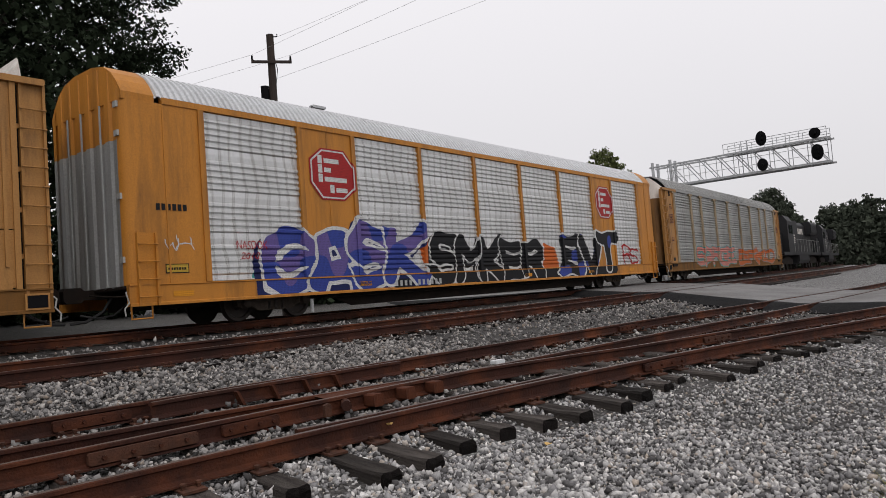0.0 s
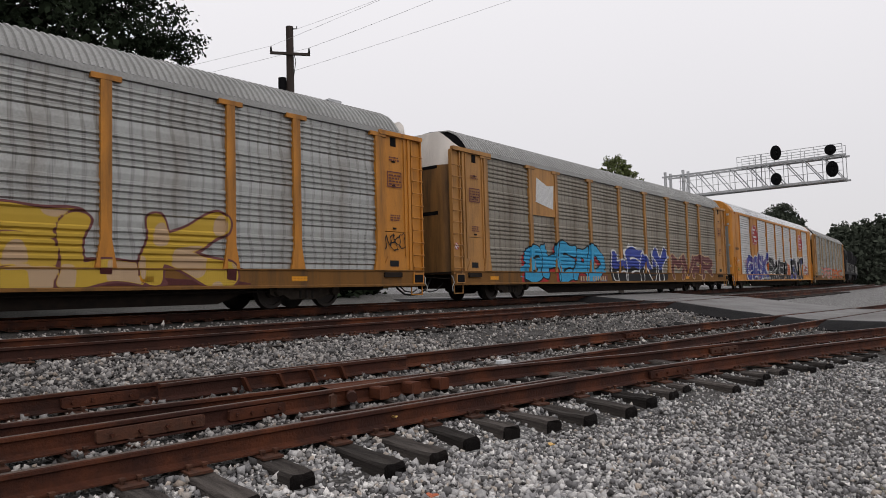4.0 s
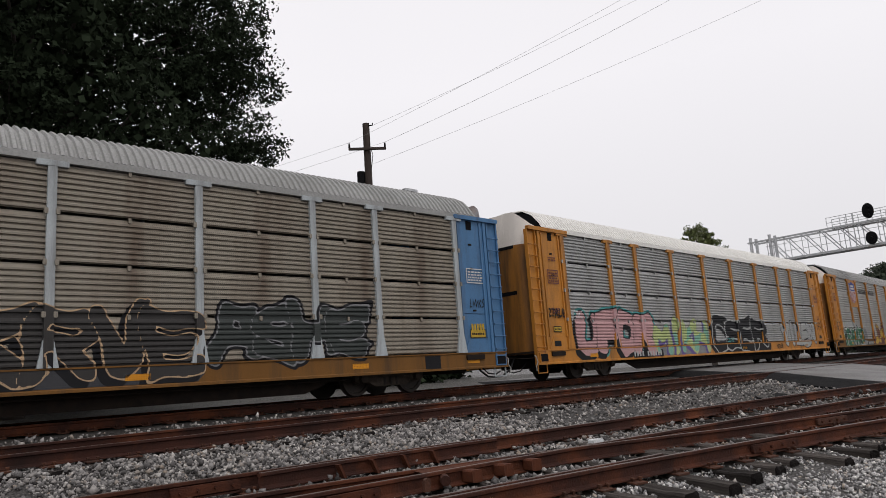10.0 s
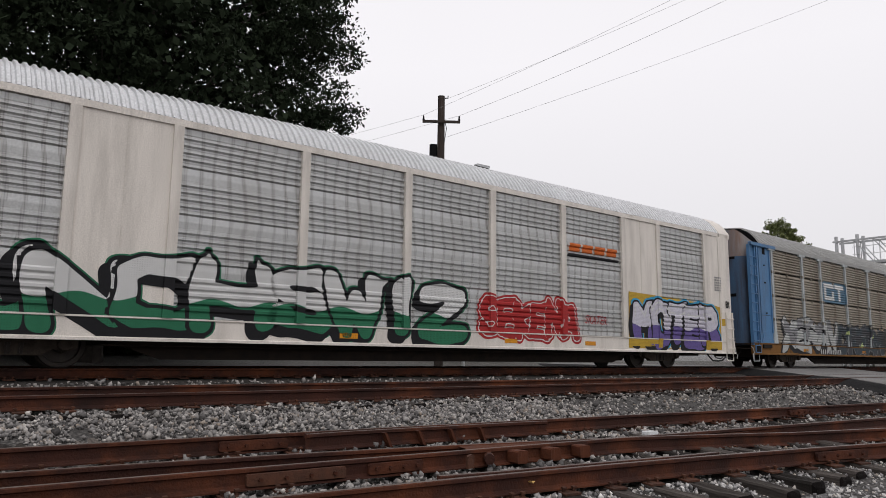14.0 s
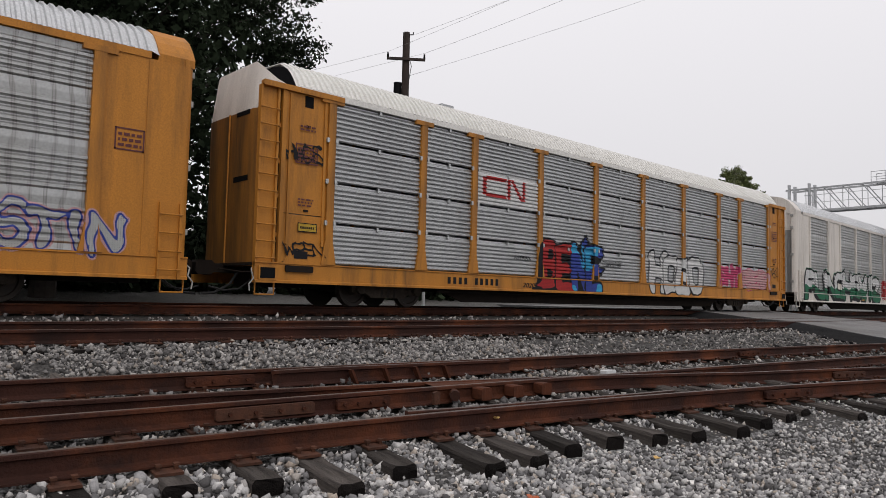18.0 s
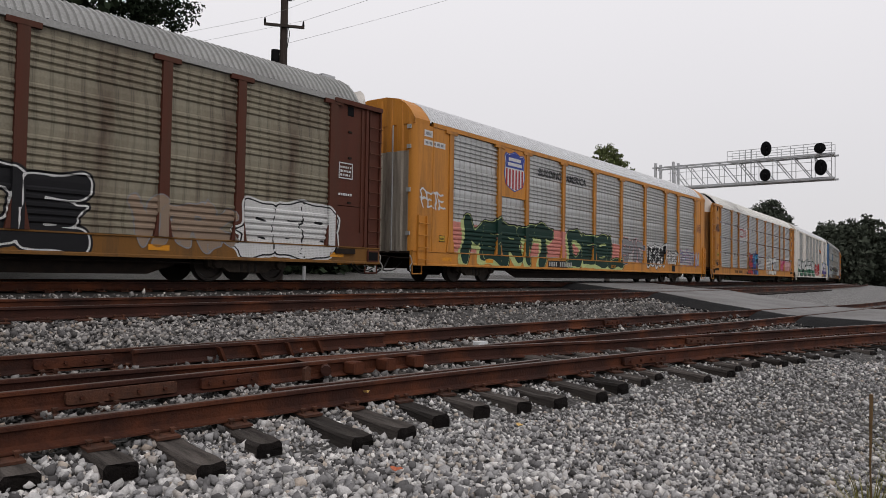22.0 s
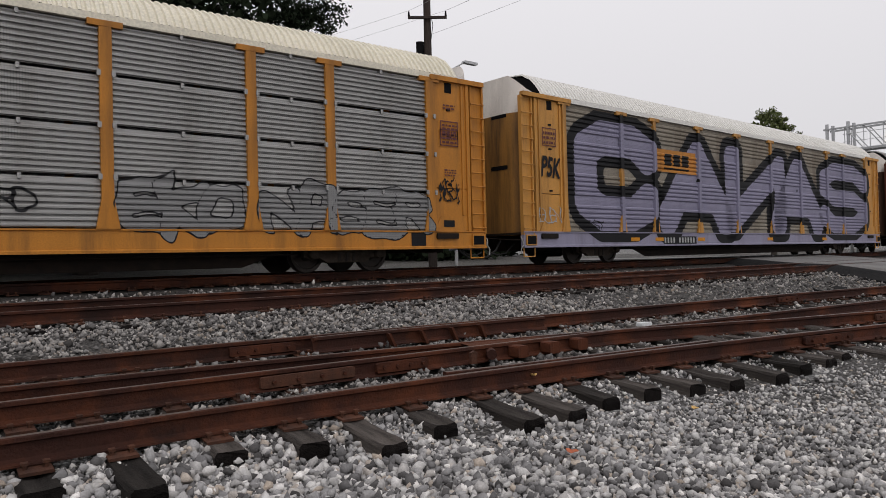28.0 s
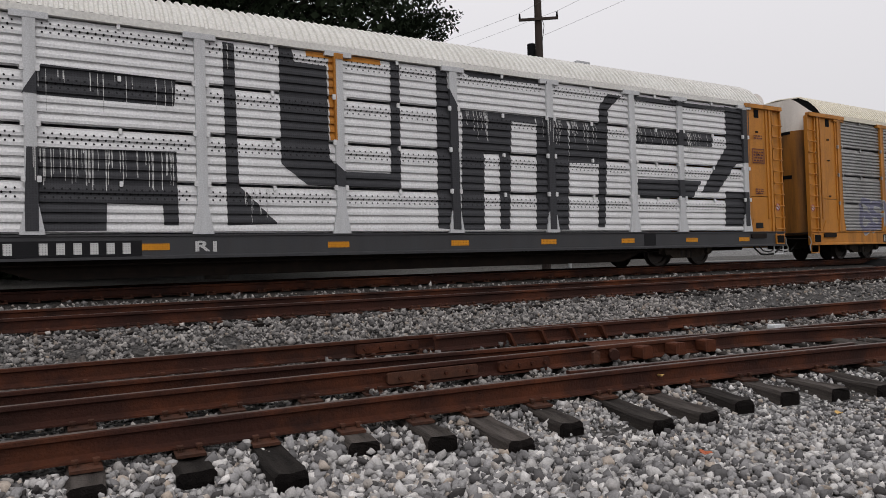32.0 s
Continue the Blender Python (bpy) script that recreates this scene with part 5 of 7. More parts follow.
def bars(car, x0, x1, z0, z1, n, ink, name="stencil", back=None):
    """Lettering that is kept as plain bars."""
    if back is not None:
        decal(car, "stencil_ground", poly_bm(rect(x0 - 0.06, x1 + 0.06, z0 - 0.04, z1 + 0.04)), back, 0.003)
    w = (x1 - x0) / n
    decal(car, name, poly_bm(*[rect(x0 + i * w, x0 + (i + 0.72) * w, z0, z1) for i in range(n)]), ink, 0.008)["kind"] = "stuff"


def block(car, x0, x1, z0, z1, rows, ink, seed=0):
    """A block of small stencilled lines, as short bars."""
    rg = random.Random(seed)
    ps = []
    h = (z1 - z0) / rows
    for r in range(rows):
        x = x0
        while x < x1 - 0.03:
            w = min(rg.uniform(0.04, 0.13), x1 - x)
            ps.append(rect(x, x + w, z0 + r * h, z0 + (r + 0.55) * h))
            x += w + 0.03
    decal(car, "stencil", poly_bm(*ps), ink, 0.008)["kind"] = "stuff"


def shield(car, xc, zc, w, h):
    """A plain shield: white rim, blue head, red and white stripes."""
    def outline(k):
        pts = [(-0.5, 0.36), (-0.42, 0.44), (-0.25, 0.42), (0, 0.5), (0.25, 0.42), (0.42, 0.44), (0.5, 0.36), (0.46, 0.2), (0.5, -0.1), (0.42, -0.35), (0.2, -0.43), (0, -0.5), (-0.2, -0.43), (-0.42, -0.35), (-0.5, -0.1), (-0.46, 0.2)]
        return [(xc + a * w * k, zc + b * h * k) for a, b in pts]
    decal(car, "emblem_rim", poly_bm(outline(1.0)), S_BLUE, 0.003)
    decal(car, "emblem_ground", poly_bm(outline(0.95)), S_WHITE, 0.005)
    hd = [(-0.45, 0.35), (-0.4, 0.41), (-0.25, 0.39), (0, 0.47), (0.25, 0.39), (0.4, 0.41), (0.45, 0.35), (0.42, 0.2), (0.44, 0.08), (-0.44, 0.08), (-0.42, 0.2)]
    decal(car, "emblem_head", poly_bm([(xc + a * w, zc + b * h) for a, b in hd]), S_BLUE, 0.007)
    st = []
    for i in range(6):
        a = -0.42 + i * 0.15
        dep = -0.46 + abs(a + 0.04) * 0.28
        st.append(rect(xc + a * w, xc + (a + 0.075) * w, zc + dep * h, zc + 0.05 * h))
    decal(car, "emblem_stripe", poly_bm(*st), S_RED, 0.007)
    decal(car, "emblem_bar", poly_bm(rect(xc - 0.3 * w, xc + 0.3 * w, zc + 0.25 * h, zc + 0.33 * h), rect(xc - 0.34 * w, xc + 0.34 * w, zc + 0.13 * h, zc + 0.21 * h)), S_WHITE, 0.009)


def octagon(car, xc, zc, w, h):
    def o(k):
        c = 0.29
        return [(xc + a * w * k, zc + b * h * k) for a, b in ((-0.5, -c + 0.1), (-0.5, c - 0.02), (-c + 0.05, 0.5), (c - 0.02, 0.5), (0.5, c - 0.1), (0.5, -c + 0.02), (c - 0.05, -0.5), (-c + 0.02, -0.5))]
    decal(car, "emblem_rim", poly_bm(o(1.0)), S_RED, 0.003)
    decal(car, "emblem_ring", poly_bm(o(0.94)), S_WHITE, 0.005)
    decal(car, "emblem_ground", poly_bm(o(0.88)), S_RED, 0.007)
    for i, (z, a, e) in enumerate(((0.27, -0.32, 0.14), (0.09, -0.32, -0.04), (-0.09, -0.32, 0.30), (-0.29, -0.08, 0.30))):
        decal(car, "emblem_bar", poly_bm(rect(xc + (a + 0.13) * w, xc + e * w, zc + (z - 0.055) * h, zc + (z + 0.035) * h)), S_WHITE, 0.009)
        decal(car, "emblem_bar", poly_bm(rect(xc + a * w, xc + (a + 0.09) * w, zc + (z - 0.075) * h, zc + (z + 0.085) * h)), S_WHITE, 0.009)


def reflectors(car, xs_, z=0.72):
    for x in xs_:
        decal(car, "reflector", poly_bm(rect(x - 0.24, x + 0.24, z - 0.06, z + 0.06)), S_AMBER, 0.006)


def number(car, x0, x1, z0=0.62, z1=0.84, n=10, ink=None, back=None):
    decal(car, "stencil_ground", poly_bm(rect(x0 - 0.06, x1 + 0.06, z0 - 0.04, z1 + 0.04)), back or S_BLACK, 0.003)
    w = (x1 - x0) / (n + 1)
    for i in range(n):
        x = x0 + w * (i if i < 4 else i + 1)
        part("number_bar", shared(("number_bar", round(w, 3), round(z1 - z0, 3)), lambda: M().box(0, w * 0.5, -0.012, 0.0, 0, z1 - z0), ink or S_SILVER), None, car, m=pose(x, surface_y(car_face[car.name], x, z0 + 0.02), z0))


def warning(car, x, z, w=0.42, h=0.2):
    decal(car, "warning_plate", poly_bm(rect(x, x + w, z, z + h)), S_BLACK, 0.004)
    decal(car, "warning_face", poly_bm(rect(x + 0.02, x + w - 0.02, z + 0.02, z + h - 0.02)), S_YEL, 0.006)
    bars(car, x + 0.06, x + w - 0.06, z + h * 0.35, z + h * 0.6, 7, S_BLACK)


c0, c1, c2, c3, c4, c5, c6, c7, c8, c9, c10, c11, c12 = CARS
# car 0
graffiti(c0, "SARGE", -8.7, -0.6, 0.75, 1.85, S_SALMON, S_TEAL, None, seed=2)
graffiti(c0, "ERKO", 0.6, 10.6, 0.72, 1.72, S_ORANGE, S_GREY, None, seed=4)
# car 1
octagon(c1, -7.86, 3.63, 1.62, 1.36)
octagon(c1, 8.2, 3.70, 1.62, 1.40)
graffiti(c1, "GASK", -10.1, -4.4, 0.56, 2.25, S_BLUE, S_WHITE, None, 0.048, 0.04, seed=1, mix=S_PURPLE, drop=S_NAVY, label="blue sprayed letters with a white outline")
decal(c1, "graffiti_patch", poly_bm([(-10.6, 1.0), (-9.9, 0.8), (-9.9, 1.5), (-10.4, 1.7)], [(-6.3, 1.7), (-5.8, 1.5), (-5.6, 2.2), (-6.1, 2.3)]), S_TEAL, 0.001)
graffiti(c1, "SMKER", -3.9, 2.6, 0.62, 2.05, S_BLACK, S_WHITE, None, 0.05, 0.03, seed=3, drop=S_BLACK, label="black sprayed letters with a white outline")
decal(c1, "graffiti_patch", poly_bm([(-4.3, 0.9), (-3.6, 0.8), (-3.9, 2.0), (-4.5, 1.8)], [(2.5, 0.8), (3.9, 0.9), (3.6, 1.7), (2.8, 1.9)]), S_ORANGE, 0.001)
graffiti(c1, "BVT", 4.2, 9.0, 0.62, 2.3, S_BLACK, S_WHITE, None, 0.06, 0.035, seed=5, mix=S_BLUE)
tag_line(c1, "NASDOK", -11.0, -10.1, 1.66, 1.86, S_RED)
tag_line(c1, "2010", -10.9, -10.35, 1.42, 1.58, S_RED)
tag_line(c1, "RS", 9.9, 11.4, 0.95, 1.75, S_RED, 0.02)
number(c1, -5.7, -3.5, 0.60, 0.76, 10)
bars(c1, -12.95, -12.2, 2.48, 2.62, 6, S_BLACK)
tag_line(c1, "WH", -12.75, -12.15, 1.62, 1.9, S_WHITE)
warning(c1, -12.8, 1.15, 0.55, 0.2)
reflectors(c1, (-12.4, -6.9, 1.5, 6.5, 10.5))
# car 2
decal(c2, "torn_poster", poly_bm([(-8.6, 3.5), (-8.3, 3.45), (-7.35, 3.3), (-7.25, 4.2), (-7.7, 4.15), (-8.5, 4.4)]), S_WHITE, 0.004, "torn white poster on the panel")
graffiti(c2, "SHEAD", -9.3, -3.2, 0.64, 2.0, S_SKY, S_BLACK, None, 0.062, 0.028, 0.05, seed=1, drop=S_RED, label="sky-blue sprayed letters with a dark outline")
decal(c2, "graffiti_patch", poly_bm([(-9.75, 0.75), (-9.2, 0.75), (-9.3, 1.25), (-9.7, 1.1)], [(-3.4, 0.6), (-2.9, 0.6), (-2.9, 1.0), (-3.4, 1.1)]), S_SKY, 0.006)
graffiti(c2, "HENY", -2.1, 3.9, 0.60, 1.95, S_BLUE, S_WHITE, None, 0.07, 0.04, 0.05, seed=2, low=S_BLACK, drop=S_BLACK, label="blue and black sprayed letters with a white outline")
graffiti(c2, "MVAR", 4.8, 10.8, 0.75, 1.95, S_BROWNR, S_TAN, None, 0.06, 0.032, seed=3)
number(c2, -5.3, -2.9, 0.60, 0.78, 10, S_TAN, S_BROWNR)
reflectors(c2, (-11.4, 2.2, 6.8))
# car 3
shield(c3, -8.05, 3.95, 1.36, 1.42)
for txt, a, b in (("BUILDING", -6.35, -4.42), ("AMERICA", -4.12, -2.3)):
    decal(c3, "lettering", text_bm(txt, a, b, 3.95, 4.25, 0.02), S_BLACK, 0.006)
graffiti(c3, "YBRKS", -11.6, -7.1, 0.56, 1.62, S_GREEN, S_WHITE, S_BLACK, 0.06, 0.035, 0.06, seed=2, mix=S_DKG, drop=S_DKG, label="green sprayed letters with a white outline")
decal(c3, "graffiti_patch", poly_bm([(-11.0, 1.72), (-9.9, 1.72), (-10.2, 1.95), (-10.45, 2.25), (-10.65, 1.95)], [(-9.8, 1.72), (-8.5, 1.72), (-8.7, 2.15), (-8.95, 1.95), (-9.3, 2.15), (-9.6, 1.95)]), S_SILVER, 0.005)
decal(c3, "graffiti_patch", poly_bm([(-7.0, 0.75), (-5.75, 0.75), (-5.9, 1.3), (-6.35, 1.75), (-6.8, 1.3)]), S_GREY, 0.005)
graffiti(c3, "JHL", -4.2, 0.2, 0.60, 2.0, S_YEL, S_BROWNR, None, 0.08, 0.025, seed=1, mix=S_BROWNR, drop=S_BROWNR, label="yellow sprayed letters")
graffiti(c3, "ELK", 1.9, 6.9, 0.60, 2.0, S_YEL, S_BROWNR, None, 0.08, 0.025, seed=3, mix=S_TAN)
number(c3, -7.0, -4.6, 0.58, 0.78, 10)
reflectors(c3, (-9.9, -7.2, -4.3, 1.0, 5.0, 9.0))
tag_line(c3, "Wesp", -12.9, -12.0, 1.5, 2.0, S_BLACK)
warning(c3, -12.05, 1.05, 0.3, 0.25)
decal(c3, "graffiti_patch", poly_bm([(-4.6, 0.59), (7.6, 0.59), (7.4, 0.97), (4.0, 1.15), (1.0, 1.02), (-4.4, 1.1)]), spray("maroon_spray", (0.10, 0.03, 0.03)), 0.0015)
# car 4
tag_line(c4, "STK", -11.55, -10.95, 1.92, 2.2, S_WHITE, 0.03, 0)
graffiti(c4, "UFOR", -11.25, -6.4, 0.72, 2.15, S_PINK, S_BLACK, S_TEAL, 0.10, 0.022, 0.045, wave=0.018, seed=1, drop=S_BLACK, label="pink sprayed letters with a black outline")
graffiti(c4, "MIKH", -6.2, -1.8, 0.66, 1.9, S_LIME, S_GREY, None, 0.05, 0.012, 0.03, seed=2, mix=S_MINT, drop=S_PURPLE)
graffiti(c4, "CSER", -1.2, 4.6, 0.66, 2.0, S_BLACK, S_SILVER, None, 0.065, 0.035, seed=3, drop=S_BLACK)
graffiti(c4, "VILEN", 6.7, 11.5, 0.72, 1.9, S_SILVER, S_BLACK, None, 0.06, 0.025, wave=0.015, seed=5, label="silver sprayed letters with a black outline")
tag_line(c4, "NEVER", 5.7, 6.6, 0.62, 0.85, S_BLACK, 0.02)
tag_line(c4, "2018", 0.15, 0.85, 1.0, 1.2, S_TEAL, 0.02)
number(c4, -7.9, -5.8, 0.60, 0.78, 10)
tag_line(c4, "2TRUE", -12.9, -11.9, 1.95, 2.25, S_BLACK, 0.02)
warning(c4, -12.65, 1.5, 0.42, 0.18)
reflectors(c4, (-10.5, 1.9, 9.9))
# car 5
decal(c5, "sign_ground", poly_bm(rect(-6.98, -4.32, 2.88, 3.84)), spray("dull_blue_sign", (0.11, 0.20, 0.28)), 0.004, "blue lettered sign with plain white shapes")
decal(c5, "sign_mark", poly_bm(rect(-6.7, -5.6, 3.55, 3.74), rect(-6.7, -6.45, 3.0, 3.55), rect(-6.45, -5.6, 3.0, 3.17), rect(-5.85, -5.6, 3.17, 3.42), rect(-5.5, -4.5, 3.55, 3.74), rect(-5.12, -4.88, 3.0, 3.55)), S_WHITE, 0.007)
graffiti(c5, "XERAV", -11.0, -5.4, 0.72, 2.0, S_SILVER, S_BLACK, None, 0.06, 0.02, seed=1, mix=S_GREY, drop=S_BLACK, label="silver sprayed letters with a black outline")
graffiti(c5, "DREAM", -5.4, 0.0, 0.62, 1.95, spray("slate_spray", (0.05, 0.065, 0.075)), S_GREY, S_BLACK, 0.07, 0.015, 0.04, seed=2, mix=S_DGREY, drop=S_BLACK)
decal(c5, "graffiti_patch", poly_bm([(-4.6, 1.5), (-4.2, 1.5), (-4.3, 1.7)], [(-3.0, 0.9), (-2.4, 0.9), (-2.6, 1.2)], [(-1.5, 1.4), (-1.1, 1.4), (-1.1, 1.7)]), S_LIME, 0.008)
graffiti(c5, "KRVE", 0.1, 4.25, 0.68, 2.0, spray("taupe_spray", (0.055, 0.052, 0.05)), S_TAN, None, 0.05, 0.015, 0.03, seed=3, drop=S_BLACK)
graffiti(c5, "ASHE", 4.6, 8.5, 0.95, 2.15, spray("grey_green_spray", (0.06, 0.068, 0.065)), S_GREY, S_BLACK, 0.06, 0.02, 0.05, seed=4)
number(c5, -7.5, -5.2, 0.58, 0.78, 10)
bars(c5, 12.2, 12.75, 1.55, 1.75, 5, S_YEL)
decal(c5, "stencil_frame", poly_bm(rect(12.15, 12.85, 2.9, 2.93), rect(12.15, 12.85, 3.3, 3.33), rect(12.15, 12.18, 2.93, 3.3), rect(12.82, 12.85, 2.93, 3.3)), S_WHITE, 0.006)
block(c5, 12.22, 12.8, 2.97, 3.28, 4, S_WHITE, 3)
warning(c5, 12.15, 1.35, 0.62, 0.24)
decal(c5, "consolidated_stencil", poly_bm(rect(10.4, 10.95, 0.56, 0.9)), S_BLACK, 0.004)
tag_line(c5, "LWKS", 12.2, 12.8, 2.2, 2.45, S_BLACK)
reflectors(c5, (-9.0, -2.5, 3.0, 8.3, 12.2))
# car 6
decal(c6, "lettering", poly_bm(*[[(4.5 + i * 0.58, 3.42), (4.98 + i * 0.58, 3.42), (5.06 + i * 0.58, 3.68), (4.58 + i * 0.58, 3.68)] for i in range(4)]), S_ORANGE, 0.006)
decal(c6, "lettering_bar", poly_bm([(4.4, 3.26), (6.86, 3.26), (6.86, 3.34), (4.5, 3.36)]), S_BLACK, 0.005)
graffiti(c6, "SEKENA", 1.05, 4.8, 0.84, 1.84, S_RED, S_WHITE, S_RED, 0.085, 0.010, 0.06, wave=0.015, seed=1, label="red sprayed letters with a white outline")
decal(c6, "graffiti_ground", poly_bm([(7.25, 0.62), (12.7, 0.62), (12.75, 2.15), (12.0, 2.25), (7.3, 2.4)]), S_YEL, 0.001)
graffiti(c6, "MOTER", 7.6, 12.4, 0.74, 2.12, S_PALE_L, S_BLACK, S_SKY, 0.075, 0.03, 0.04, wave=0.018, drop=S_BLACK, shine=S_WHITE, spacing=0.92, seed=2, low=S_PURPLE, label="white and violet sprayed letters with blue and black outlines on yellow")
tag_line(c6, "SKATER", 5.2, 6.2, 1.3, 1.55, S_RED)
graffiti(c6, "PUNCH", -12.3, -5.0, 0.72, 2.1, S_WHITE, S_BLACK, S_GREEN, 0.06, 0.035, 0.02, wave=0.02, drop=S_BLACK, low=S_GREEN, seed=1, label="white sprayed letters with green shading")
graffiti(c6, "SWIZ", -4.8, 0.4, 0.72, 2.1, S_WHITE, S_BLACK, S_GREEN, 0.06, 0.035, 0.02, wave=0.02, drop=S_BLACK, low=S_GREEN, seed=5)
block(c6, 12.35, 12.8, 2.75, 3.3, 6, S_GREY, 2)
tag_line(c6, "BI", 13.05, 13.3, 2.15, 2.4, S_BLACK, 0.03, 0)
reflectors(c6, (2.1, 5.4, -3.0))
decal(c6, "warning_face", poly_bm(rect(12.75, 12.98, 1.5, 1.75)), S_YEL, 0.006)
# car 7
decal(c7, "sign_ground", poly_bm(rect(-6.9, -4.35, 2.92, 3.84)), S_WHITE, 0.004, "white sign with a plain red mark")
decal(c7, "sign_mark", poly_bm(rect(-6.6, -5.75, 3.60, 3.70), rect(-6.6, -5.75, 3.12, 3.22), rect(-6.72, -6.58, 3.16, 3.66), rect(-5.70, -5.58, 3.12, 3.70), [(-5.58, 3.70), (-5.45, 3.70), (-5.0, 3.12), (-5.13, 3.12)], rect(-5.05, -4.93, 3.12, 3.70)), S_RED, 0.007)
graffiti(c7, "BE", -4.05, -2.7, 0.60, 2.1, S_RED, S_BLACK, None, 0.06, 0.03, wave=0.01, seed=1, drop=S_BLACK)
graffiti(c7, "NE", -2.6, -1.1, 0.60, 2.1, S_BLUE, S_BLACK, None, 0.06, 0.03, wave=0.01, seed=2, mix=S_SKY, drop=S_BLACK)
graffiti(c7, "HOBO", 2.0, 5.7, 0.66, 2.0, S_WHITE, S_BLACK, None, 0.045, 0.03, wave=0.02, seed=3, label="white sprayed letters with a black outline")
graffiti(c7, "SHY", 7.2, 8.9, 0.98, 1.8, S_ROSE, S_PINK, None, 0.10, 0.02, seed=4)
graffiti(c7, "ASENR", 9.2, 11.8, 0.98, 1.8, S_PINK, S_ROSE, None, 0.09, 0.02, seed=5)
tag_line(c7, "HWOS", -12.95, -12.0, 3.2, 3.6, S_BLACK, 0.03)
tag_line(c7, "WREN", -12.9, -11.9, 1.1, 1.4, S_BLACK, 0.03)
tag_line(c7, "IT'S DARK OUT HERE", -1.0, 0.1, 1.4, 1.6, S_BLACK)
tag_line(c7, "2020", -5.0, -4.45, 0.62, 0.76, S_BLACK, 0.02)
tag_line(c7, "ASTRAX", -5.4, -4.6, 1.42, 1.54, S_BLACK)
number(c7, -8.0, -5.95, 0.64, 0.82, 9, S_BLACK, YELLOW)
warning(c7, -12.6, 1.65, 0.5, 0.2)
tag_line(c7, "NOX", 7.6, 8.6, 3.9, 4.3, S_SILVER)
# car 8
shield(c8, -7.97, 3.95, 1.40, 1.46)
for txt, a, b in (("BUILDING", -6.2, -4.42), ("AMERICA", -4.0, -2.2)):
    decal(c8, "lettering", text_bm(txt, a, b, 4.02, 4.33, 0.02), S_BLACK, 0.006)
decal(c8, "graffiti_ground", poly_bm([(-11.65, 0.98), (-11.6, 1.95), (-9.0, 1.85), (-6.0, 2.1), (-2.0, 1.9), (1.3, 1.7), (1.3, 0.98)]), S_SALMON, 0.001)
graffiti(c8, "MERTT", -10.9, -5.2, 0.70, 2.1, S_DKG, S_LIME, S_BLACK, 0.07, 0.012, 0.03, wave=0.03, seed=4, drop=S_LIME, label="dark green sprayed letters with a pale lime rim over pink")
graffiti(c8, "DEBL", -3.6, 1.4, 0.68, 2.0, S_DKG, S_LIME, S_BLACK, 0.065, 0.012, 0.03, wave=0.025, seed=6, drop=S_LIME)
graffiti(c8, "EPIC", 1.5, 4.05, 0.98, 2.0, S_GREY, S_DGREY, S_PINK, 0.09, 0.012, 0.03, seed=3)
graffiti(c8, "DRAM", 4.7, 6.9, 0.85, 1.78, S_BLACK, S_WHITE, S_BLACK, 0.03, 0.06, 0.03, seed=4)
graffiti(c8, "FUBO", 7.3, 8.85, 0.98, 1.6, S_WHITE, S_BLACK, None, 0.03, 0.04, seed=5)
graffiti(c8, "ORSTIN", 9.2, 12.3, 0.98, 1.7, S_SILVER, S_BLUE, S_PINK, 0.0, 0.03, 0.03, seed=6)
number(c8, -5.35, -3.4, 0.62, 0.80, 10)
tag_line(c8, "PETE", -13.2, -12.1, 2.25, 2.75, S_WHITE, 0.02)
for a, b, z0, z1 in ((-13.15, -12.75, 4.42, 4.62), (-13.15, -12.1, 4.15, 4.33)):
    decal(c8, "label_plate", poly_bm(rect(a, b, z0, z1)), S_WHITE, 0.004)
    bars(c8, a + 0.05, b - 0.05, z0 + 0.05, z1 - 0.05, 5, S_GREY)
warning(c8, -12.35, 1.25, 0.3, 0.2)
decal(c8, "stencil_frame", poly_bm(rect(12.1, 12.65, 2.9, 2.93), rect(12.1, 12.65, 3.3, 3.33), rect(12.1, 12.13, 2.9, 3.33), rect(12.62, 12.65, 2.9, 3.33)), S_BROWNR, 0.006)
block(c8, 12.16, 12.6, 2.97, 3.28, 3, S_BROWNR, 6)
decal(c8, "consolidated_stencil", poly_bm(rect(8.0, 8.5, 0.58, 0.9)), S_BLACK, 0.004)
reflectors(c8, (-9.5, 0.6, -11.9))
# car 9
graffiti(c9, "SNOE", 1.4, 5.4, 0.62, 2.05, S_BLACK, S_WHITE, S_BLACK, 0.12, 0.018, 0.03, wave=0.012, seed=1, label="black sprayed letters with a white outline")
graffiti(c9, "DHEAR", -10.9, -6.9, 0.58, 1.78, S_WHITE, S_BLACK, S_SILVER, 0.045, 0.025, 0.02, seed=2, label="white sprayed letters with a black outline")
graffiti(c9, "VARK", 6.4, 8.8, 0.8, 1.75, spray("faded_tan_spray", (0.30, 0.22, 0.16)), S_GREY, None, 0.05, 0.015, seed=3)
graffiti(c9, "BEB", 9.15, 11.9, 0.62, 1.85, S_WHITE, S_BLACK, S_WHITE, 0.075, 0.02, 0.04, wave=0.015, seed=4)
tag_line(c9, "TN", -4.0, -1.7, 1.0, 1.7, S_TAN, 0.0)
bars(c9, -5.6, -4.6, 3.0, 3.12, 8, S_BLACK, "lettering_bars")
bars(c9, -5.6, -4.5, 2.82, 2.94, 8, S_BLACK, "lettering_bars")
decal(c9, "lettering_bar", poly_bm(*[rect(-6.3 + i * 0.1, -5.4, 3.22 + i * 0.06, 3.25 + i * 0.06) for i in range(4)]), S_BLACK, 0.006)
number(c9, -7.2, -5.0, 0.60, 0.78, 10)
bars(c9, -12.6, -11.95, 1.7, 1.8, 7, S_WHITE)
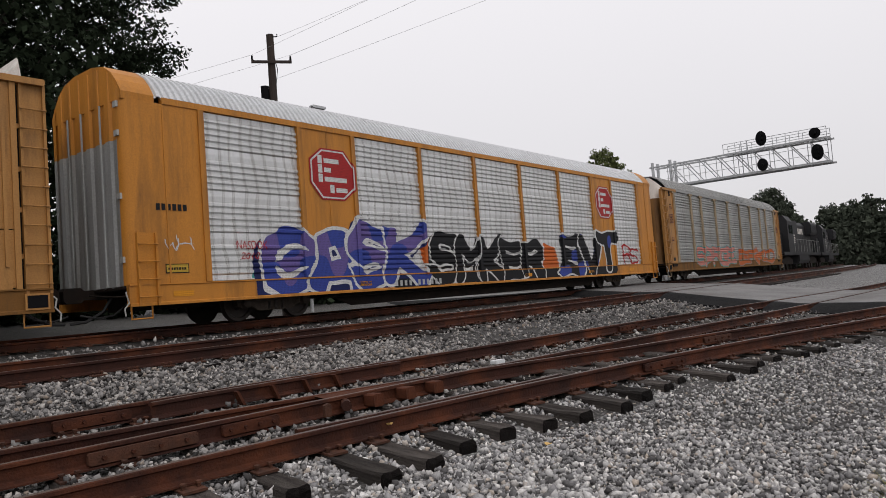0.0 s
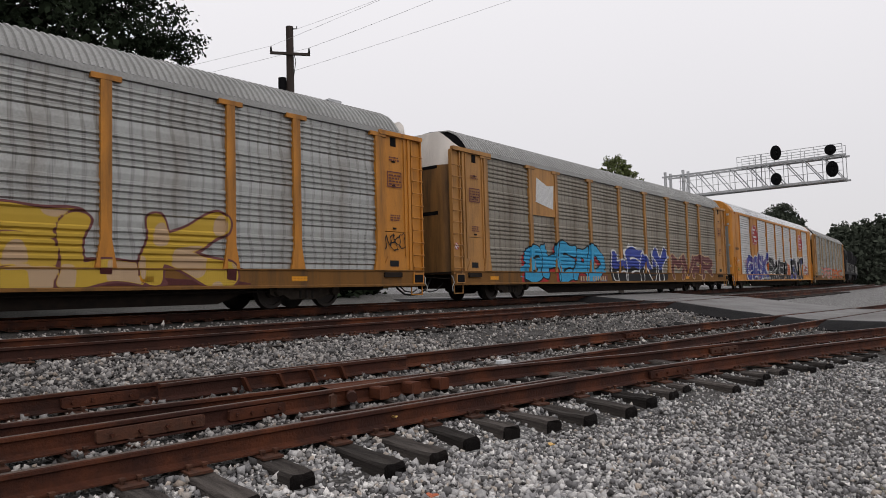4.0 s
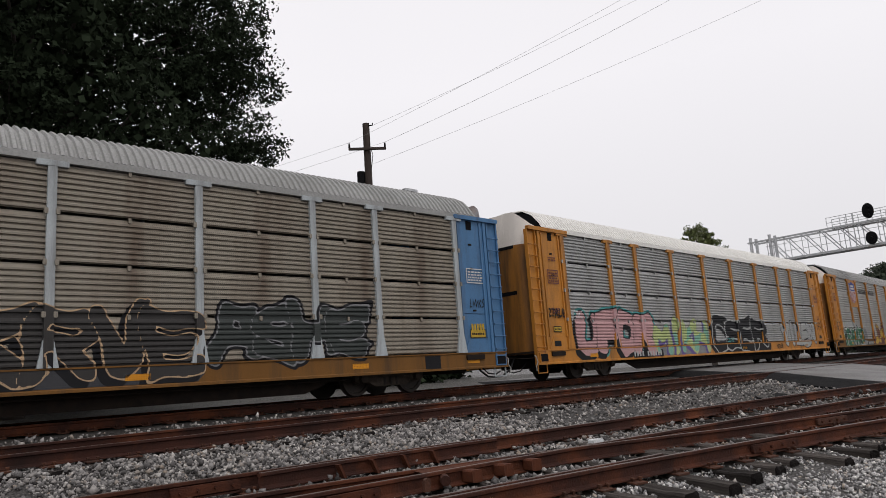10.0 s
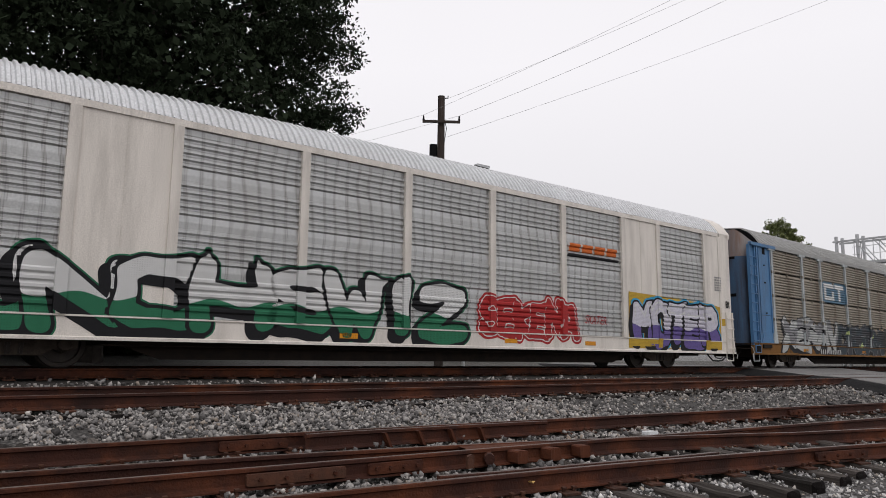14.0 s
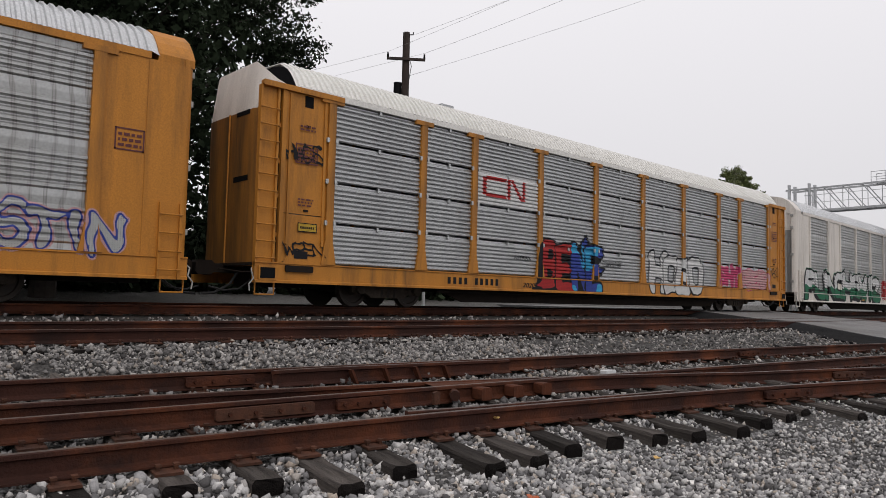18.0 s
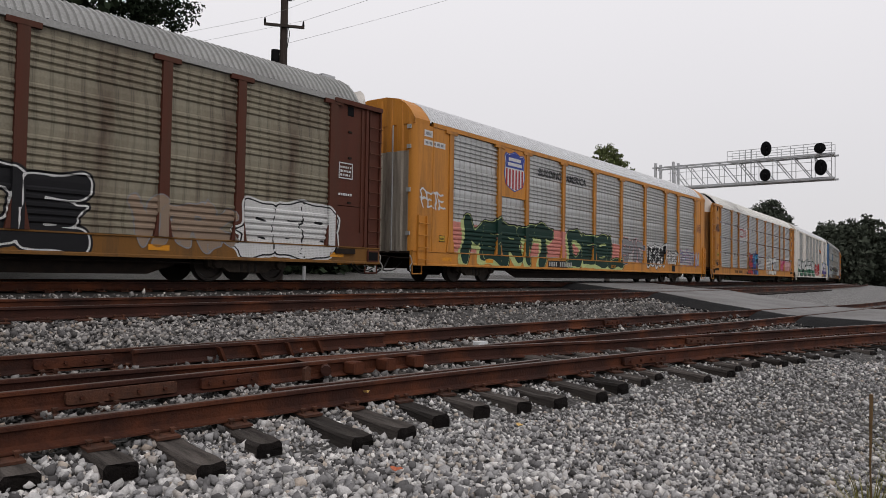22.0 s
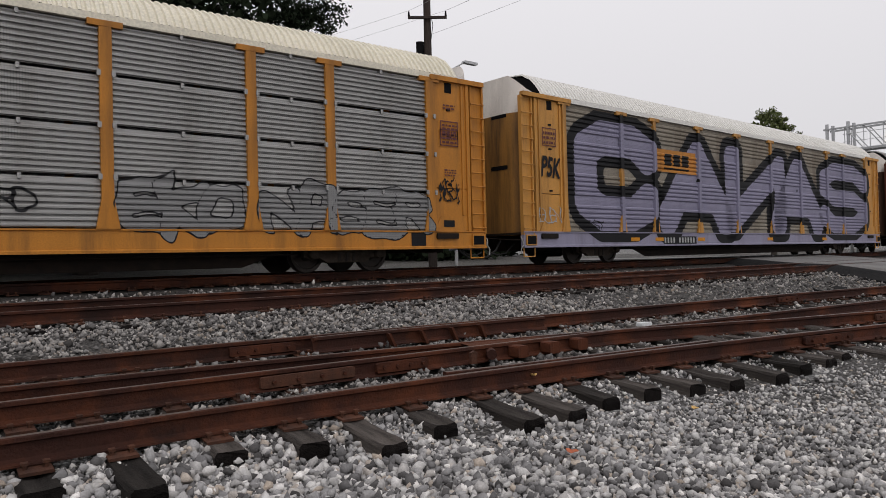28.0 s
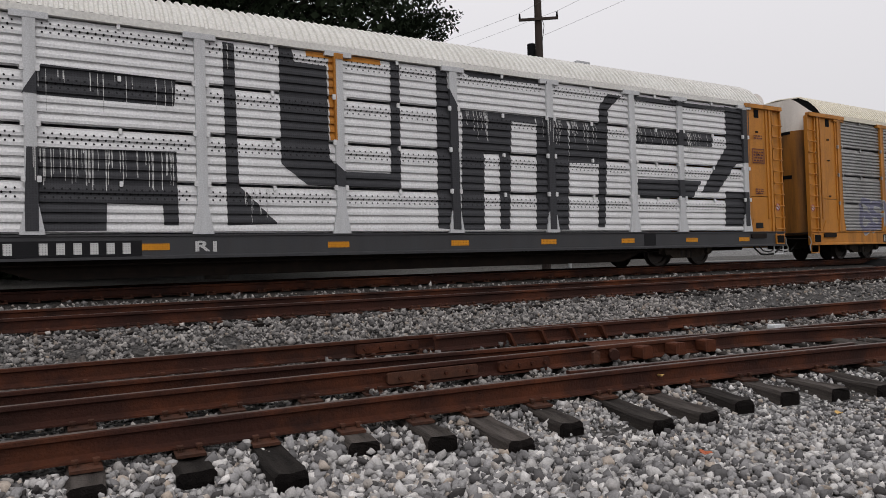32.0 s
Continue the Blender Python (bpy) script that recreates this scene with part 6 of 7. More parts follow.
decal(c9, "stencil_frame", poly_bm(rect(12.0, 12.5, 2.75, 2.78), rect(12.0, 12.5, 3.15, 3.18), rect(12.0, 12.03, 2.75, 3.18), rect(12.47, 12.5, 2.75, 3.18)), S_WHITE, 0.006)
block(c9, 12.05, 12.45, 2.82, 3.13, 3, S_WHITE, 7)
bars(c9, 12.0, 12.5, 2.3, 2.36, 6, S_WHITE)
reflectors(c9, (-12.4, -9.0, -1.5, 3.0, 7.0, 12.0))
# car 10
for ch, a, b, lo, hi, pw, bo in (("C", -11.30, -6.95, 0.98, 4.42, 2.0, 0.105), ("a", -6.75, -1.90, 0.98, 4.22, 3.0, 0.09), ("N", 2.75, -2.26, 0.98, 4.20, 3.0, 0.09), ("a", 1.40, 6.48, 0.98, 4.20, 3.0, 0.09), ("S", 6.30, 11.90, 0.98, 4.30, 2.2, 0.06)):
    graffiti(c10, ch, a, b, lo, hi, S_LILAC, S_BLACK, None, bo, 0.07, wave=0.0, power=pw, label="huge lilac sprayed letter with a dark grey outline")
decal(c10, "sign_ground", poly_bm(rect(-6.95, -4.4, 3.02, 3.80)), YELLOW, 0.0085, "yellow sign with three plain black bars")
for i in range(3):
    decal(c10, "sign_mark", poly_bm(rect(-6.45 + i * 0.55, -6.02 + i * 0.55, 3.26, 3.66)), S_BLACK, 0.0115)
decal(c10, "sign_mark", poly_bm(rect(-6.5, -4.9, 3.12, 3.18)), S_BLACK, 0.0115)
tag_line(c10, "P5K", -12.85, -11.95, 2.5, 3.1, S_BLACK, 0.03)
number(c10, -6.6, -4.6, 0.60, 0.78, 10)
tag_line(c10, "NEKST", -11.1, -9.9, 1.0, 1.3, S_BLACK, 0.02)
tag_line(c10, "BUEN", -12.9, -12.0, 1.2, 1.6, S_SILVER)
reflectors(c10, (-8.3, -6.9, -4.2, 1.2, 6.6))
decal(c10, "stencil_frame", poly_bm(rect(-12.75, -12.15, 3.4, 3.43), rect(-12.75, -12.15, 3.9, 3.93), rect(-12.75, -12.72, 3.4, 3.93), rect(-12.18, -12.15, 3.4, 3.93)), S_BROWNR, 0.006)
block(c10, -12.7, -12.2, 3.47, 3.88, 3, S_BROWNR, 9)
# car 11
for txt, a, b in (("EKO", 4.5, 6.8), ("NASER", 7.3, 11.7)):
    graffiti(c11, txt, a, b, 0.85, 1.9, spray("thin_grey_" + txt.lower(), (0.27, 0.27, 0.27)), S_BLACK, None, 0.05, 0.012, seed=2)
graffiti(c11, "GSVO", -10.5, -7.6, 0.95, 2.1, spray("blue_grey_spray", (0.22, 0.22, 0.30)), S_SILVER, None, 0.02, 0.02, seed=3)
graffiti(c11, "TRASK", -7.3, -1.5, 0.62, 1.85, spray("moss_spray", (0.36, 0.41, 0.29)), S_BLACK, S_SALMON, 0.035, 0.05, 0.02, wave=0.042, seed=1, mix=S_SILVER, drop=S_DKG, label="black and pale green sprayed letters")
tag_line(c11, "WRD", 2.15, 3.1, 1.25, 1.65, S_BLACK, 0.02)
tag_line(c11, "MOR", -1.0, -0.4, 1.2, 1.6, S_BLACK, 0.01)
number(c11, -9.0, -7.45, 0.58, 0.80, 9)
tag_line(c11, "MERSY", 12.1, 12.75, 1.7, 2.2, S_BLACK)
decal(c11, "stencil_frame", poly_bm(rect(12.1, 12.7, 3.1, 3.13), rect(12.1, 12.7, 3.5, 3.53), rect(12.1, 12.13, 3.1, 3.53), rect(12.67, 12.7, 3.1, 3.53)), S_BROWNR, 0.006)
block(c11, 12.17, 12.64, 3.17, 3.48, 3, S_BROWNR, 5)
decal(c11, "consolidated_stencil", poly_bm(rect(11.15, 11.6, 0.58, 0.9)), S_BLACK, 0.004)
# car 12: dark ground round huge white block letters


def rolled(*corners):
    decal(c12, "graffiti_letters", poly_bm(list(corners)), S_DGREY, 0.005, "dark grey rolled paint")


rolled((-7.20, 3.38), (-6.90, 3.90), (-4.68, 3.85), (-4.72, 3.35), (-7.00, 3.37))
rolled((-7.14, 2.45), (-4.70, 2.50), (-4.68, 1.12), (-4.94, 1.12), (-4.96, 1.49), (-5.90, 1.51), (-5.92, 1.02), (-7.20, 1.01))
rolled((-3.80, 4.70), (-3.58, 4.69), (-3.54, 1.90), (-2.78, 1.15), (-3.78, 1.12))
rolled((-2.68, 4.74), (-2.40, 4.74), (-2.36, 4.48), (-1.66, 4.46), (-1.64, 2.52), (-1.34, 2.26), (-0.22, 2.26), (-0.16, 4.74), (0.06, 4.74), (0.02, 1.93), (-1.30, 1.93), (-2.14, 1.95), (-2.68, 2.36))
rolled((1.00, 4.74), (1.28, 4.74), (1.30, 4.28), (1.52, 3.88), (1.54, 1.02), (0.94, 1.06))
rolled((1.68, 3.83), (2.54, 3.84), (2.50, 2.85), (2.26, 2.84), (2.20, 1.02), (1.56, 1.02))
rolled((2.70, 2.86), (3.04, 2.85), (2.94, 1.04), (2.66, 1.04))
rolled((2.54, 3.84), (3.82, 3.82), (3.82, 3.63), (3.08, 3.65), (3.04, 2.85), (2.50, 2.85))
rolled((3.86, 3.83), (4.86, 3.82), (4.86, 2.72), (4.78, 1.02), (3.74, 1.03))
rolled((4.92, 3.82), (5.92, 3.78), (5.86, 2.74), (5.28, 2.74), (4.86, 2.72))
rolled((5.94, 4.26), (6.26, 4.62), (6.74, 4.60), (6.26, 4.21), (6.02, 1.08), (5.78, 1.08))
rolled((1.74, 4.72), (1.90, 4.74), (4.16, 4.74), (4.16, 4.65), (1.92, 4.62))
rolled((7.32, 3.79), (8.94, 3.84), (10.40, 3.81), (10.32, 3.44), (7.24, 3.35))
rolled((7.26, 2.40), (8.86, 2.42), (9.82, 2.42), (9.42, 1.92), (7.22, 1.90))
rolled((10.96, 4.70), (12.02, 4.62), (11.98, 3.05), (11.38, 2.99), (10.50, 2.11), (9.80, 2.09), (10.38, 2.81), (10.96, 3.48))
rolled((10.86, 2.15), (11.86, 2.14), (11.86, 1.11), (10.80, 1.11))
rolled((7.16, 4.67), (8.98, 4.65), (10.96, 4.66), (10.96, 4.56), (8.98, 4.52), (7.16, 4.55))
rgd = random.Random(8)
for a, b, z, n in ((-7.1, -4.75, 3.84, 16), (-7.1, -4.75, 2.47, 60), (-3.5, -2.9, 1.85, 10), (1.7, 2.4, 3.82, 14), (3.9, 5.8, 3.80, 26), (7.35, 10.2, 3.80, 30), (-3.75, -3.6, 4.66, 2)):
    for i in range(n):
        x, w = rgd.uniform(a, b), rgd.uniform(0.007, 0.018)
        decal(c12, "paint_drip", poly_bm(rect(x, x + w, z - rgd.uniform(0.08, 0.75), z)), S_WHITE, 0.007)
# two staggered rows of punched holes along the top of every row of slats
holes = []
for i in range(9):
    a, b = EDGES[i] + 0.2, EDGES[i + 1] - 0.2
    for r in range(4):
        for q in range(3):
            z = SILL1 + (r + 1) * (car_face[c12.name][4] - SILL1) / 4 - 0.15 - q * 0.075
            for x in np.arange(a + (q % 2) * 0.065, b, 0.13):
                holes.append([(x + 0.019 * math.cos(w), z + 0.022 * math.sin(w)) for w in (0.3, 1.35, 2.4, 3.45, 4.5, 5.55)])
decal(c12, "punched_hole", poly_bm(*holes), S_BLACK, 0.009).name = "punched_holes"
number(c12, -8.3, -5.4, 0.60, 0.80, 10, S_WHITE, S_BLACK)
reflectors(c12, (-5.1, -1.5, 1.5, 4.1, 6.8, 9.3, 11.6))
decal(c12, "consolidated_stencil", poly_bm(rect(7.4, 7.85, 0.58, 0.9)), S_BLACK, 0.004)
decal(c12, "graffiti_patch", poly_bm(rect(-2.1, -0.4, 4.62, 4.74), rect(-1.62, -1.48, 2.9, 4.62)), YELLOW, 0.012)
tag_line(c12, "R1", -4.4, -4.0, 0.62, 0.82, S_WHITE, 0.03, 0)

# sills rolled over in dark paint under the pieces
for car, a, b, ink in ((c1, -10.0, -4.5, S_NAVY), (c1, -4.0, 9.0, S_BLACK), (c2, -2.2, 4.0, S_BLACK), (c3, -11.5, -7.1, S_DKG), (c4, -1.3, 5.0, S_BLACK), (c4, -5.9, -1.6, S_GREY), (c5, -7.6, 4.3, S_DGREY), (c9, -7.3, -4.9, S_BLACK), (c11, -7.2, -1.4, S_DKG)):
    decal(car, "graffiti_ground", poly_bm([(a, 0.58), (b - 0.1, 0.58), (b + 0.05, 0.74), (b, 0.94), (a + 0.12, 0.94), (a - 0.06, 0.8)]), ink, 0.0012)

# stencilled data panels, small scrawls and warning plates on the end panels
for k, car in enumerate((c0, c2, c3, c4, c7, c11, c12)):
    for x0 in ((12.12,) if k in (5,) else (-12.72, 12.12)):
        z = 3.05 + 0.12 * (k % 3)
        decal(car, "stencil_frame", poly_bm(rect(x0, x0 + 0.58, z, z + 0.03), rect(x0, x0 + 0.58, z + 0.42, z + 0.45), rect(x0, x0 + 0.03, z + 0.03, z + 0.42), rect(x0 + 0.55, x0 + 0.58, z + 0.03, z + 0.42)), S_BROWNR, 0.006)
        block(car, x0 + 0.06, x0 + 0.54, z + 0.06, z + 0.40, 4, S_BROWNR, k)
        block(car, x0 + 0.1, x0 + 0.5, z + 0.75, z + 0.9, 2, S_BROWNR, k + 20)
        block(car, x0 + 0.1, x0 + 0.5, z - 0.95, z - 0.75, 3, S_BROWNR, k + 40)
        decal(car, "consolidated_stencil", poly_bm(rect(x0 + 0.05, x0 + 0.4, 1.05, 1.22)), S_BLACK, 0.004)


def sticker(car, x, z):
    """A round white sticker with a red ring and bar on the ladder panel."""
    st = part("round_sticker", M().lathe_y([(-0.006, 0.115), (0.0, 0.115)], 0, 0, 20), S_WHITE, car, "round white sticker with a red ring", m=pose(x, -1.501, z))
    me = M()
    for k in range(20):
        a0, a1 = 2 * math.pi * k / 20, 2 * math.pi * (k + 1) / 20
        me.add([(r * math.cos(q), -0.008, r * math.sin(q)) for q in (a0, a1) for r in (0.085, 0.113)], [(0, 2, 3, 1)])
    part("ring", me, S_RED, st)
    part("bar", M().add([(-0.075, -0.009, 0.055), (-0.055, -0.009, 0.075), (0.075, -0.009, -0.055), (0.055, -0.009, -0.075)], [(0, 1, 2, 3)]), S_RED, st)


for car, x in ((c3, -13.37), (c4, 13.37), (c12, 13.37), (c11, -13.37), (c2, -13.37)):
    sticker(car, x, 1.72)
for car in (c3, c4, c7):
    tag_line(car, "NEKO", 12.05, 12.8, 1.55, 1.95, S_BLACK, 0.0)


# ---------------- signal bridge ----------------
def signal_bridge():
    g = thing("signal_bridge", "galvanised lattice cantilever signal bridge over the tracks", "signal bridge")
    X, Y0, Y1, Z0, Z1 = 50.0, 9.7, 21.2, 7.30, 8.80
    for yy in (19.7, 21.0):
        for xx in (X - 0.45, X + 0.45):
            part("mast", M().tube([(xx, yy, 0), (xx, yy, Z1 + 0.35)], 0.11, 8), SIGNAL, g)
        part("mast_brace", M().tube([(X - 0.45, yy, 2), (X + 0.45, yy, 4), (X - 0.45, yy, 6), (X + 0.45, yy, 8)], 0.035, 5), SIGNAL, g)
    for z in (Z0, Z1):
        for xx in (X - 0.5, X + 0.5):
            part("chord", M().box(xx - 0.055, xx + 0.055, Y0 - 0.2, Y1, z - 0.055, z + 0.055), SIGNAL, g)
    n = 9
    for i in range(n + 1):
        a = Y0 + (Y1 - 1.3 - Y0) * i / n
        b = Y0 + (Y1 - 1.3 - Y0) * min(i + 1, n) / n
        for xx in (X - 0.5, X + 0.5):
            part("upright", M().tube([(xx, a, Z0), (xx, a, Z1)], 0.025, 5), SIGNAL, g)
            if i < n:
                part("brace", M().tube([(xx, a, Z0), (xx, b, Z1)] if i >= 4 else [(xx, b, Z1), (xx, a, Z0)], 0.035, 5), SIGNAL, g)
        part("cross_tie", M().tube([(X - 0.5, a, Z0), (X + 0.5, a, Z0)], 0.025, 5), SIGNAL, g)
    part("walkway", M().box(X - 0.42, X + 0.42, Y0, Y1 - 1.2, Z0 + 0.07, Z0 + 0.1), SIGNAL, g)
    part("walkway", M().box(X - 0.42, X + 0.42, Y0, 16.0, Z1 + 0.06, Z1 + 0.09), SIGNAL, g)
    for z in (Z0 + 0.55, Z0 + 1.05):
        part("handrail", M().tube([(X - 0.56, Y0, z), (X - 0.56, Y1 - 1.2, z)], 0.018, 5), SIGNAL, g)
    for z in (Z1 + 0.36, Z1 + 0.7):
        for xx in (X - 0.5, X + 0.5):
            part("handrail", M().tube([(xx, Y0, z), (xx, 16.0, z)], 0.02, 5), SIGNAL, g)
    for i in range(9):
        for xx in (X - 0.5, X + 0.5):
            part("stanchion", M().tube([(xx, Y0 + 0.785 * i, Z1), (xx, Y0 + 0.785 * i, Z1 + 0.7)], 0.02, 5), SIGNAL, g)
    part("ladder", M().tube([(X, 14.6, Z0), (X, 14.6, Z1 + 0.8)], 0.03, 5).tube([(X, 14.95, Z0), (X, 14.95, Z1 + 0.8)], 0.03, 5), SIGNAL, g)
    for yy, zz, w, h in ((10.25, 7.95, 0.35, 0.50), (10.3, 9.15, 0.33, 0.33), (13.45, 9.42, 0.33, 0.48), (13.5, 7.72, 0.33, 0.40)):
        me = M()
        ring = [(w * math.sin(2 * math.pi * k / 20), h * math.cos(2 * math.pi * k / 20)) for k in range(20)]
        me.prism_x([(yy + a, zz + b) for a, b in ring], X - 0.80, X - 0.74)
        hd = part("signal_head", me, BLACK, g)
        for q in (-0.26, 0.0, 0.26):
            if abs(q) < h - 0.2:
                part("hood", M().tube([(X - 0.80, yy, zz + q), (X - 1.05, yy, zz + q - 0.03)], 0.11, 10), BLACK, hd)
        part("case", M().box(X - 0.74, X - 0.58, yy - 0.14, yy + 0.14, zz - h * 0.7, zz + h * 0.7), BLACK, hd)
    return g


signal_bridge()


# ---------------- utility pole and wires ----------------
WIRE = mat("grey_wire", (0.28, 0.28, 0.285), 0.6, 0.2, None, 5, 0.3, 40, 0.0)


def utility_pole(x, y, top):
    g = thing("utility_pole", "dark wooden utility pole with a short crossarm and transformer", "utility pole")
    z = ground_z(x, y)
    part("pole", M().tube([(x, y, z - 0.2), (x, y, (z + top) / 2), (x, y, top)], [0.19, 0.17, 0.15], 10), POLEW, g)
    turn = Matrix.Translation((x, y, 0)) @ pose(0, 0, 0, 0, 0, -36) @ Matrix.Translation((-x, -y, 0))
    part("crossarm", M().box(x - 0.80, x + 0.80, y - 0.26, y - 0.16, top - 1.25, top - 1.15), POLEW, g, m=turn)
    for dx in (-0.76, 0.76):
        part("insulator", M().tube([(x + dx, y - 0.2, top - 1.15), (x + dx, y - 0.2, top - 0.94)], [0.05, 0.03], 8), BLACK, g, m=turn)
    part("bracket", M().tube([(x + 0.1, y - 0.1, top - 0.12), (x + 0.28, y - 0.14, top - 0.12), (x + 0.28, y - 0.14, top - 0.02)], 0.025, 6), BLACK, g, m=turn)
    part("transformer", M().tube([(x - 0.32, y + 0.05, top - 2.75), (x - 0.32, y + 0.05, top - 2.15)], 0.17, 12), BLACK, g, m=turn)
    part("drop_wire", M().tube([(x + 0.1, y - 0.2, top - 1.0), (x + 0.22, y - 0.25, top - 1.5), (x + 0.12, y - 0.2, top - 2.2)], 0.015, 5), BLACK, g, m=turn)
    return g


PX, PY_, PT = 18.5, 23.6, 12.15
utility_pole(PX, PY_, PT)


def wire(a, b, sag, r=0.005):
    pts = []
    for i in range(17):
        u = i / 16
        pts.append(tuple(a[k] + (b[k] - a[k]) * u - (sag * 4 * u * (1 - u) if k == 2 else 0) for k in range(3)))
    w = part("overhead_wire", M().tube(pts, r, 4), WIRE)
    return tagged(w, "thin grey overhead wire from the wooden pole", "wire", "overhead wires")


wire((PX + 0.2, PY_ - 0.2, PT - 0.1), (27.5, 8.0, 17.4), 0.25)
wire((PX - 0.62, PY_ + 0.4, PT - 0.85), (26.6, 6.0, 17.6), 0.25)
wire((PX + 0.62, PY_ - 0.5, PT - 0.85), (26.2, 9.0, 16.0), 0.25, 0.006)
wire((PX + 0.0, PY_ - 0.2, PT - 1.9), (34.0, 9.0, 18.0), 0.2, 0.006)
wire((PX - 0.62, PY_ + 0.4, PT - 0.85), (6.0, 60.0, 11.0), 0.5)
wire((PX + 0.62, PY_ - 0.5, PT - 0.85), (8.0, 60.0, 11.0), 0.5)

# a street lamp arm far behind the train
lampost = thing("street_lamp", "grey street lamp with a flat head on an arm", "street lamp")
part("post", M().tube([(28.5, 34.0, 0), (28.5, 34.0, 12.6), (29.3, 33.8, 13.05)], [0.1, 0.07, 0.05], 8), SIGNAL, lampost)
part("lamp_head", M().bevel_box(29.2, 30.3, 33.6, 33.9, 13.0, 13.16, 0.05), SIGNAL, lampost)


# ---------------- trees ----------------
def foliage(name, a, b, lo=0.45, hi=1.6):
    ma = mat(name, a, 1.0, 0, b, 0.6, 0.8, 12, 0.0, 0.06)
    n, l = ma.node_tree.nodes, ma.node_tree.links
    geo = n.new("ShaderNodeNewGeometry")
    mr = n.new("ShaderNodeMapRange")
    mr.inputs["To Min"].default_value, mr.inputs["To Max"].default_value = lo, hi
    l.new(geo.outputs["Random Per Island"], mr.inputs["Value"])
    src = n["Principled BSDF"].inputs["Base Color"].links[0].from_socket
    mx = n.new("ShaderNodeMixRGB")
    mx.blend_type = "MULTIPLY"
    mx.inputs[0].default_value = 1
    l.new(src, mx.inputs[1])
    l.new(mr.outputs[0], mx.inputs[2])
    l.new(mx.outputs[0], n["Principled BSDF"].inputs["Base Color"])
    return ma


# backlit silhouette put into the colour: leaves darker than their own green
LEAF = foliage("backlit_dark_foliage", (0.026, 0.036, 0.020), (0.011, 0.017, 0.010), 0.65, 1.3)
LEAF_M = foliage("green_foliage", (0.15, 0.17, 0.07), (0.09, 0.11, 0.045))
# haze of the distance put into the leaf colour: paler, greyer, more even
LEAF_F = foliage("hazed_far_foliage", (0.078, 0.090, 0.066), (0.052, 0.062, 0.048), 0.75, 1.2)


def cards(P, size, rng, aspect=0.5):
    n = len(P)
    A = rng.normal(0, 1, (n, 3))
    A /= np.linalg.norm(A, axis=1)[:, None]
    B = np.cross(A, rng.normal(0, 1, (n, 3)))
    B /= np.linalg.norm(B, axis=1)[:, None]
    L = size * rng.uniform(0.6, 1.4, (n, 1))
    V = np.stack([P - A * L, P - B * L * aspect, P + A * L, P + B * L * aspect], 1).reshape(-1, 3)
    return V


def quads_mesh(name, V, material):
    n = len(V) // 4
    me = bpy.data.meshes.new(name)
    me.vertices.add(4 * n)
    me.vertices.foreach_set("co", V.astype(np.float32).ravel())
    me.loops.add(4 * n)
    me.loops.foreach_set("vertex_index", np.arange(4 * n, dtype=np.int32))
    me.polygons.add(n)
    me.polygons.foreach_set("loop_start", np.arange(0, 4 * n, 4, dtype=np.int32))
    me.materials.append(material)
    me.update(calc_edges=True)
    me.validate()
    return me


